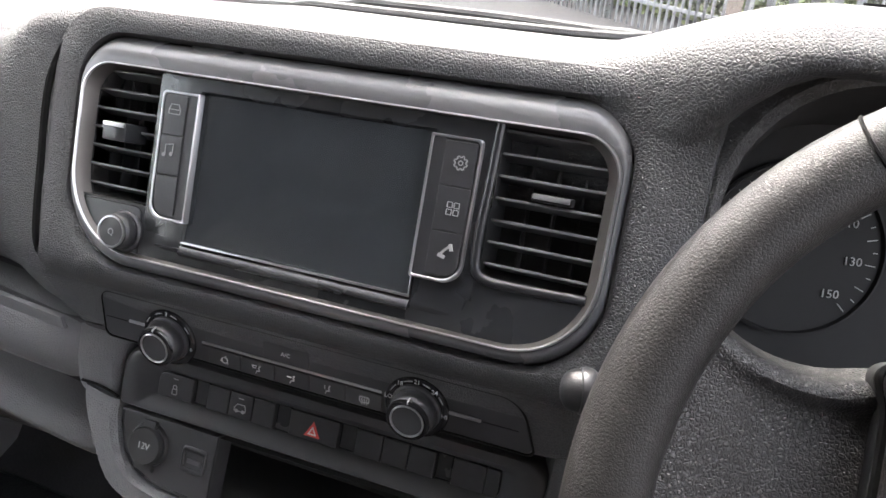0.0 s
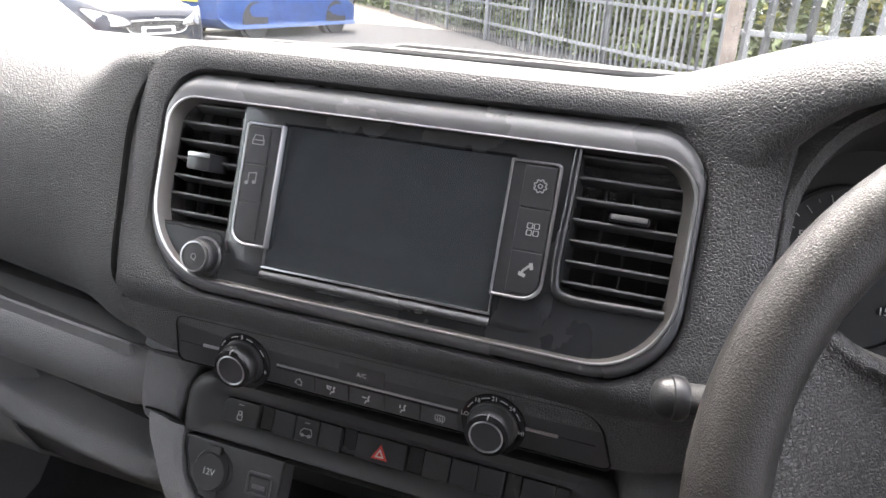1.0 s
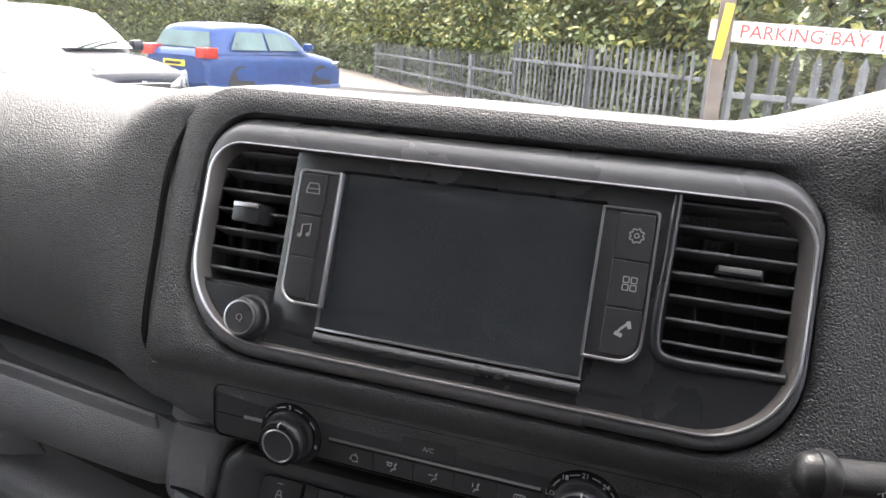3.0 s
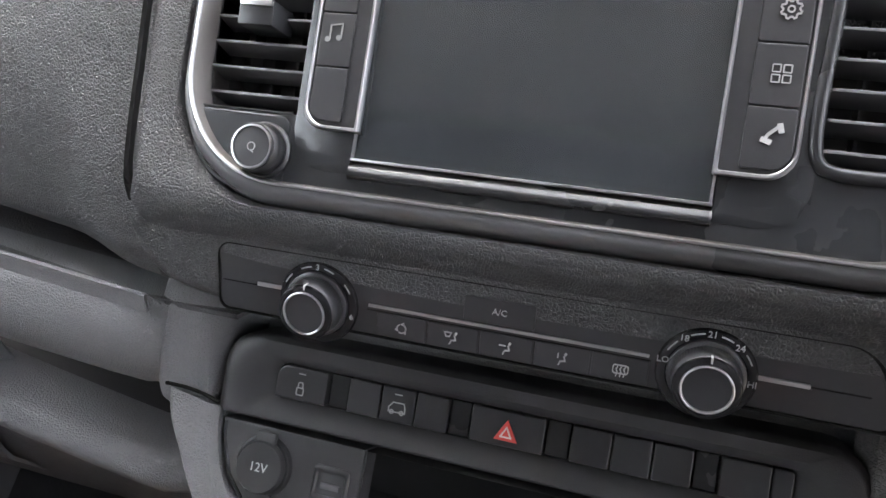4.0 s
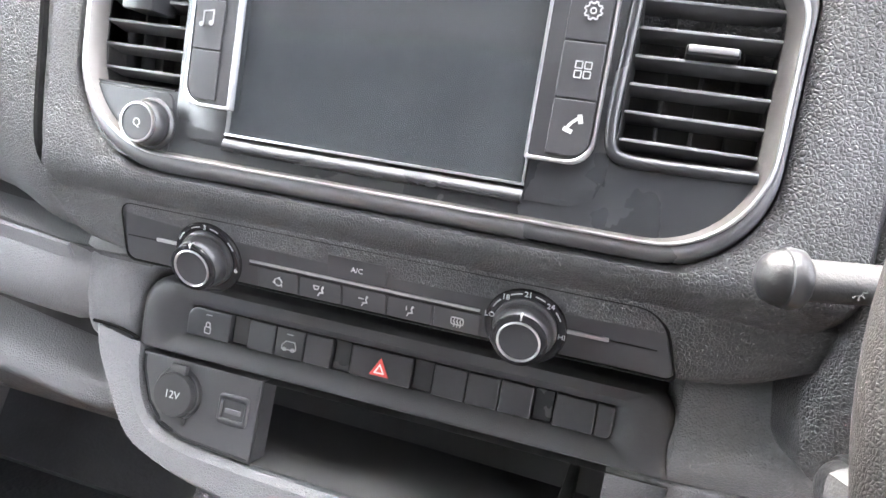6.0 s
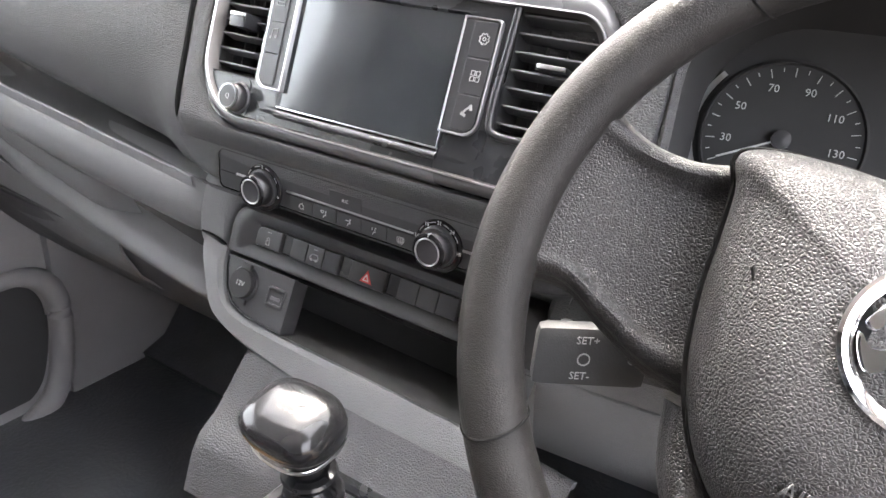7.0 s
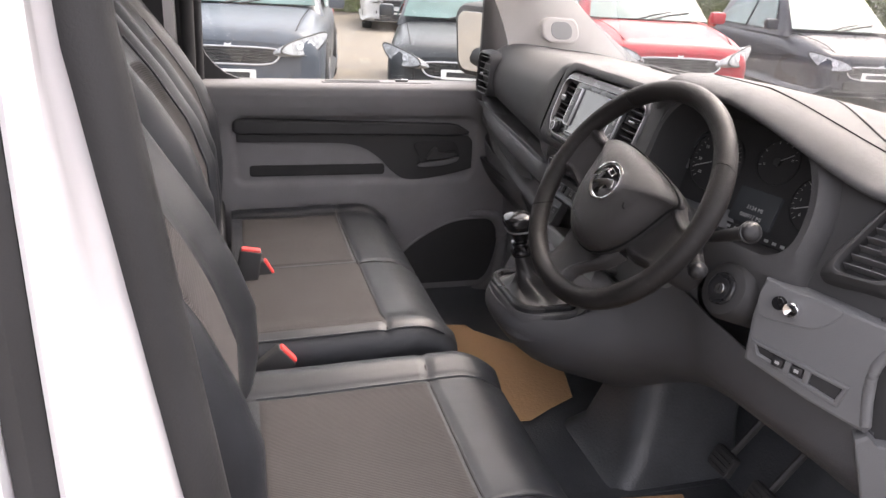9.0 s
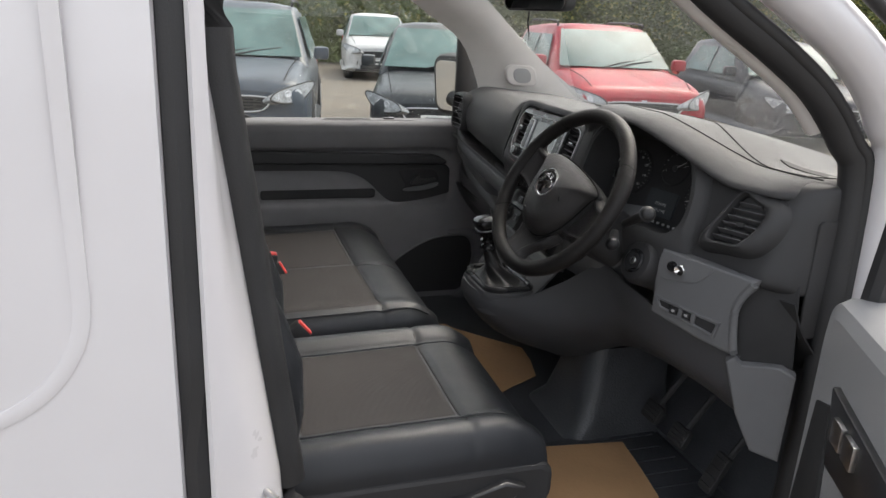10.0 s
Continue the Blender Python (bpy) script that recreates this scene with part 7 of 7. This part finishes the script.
    part("lower_grille", plate(rrect(-Wd * 0.56, Wd * 0.56, 0.27, 0.39, 0.04), -0.05, 0.010, N, 0.006), MATT, root)
    part("bumper_lip", box(-Wd * 0.7, Wd * 0.7, 0.235, 0.262, -0.10, 0.020, 0.01, N), MATT, root)
    if suv:
        for s in (-1, 1):
            part("roof_rail", tube([(x, s * Wd * 0.69, z) for x, z in spline([(b - 0.1, H - 0.02), (b - 0.2, H + 0.045), (c + 0.2, H + 0.05), (c, H)], 14)], 0.016, 8), MATT, root)
    np_ = part("number_plate", plate(rrect(-0.26, 0.26, 0.405, 0.51, 0.01), 0.0, 0.022, N, 0.004), PLATE, root)
    part("plate_bar", box(-0.20, 0.20, 0.432, 0.485, 0.02, 0.0245, 0.0, N), MATT, np_)
    part("bonnet_badge", lathe([(0.035, 0), (0.035, 0.012), (0.028, 0.013), (0, 0.009)], axes((f - 0.012, 0, bonnet - 0.245), (0, 1, 0), (-0.3, 0, 0.95), (0.95, 0, 0.3)), 18), CHROME, root)
    root.matrix_basis = pose(loc[0], loc[1], GROUND, 0, 0, heading)
    return root


car("parked_car", (-8.3, -0.45, 0), -9, paint("grey_blue_paint", (0.062, 0.074, 0.092)), "wet grey-blue small SUV parked nose-on", 4.3, 1.84, 1.66, True)
car("parked_car", (-8.25, 2.2, 0), -15, paint("charcoal_paint", (0.034, 0.038, 0.042)), "wet charcoal hatchback with bright headlamps", 4.0, 1.74, 1.5)
car("parked_car", (-8.2, 4.55, 0), -10, paint("red_paint", (0.33, 0.018, 0.03)), "wet red SUV with a dark grille", 4.3, 1.82, 1.60, True)
car("parked_car", (-8.66, 8.1, 0), -12, paint("navy_paint", (0.016, 0.019, 0.030)), "wet dark navy hatchback", 4.0, 1.74, 1.5)
car("parked_car", (-18.9, 3.5, 0), -8, paint("white_paint", (0.45, 0.45, 0.45)), "white SUV parked farther back", 4.1, 1.78, 1.62, True)
car("parked_car", (-8.5, 13.0, 0), 80, paint("bright_blue_paint", (0.016, 0.055, 0.19)), "bright blue hatchback seen from behind", 4.0, 1.74, 1.40)

# ---- fence, hedge, sign ----
def pale_mesh(h):
    bm = shape(I4, [(-0.034, 0, 0), (0.0, 0.012, 0), (0.034, 0, 0), (-0.034, 0, h - 0.10), (0, 0.012, h - 0.06), (0.034, 0, h - 0.10), (0, 0.006, h)],
               [(0, 1, 4, 3), (1, 2, 5, 4), (3, 4, 6), (4, 5, 6)])
    bmesh.ops.solidify(bm, geom=bm.faces[:], thickness=0.003)
    return finish(bm, "pale", STEEL, 0)


def fence(a, b, h, label):
    a, b = Vector((*a, GROUND)), Vector((*b, GROUND))
    d = b - a
    n = int(d.length / 0.155)
    ang = math.degrees(math.atan2(d.y, d.x))
    fe = thing("palisade_fence", a, label, "fence", "yard fences")
    me = pale_mesh(h)
    for k in range(n):
        o = new("pale", me)
        o.parent = fe
        o.matrix_basis = pose(*(d * (k / n)), random.uniform(-0.6, 0.6), random.uniform(-0.6, 0.6), ang + 180)
    M = axes(a, d.normalized(), Vector((0, 0, 1)).cross(d.normalized()), (0, 0, 1))
    for z in (0.35, h - 0.40):
        part("rail", box(0, d.length, -0.005, 0.03, z, z + 0.05, 0.004, M), STEEL, fe)
    for k in range(0, n, 17):
        part("post", box(k * 0.155 - 0.03, k * 0.155 + 0.03, 0.0, 0.08, 0, h - 0.1, 0.004, M), STEEL, fe)


fence((0.25, 6.3), (3.4, 5.9), 1.44, "grey galvanised palisade fence behind the parking sign")
fence((-9.5, 21.5), (-3.2, 13.7), 1.15, "low grey galvanised palisade fence along the lane")
fence((-3.2, 13.7), (0.2, 9.6), 1.43, "grey galvanised palisade fence along the lane")


def hedge(name, a, b, h, depth, n, label, seed):
    rnd = random.Random(seed)
    a, b = Vector((*a, GROUND)), Vector((*b, GROUND))
    d = b - a
    t = d.normalized()
    s = Vector((-t.y, t.x, 0))
    root = thing(name, a, label, "hedge", kind="stuff")
    for nm, mat, cnt, lo in (("leaves", LEAF, n, 0.0), ("young_leaves", LEAF_YELLOW, n // 3, 0.35)):
        V, Fc = [], []
        for _ in range(cnt):
            u, v = rnd.random(), lo + (1 - lo) * rnd.random() ** 0.8
            wob = 0.35 * noise.noise(Vector((u * d.length * 0.5, v * 3, seed)))
            top = h * (1 + 0.10 * noise.noise(Vector((u * d.length * 0.35, 7, seed))))
            p = a + d * u + s * (wob + rnd.uniform(-0.25, 0.25) + (0.0 if v < 0.95 else rnd.uniform(0, depth))) + Vector((0, 0, top * v))
            r = rnd.uniform(0.05, 0.11)
            q = Euler((rnd.uniform(-1, 1), rnd.uniform(-1, 1), rnd.uniform(0, 6.3))).to_matrix()
            k = len(V)
            V += [tuple(p + q @ Vector(c)) for c in ((-r, 0, 0), (0, -r * 0.55, 0.01), (r, 0, 0), (0, r * 0.55, 0.01))]
            Fc.append((k, k + 1, k + 2, k + 3))
        me = bpy.data.meshes.new(nm)
        me.from_pydata([tuple(Vector(c) - a) for c in V], [], Fc)
        me.materials.append(mat)
        o = new(nm, me)
        o.parent = root
    core = box(0, d.length, 0.3, depth, 0, h * 0.92, 0.1, axes(a, t, s, (0, 0, 1)))
    part("core", core, LEAF, root)


hedge("hedge", (-22, 36.0), (1.2, 10.4), 2.6, 1.5, 36000, "tall green hedge behind the palisade fence", 3)
hedge("hedge", (1.0, 7.4), (6.5, 6.8), 2.7, 1.2, 9000, "tall green hedge behind the parking sign", 4)
hedge("hedge", (-24.0, -14.0), (-21.5, 40.0), 3.4, 1.5, 30000, "green hedge behind the far row of cars", 5)

sg = thing("parking_sign", (0.3, 6.1, GROUND), "white board with red lettering on a weathered post", "sign")
SG = axes((1.10, 6.15, 1.13), (1, -0.12, -0.03), (0.03, 0, 1), (0, -1, 0))
part("board", box(-0.92, 1.6, -0.082, 0.082, -0.01, 0.012, 0.003, SG), SIGN_WHITE, sg)
words("letters", "PARKING BAY 1", 0.148, at(SG, -0.16, 0.0, 0.0125), RED_MARK, sg)
part("post", box(0.24, 0.36, 6.18, 6.28, GROUND, 1.45, 0.01), WOOD_POST, sg)
part("yellow_tape", box(0.255, 0.325, 6.10, 6.14, 0.93, 1.36, 0.004, Matrix.Translation((0.29, 6.1, 1.1)) @ Matrix.Rotation(radians(6), 4, "Y") @ Matrix.Translation((-0.29, -6.1, -1.1))), YELLOW, sg)


# ---- rain on the glass ----
DROP = glass("rain_water", (1.0, 1.0, 1.0))


def drops(parent, place, n, seed, small, large, label):
    """Tiny flattened beads of water on a pane; place(u, v) gives a spot and its two directions along the glass and outwards."""
    rnd = random.Random(seed)
    V, Fc = [], []
    for _ in range(n):
        o, ex, ey, ez = place(rnd.random(), rnd.random())
        r = small + (large - small) * rnd.random() ** 4
        sx, sy = r * rnd.uniform(0.8, 1.2), r * rnd.uniform(0.9, 1.6)
        k = len(V)
        ringv = [(math.cos(2 * math.pi * j / 6), math.sin(2 * math.pi * j / 6)) for j in range(6)]
        V += [tuple(o + ex * (sx * c) + ey * (sy * s_)) for c, s_ in ringv] + [tuple(o + ex * (sx * 0.6 * c) + ey * (sy * 0.6 * s_) + ez * (0.4 * r)) for c, s_ in ringv] + [tuple(o + ez * (0.5 * r))]
        for j in range(6):
            i = (j + 1) % 6
            Fc += [(k + j, k + i, k + 6 + i, k + 6 + j), (k + 6 + j, k + 6 + i, k + 12)]
        Fc.append(tuple(k + j for j in range(5, -1, -1)))
    base = BASE[parent.name]
    me = bpy.data.meshes.new("raindrops")
    me.from_pydata([tuple(Vector(c) - base) for c in V], [], Fc)
    me.materials.append(DROP)
    ob = new("raindrops", me)
    ob.parent = parent
    ob.visible_shadow = False
    tagged(ob, label, kind="stuff")


drops(door, lambda u, v: (Vector((-0.8935, -0.82 + 0.86 * u, 0.76 + 0.64 * v ** 1.3)), Vector((0, 1, 0)), Vector((0, 0, 1)), Vector((-1, 0, 0))), 4200, 11, 0.0004, 0.0012, "fine raindrops on the glass")


def on_screen(u, v):
    x = -0.72 + 1.44 * u
    y0, z0, y1, z1 = 0.60, 0.87, 0.32, 1.10
    t = v * 1.6
    y, z = y0 + (y1 - y0) * t - 0.10 * (x / 0.8) ** 2, z0 + (z1 - z0) * t
    if t > 1:
        y, z = 0.32 - 0.29 * (t - 1) - 0.10 * (x / 0.8) ** 2, 1.10 + 0.23 * (t - 1)
    n = Vector((0, 0.63, 0.77))
    return Vector((x, y, z)) + n * 0.005, Vector((1, 0, 0)), Vector((0, -0.77, 0.63)), n


drops(wind, on_screen, 3000, 12, 0.0004, 0.0012, "fine raindrops on the windscreen")
drops(wind, lambda u, v: on_screen(0.5 + (0.205 + 0.24 * u) / 1.44, 0.10 + 0.62 * v), 3600, 13, 0.0004, 0.0014, "dense raindrops on the unwiped glass")
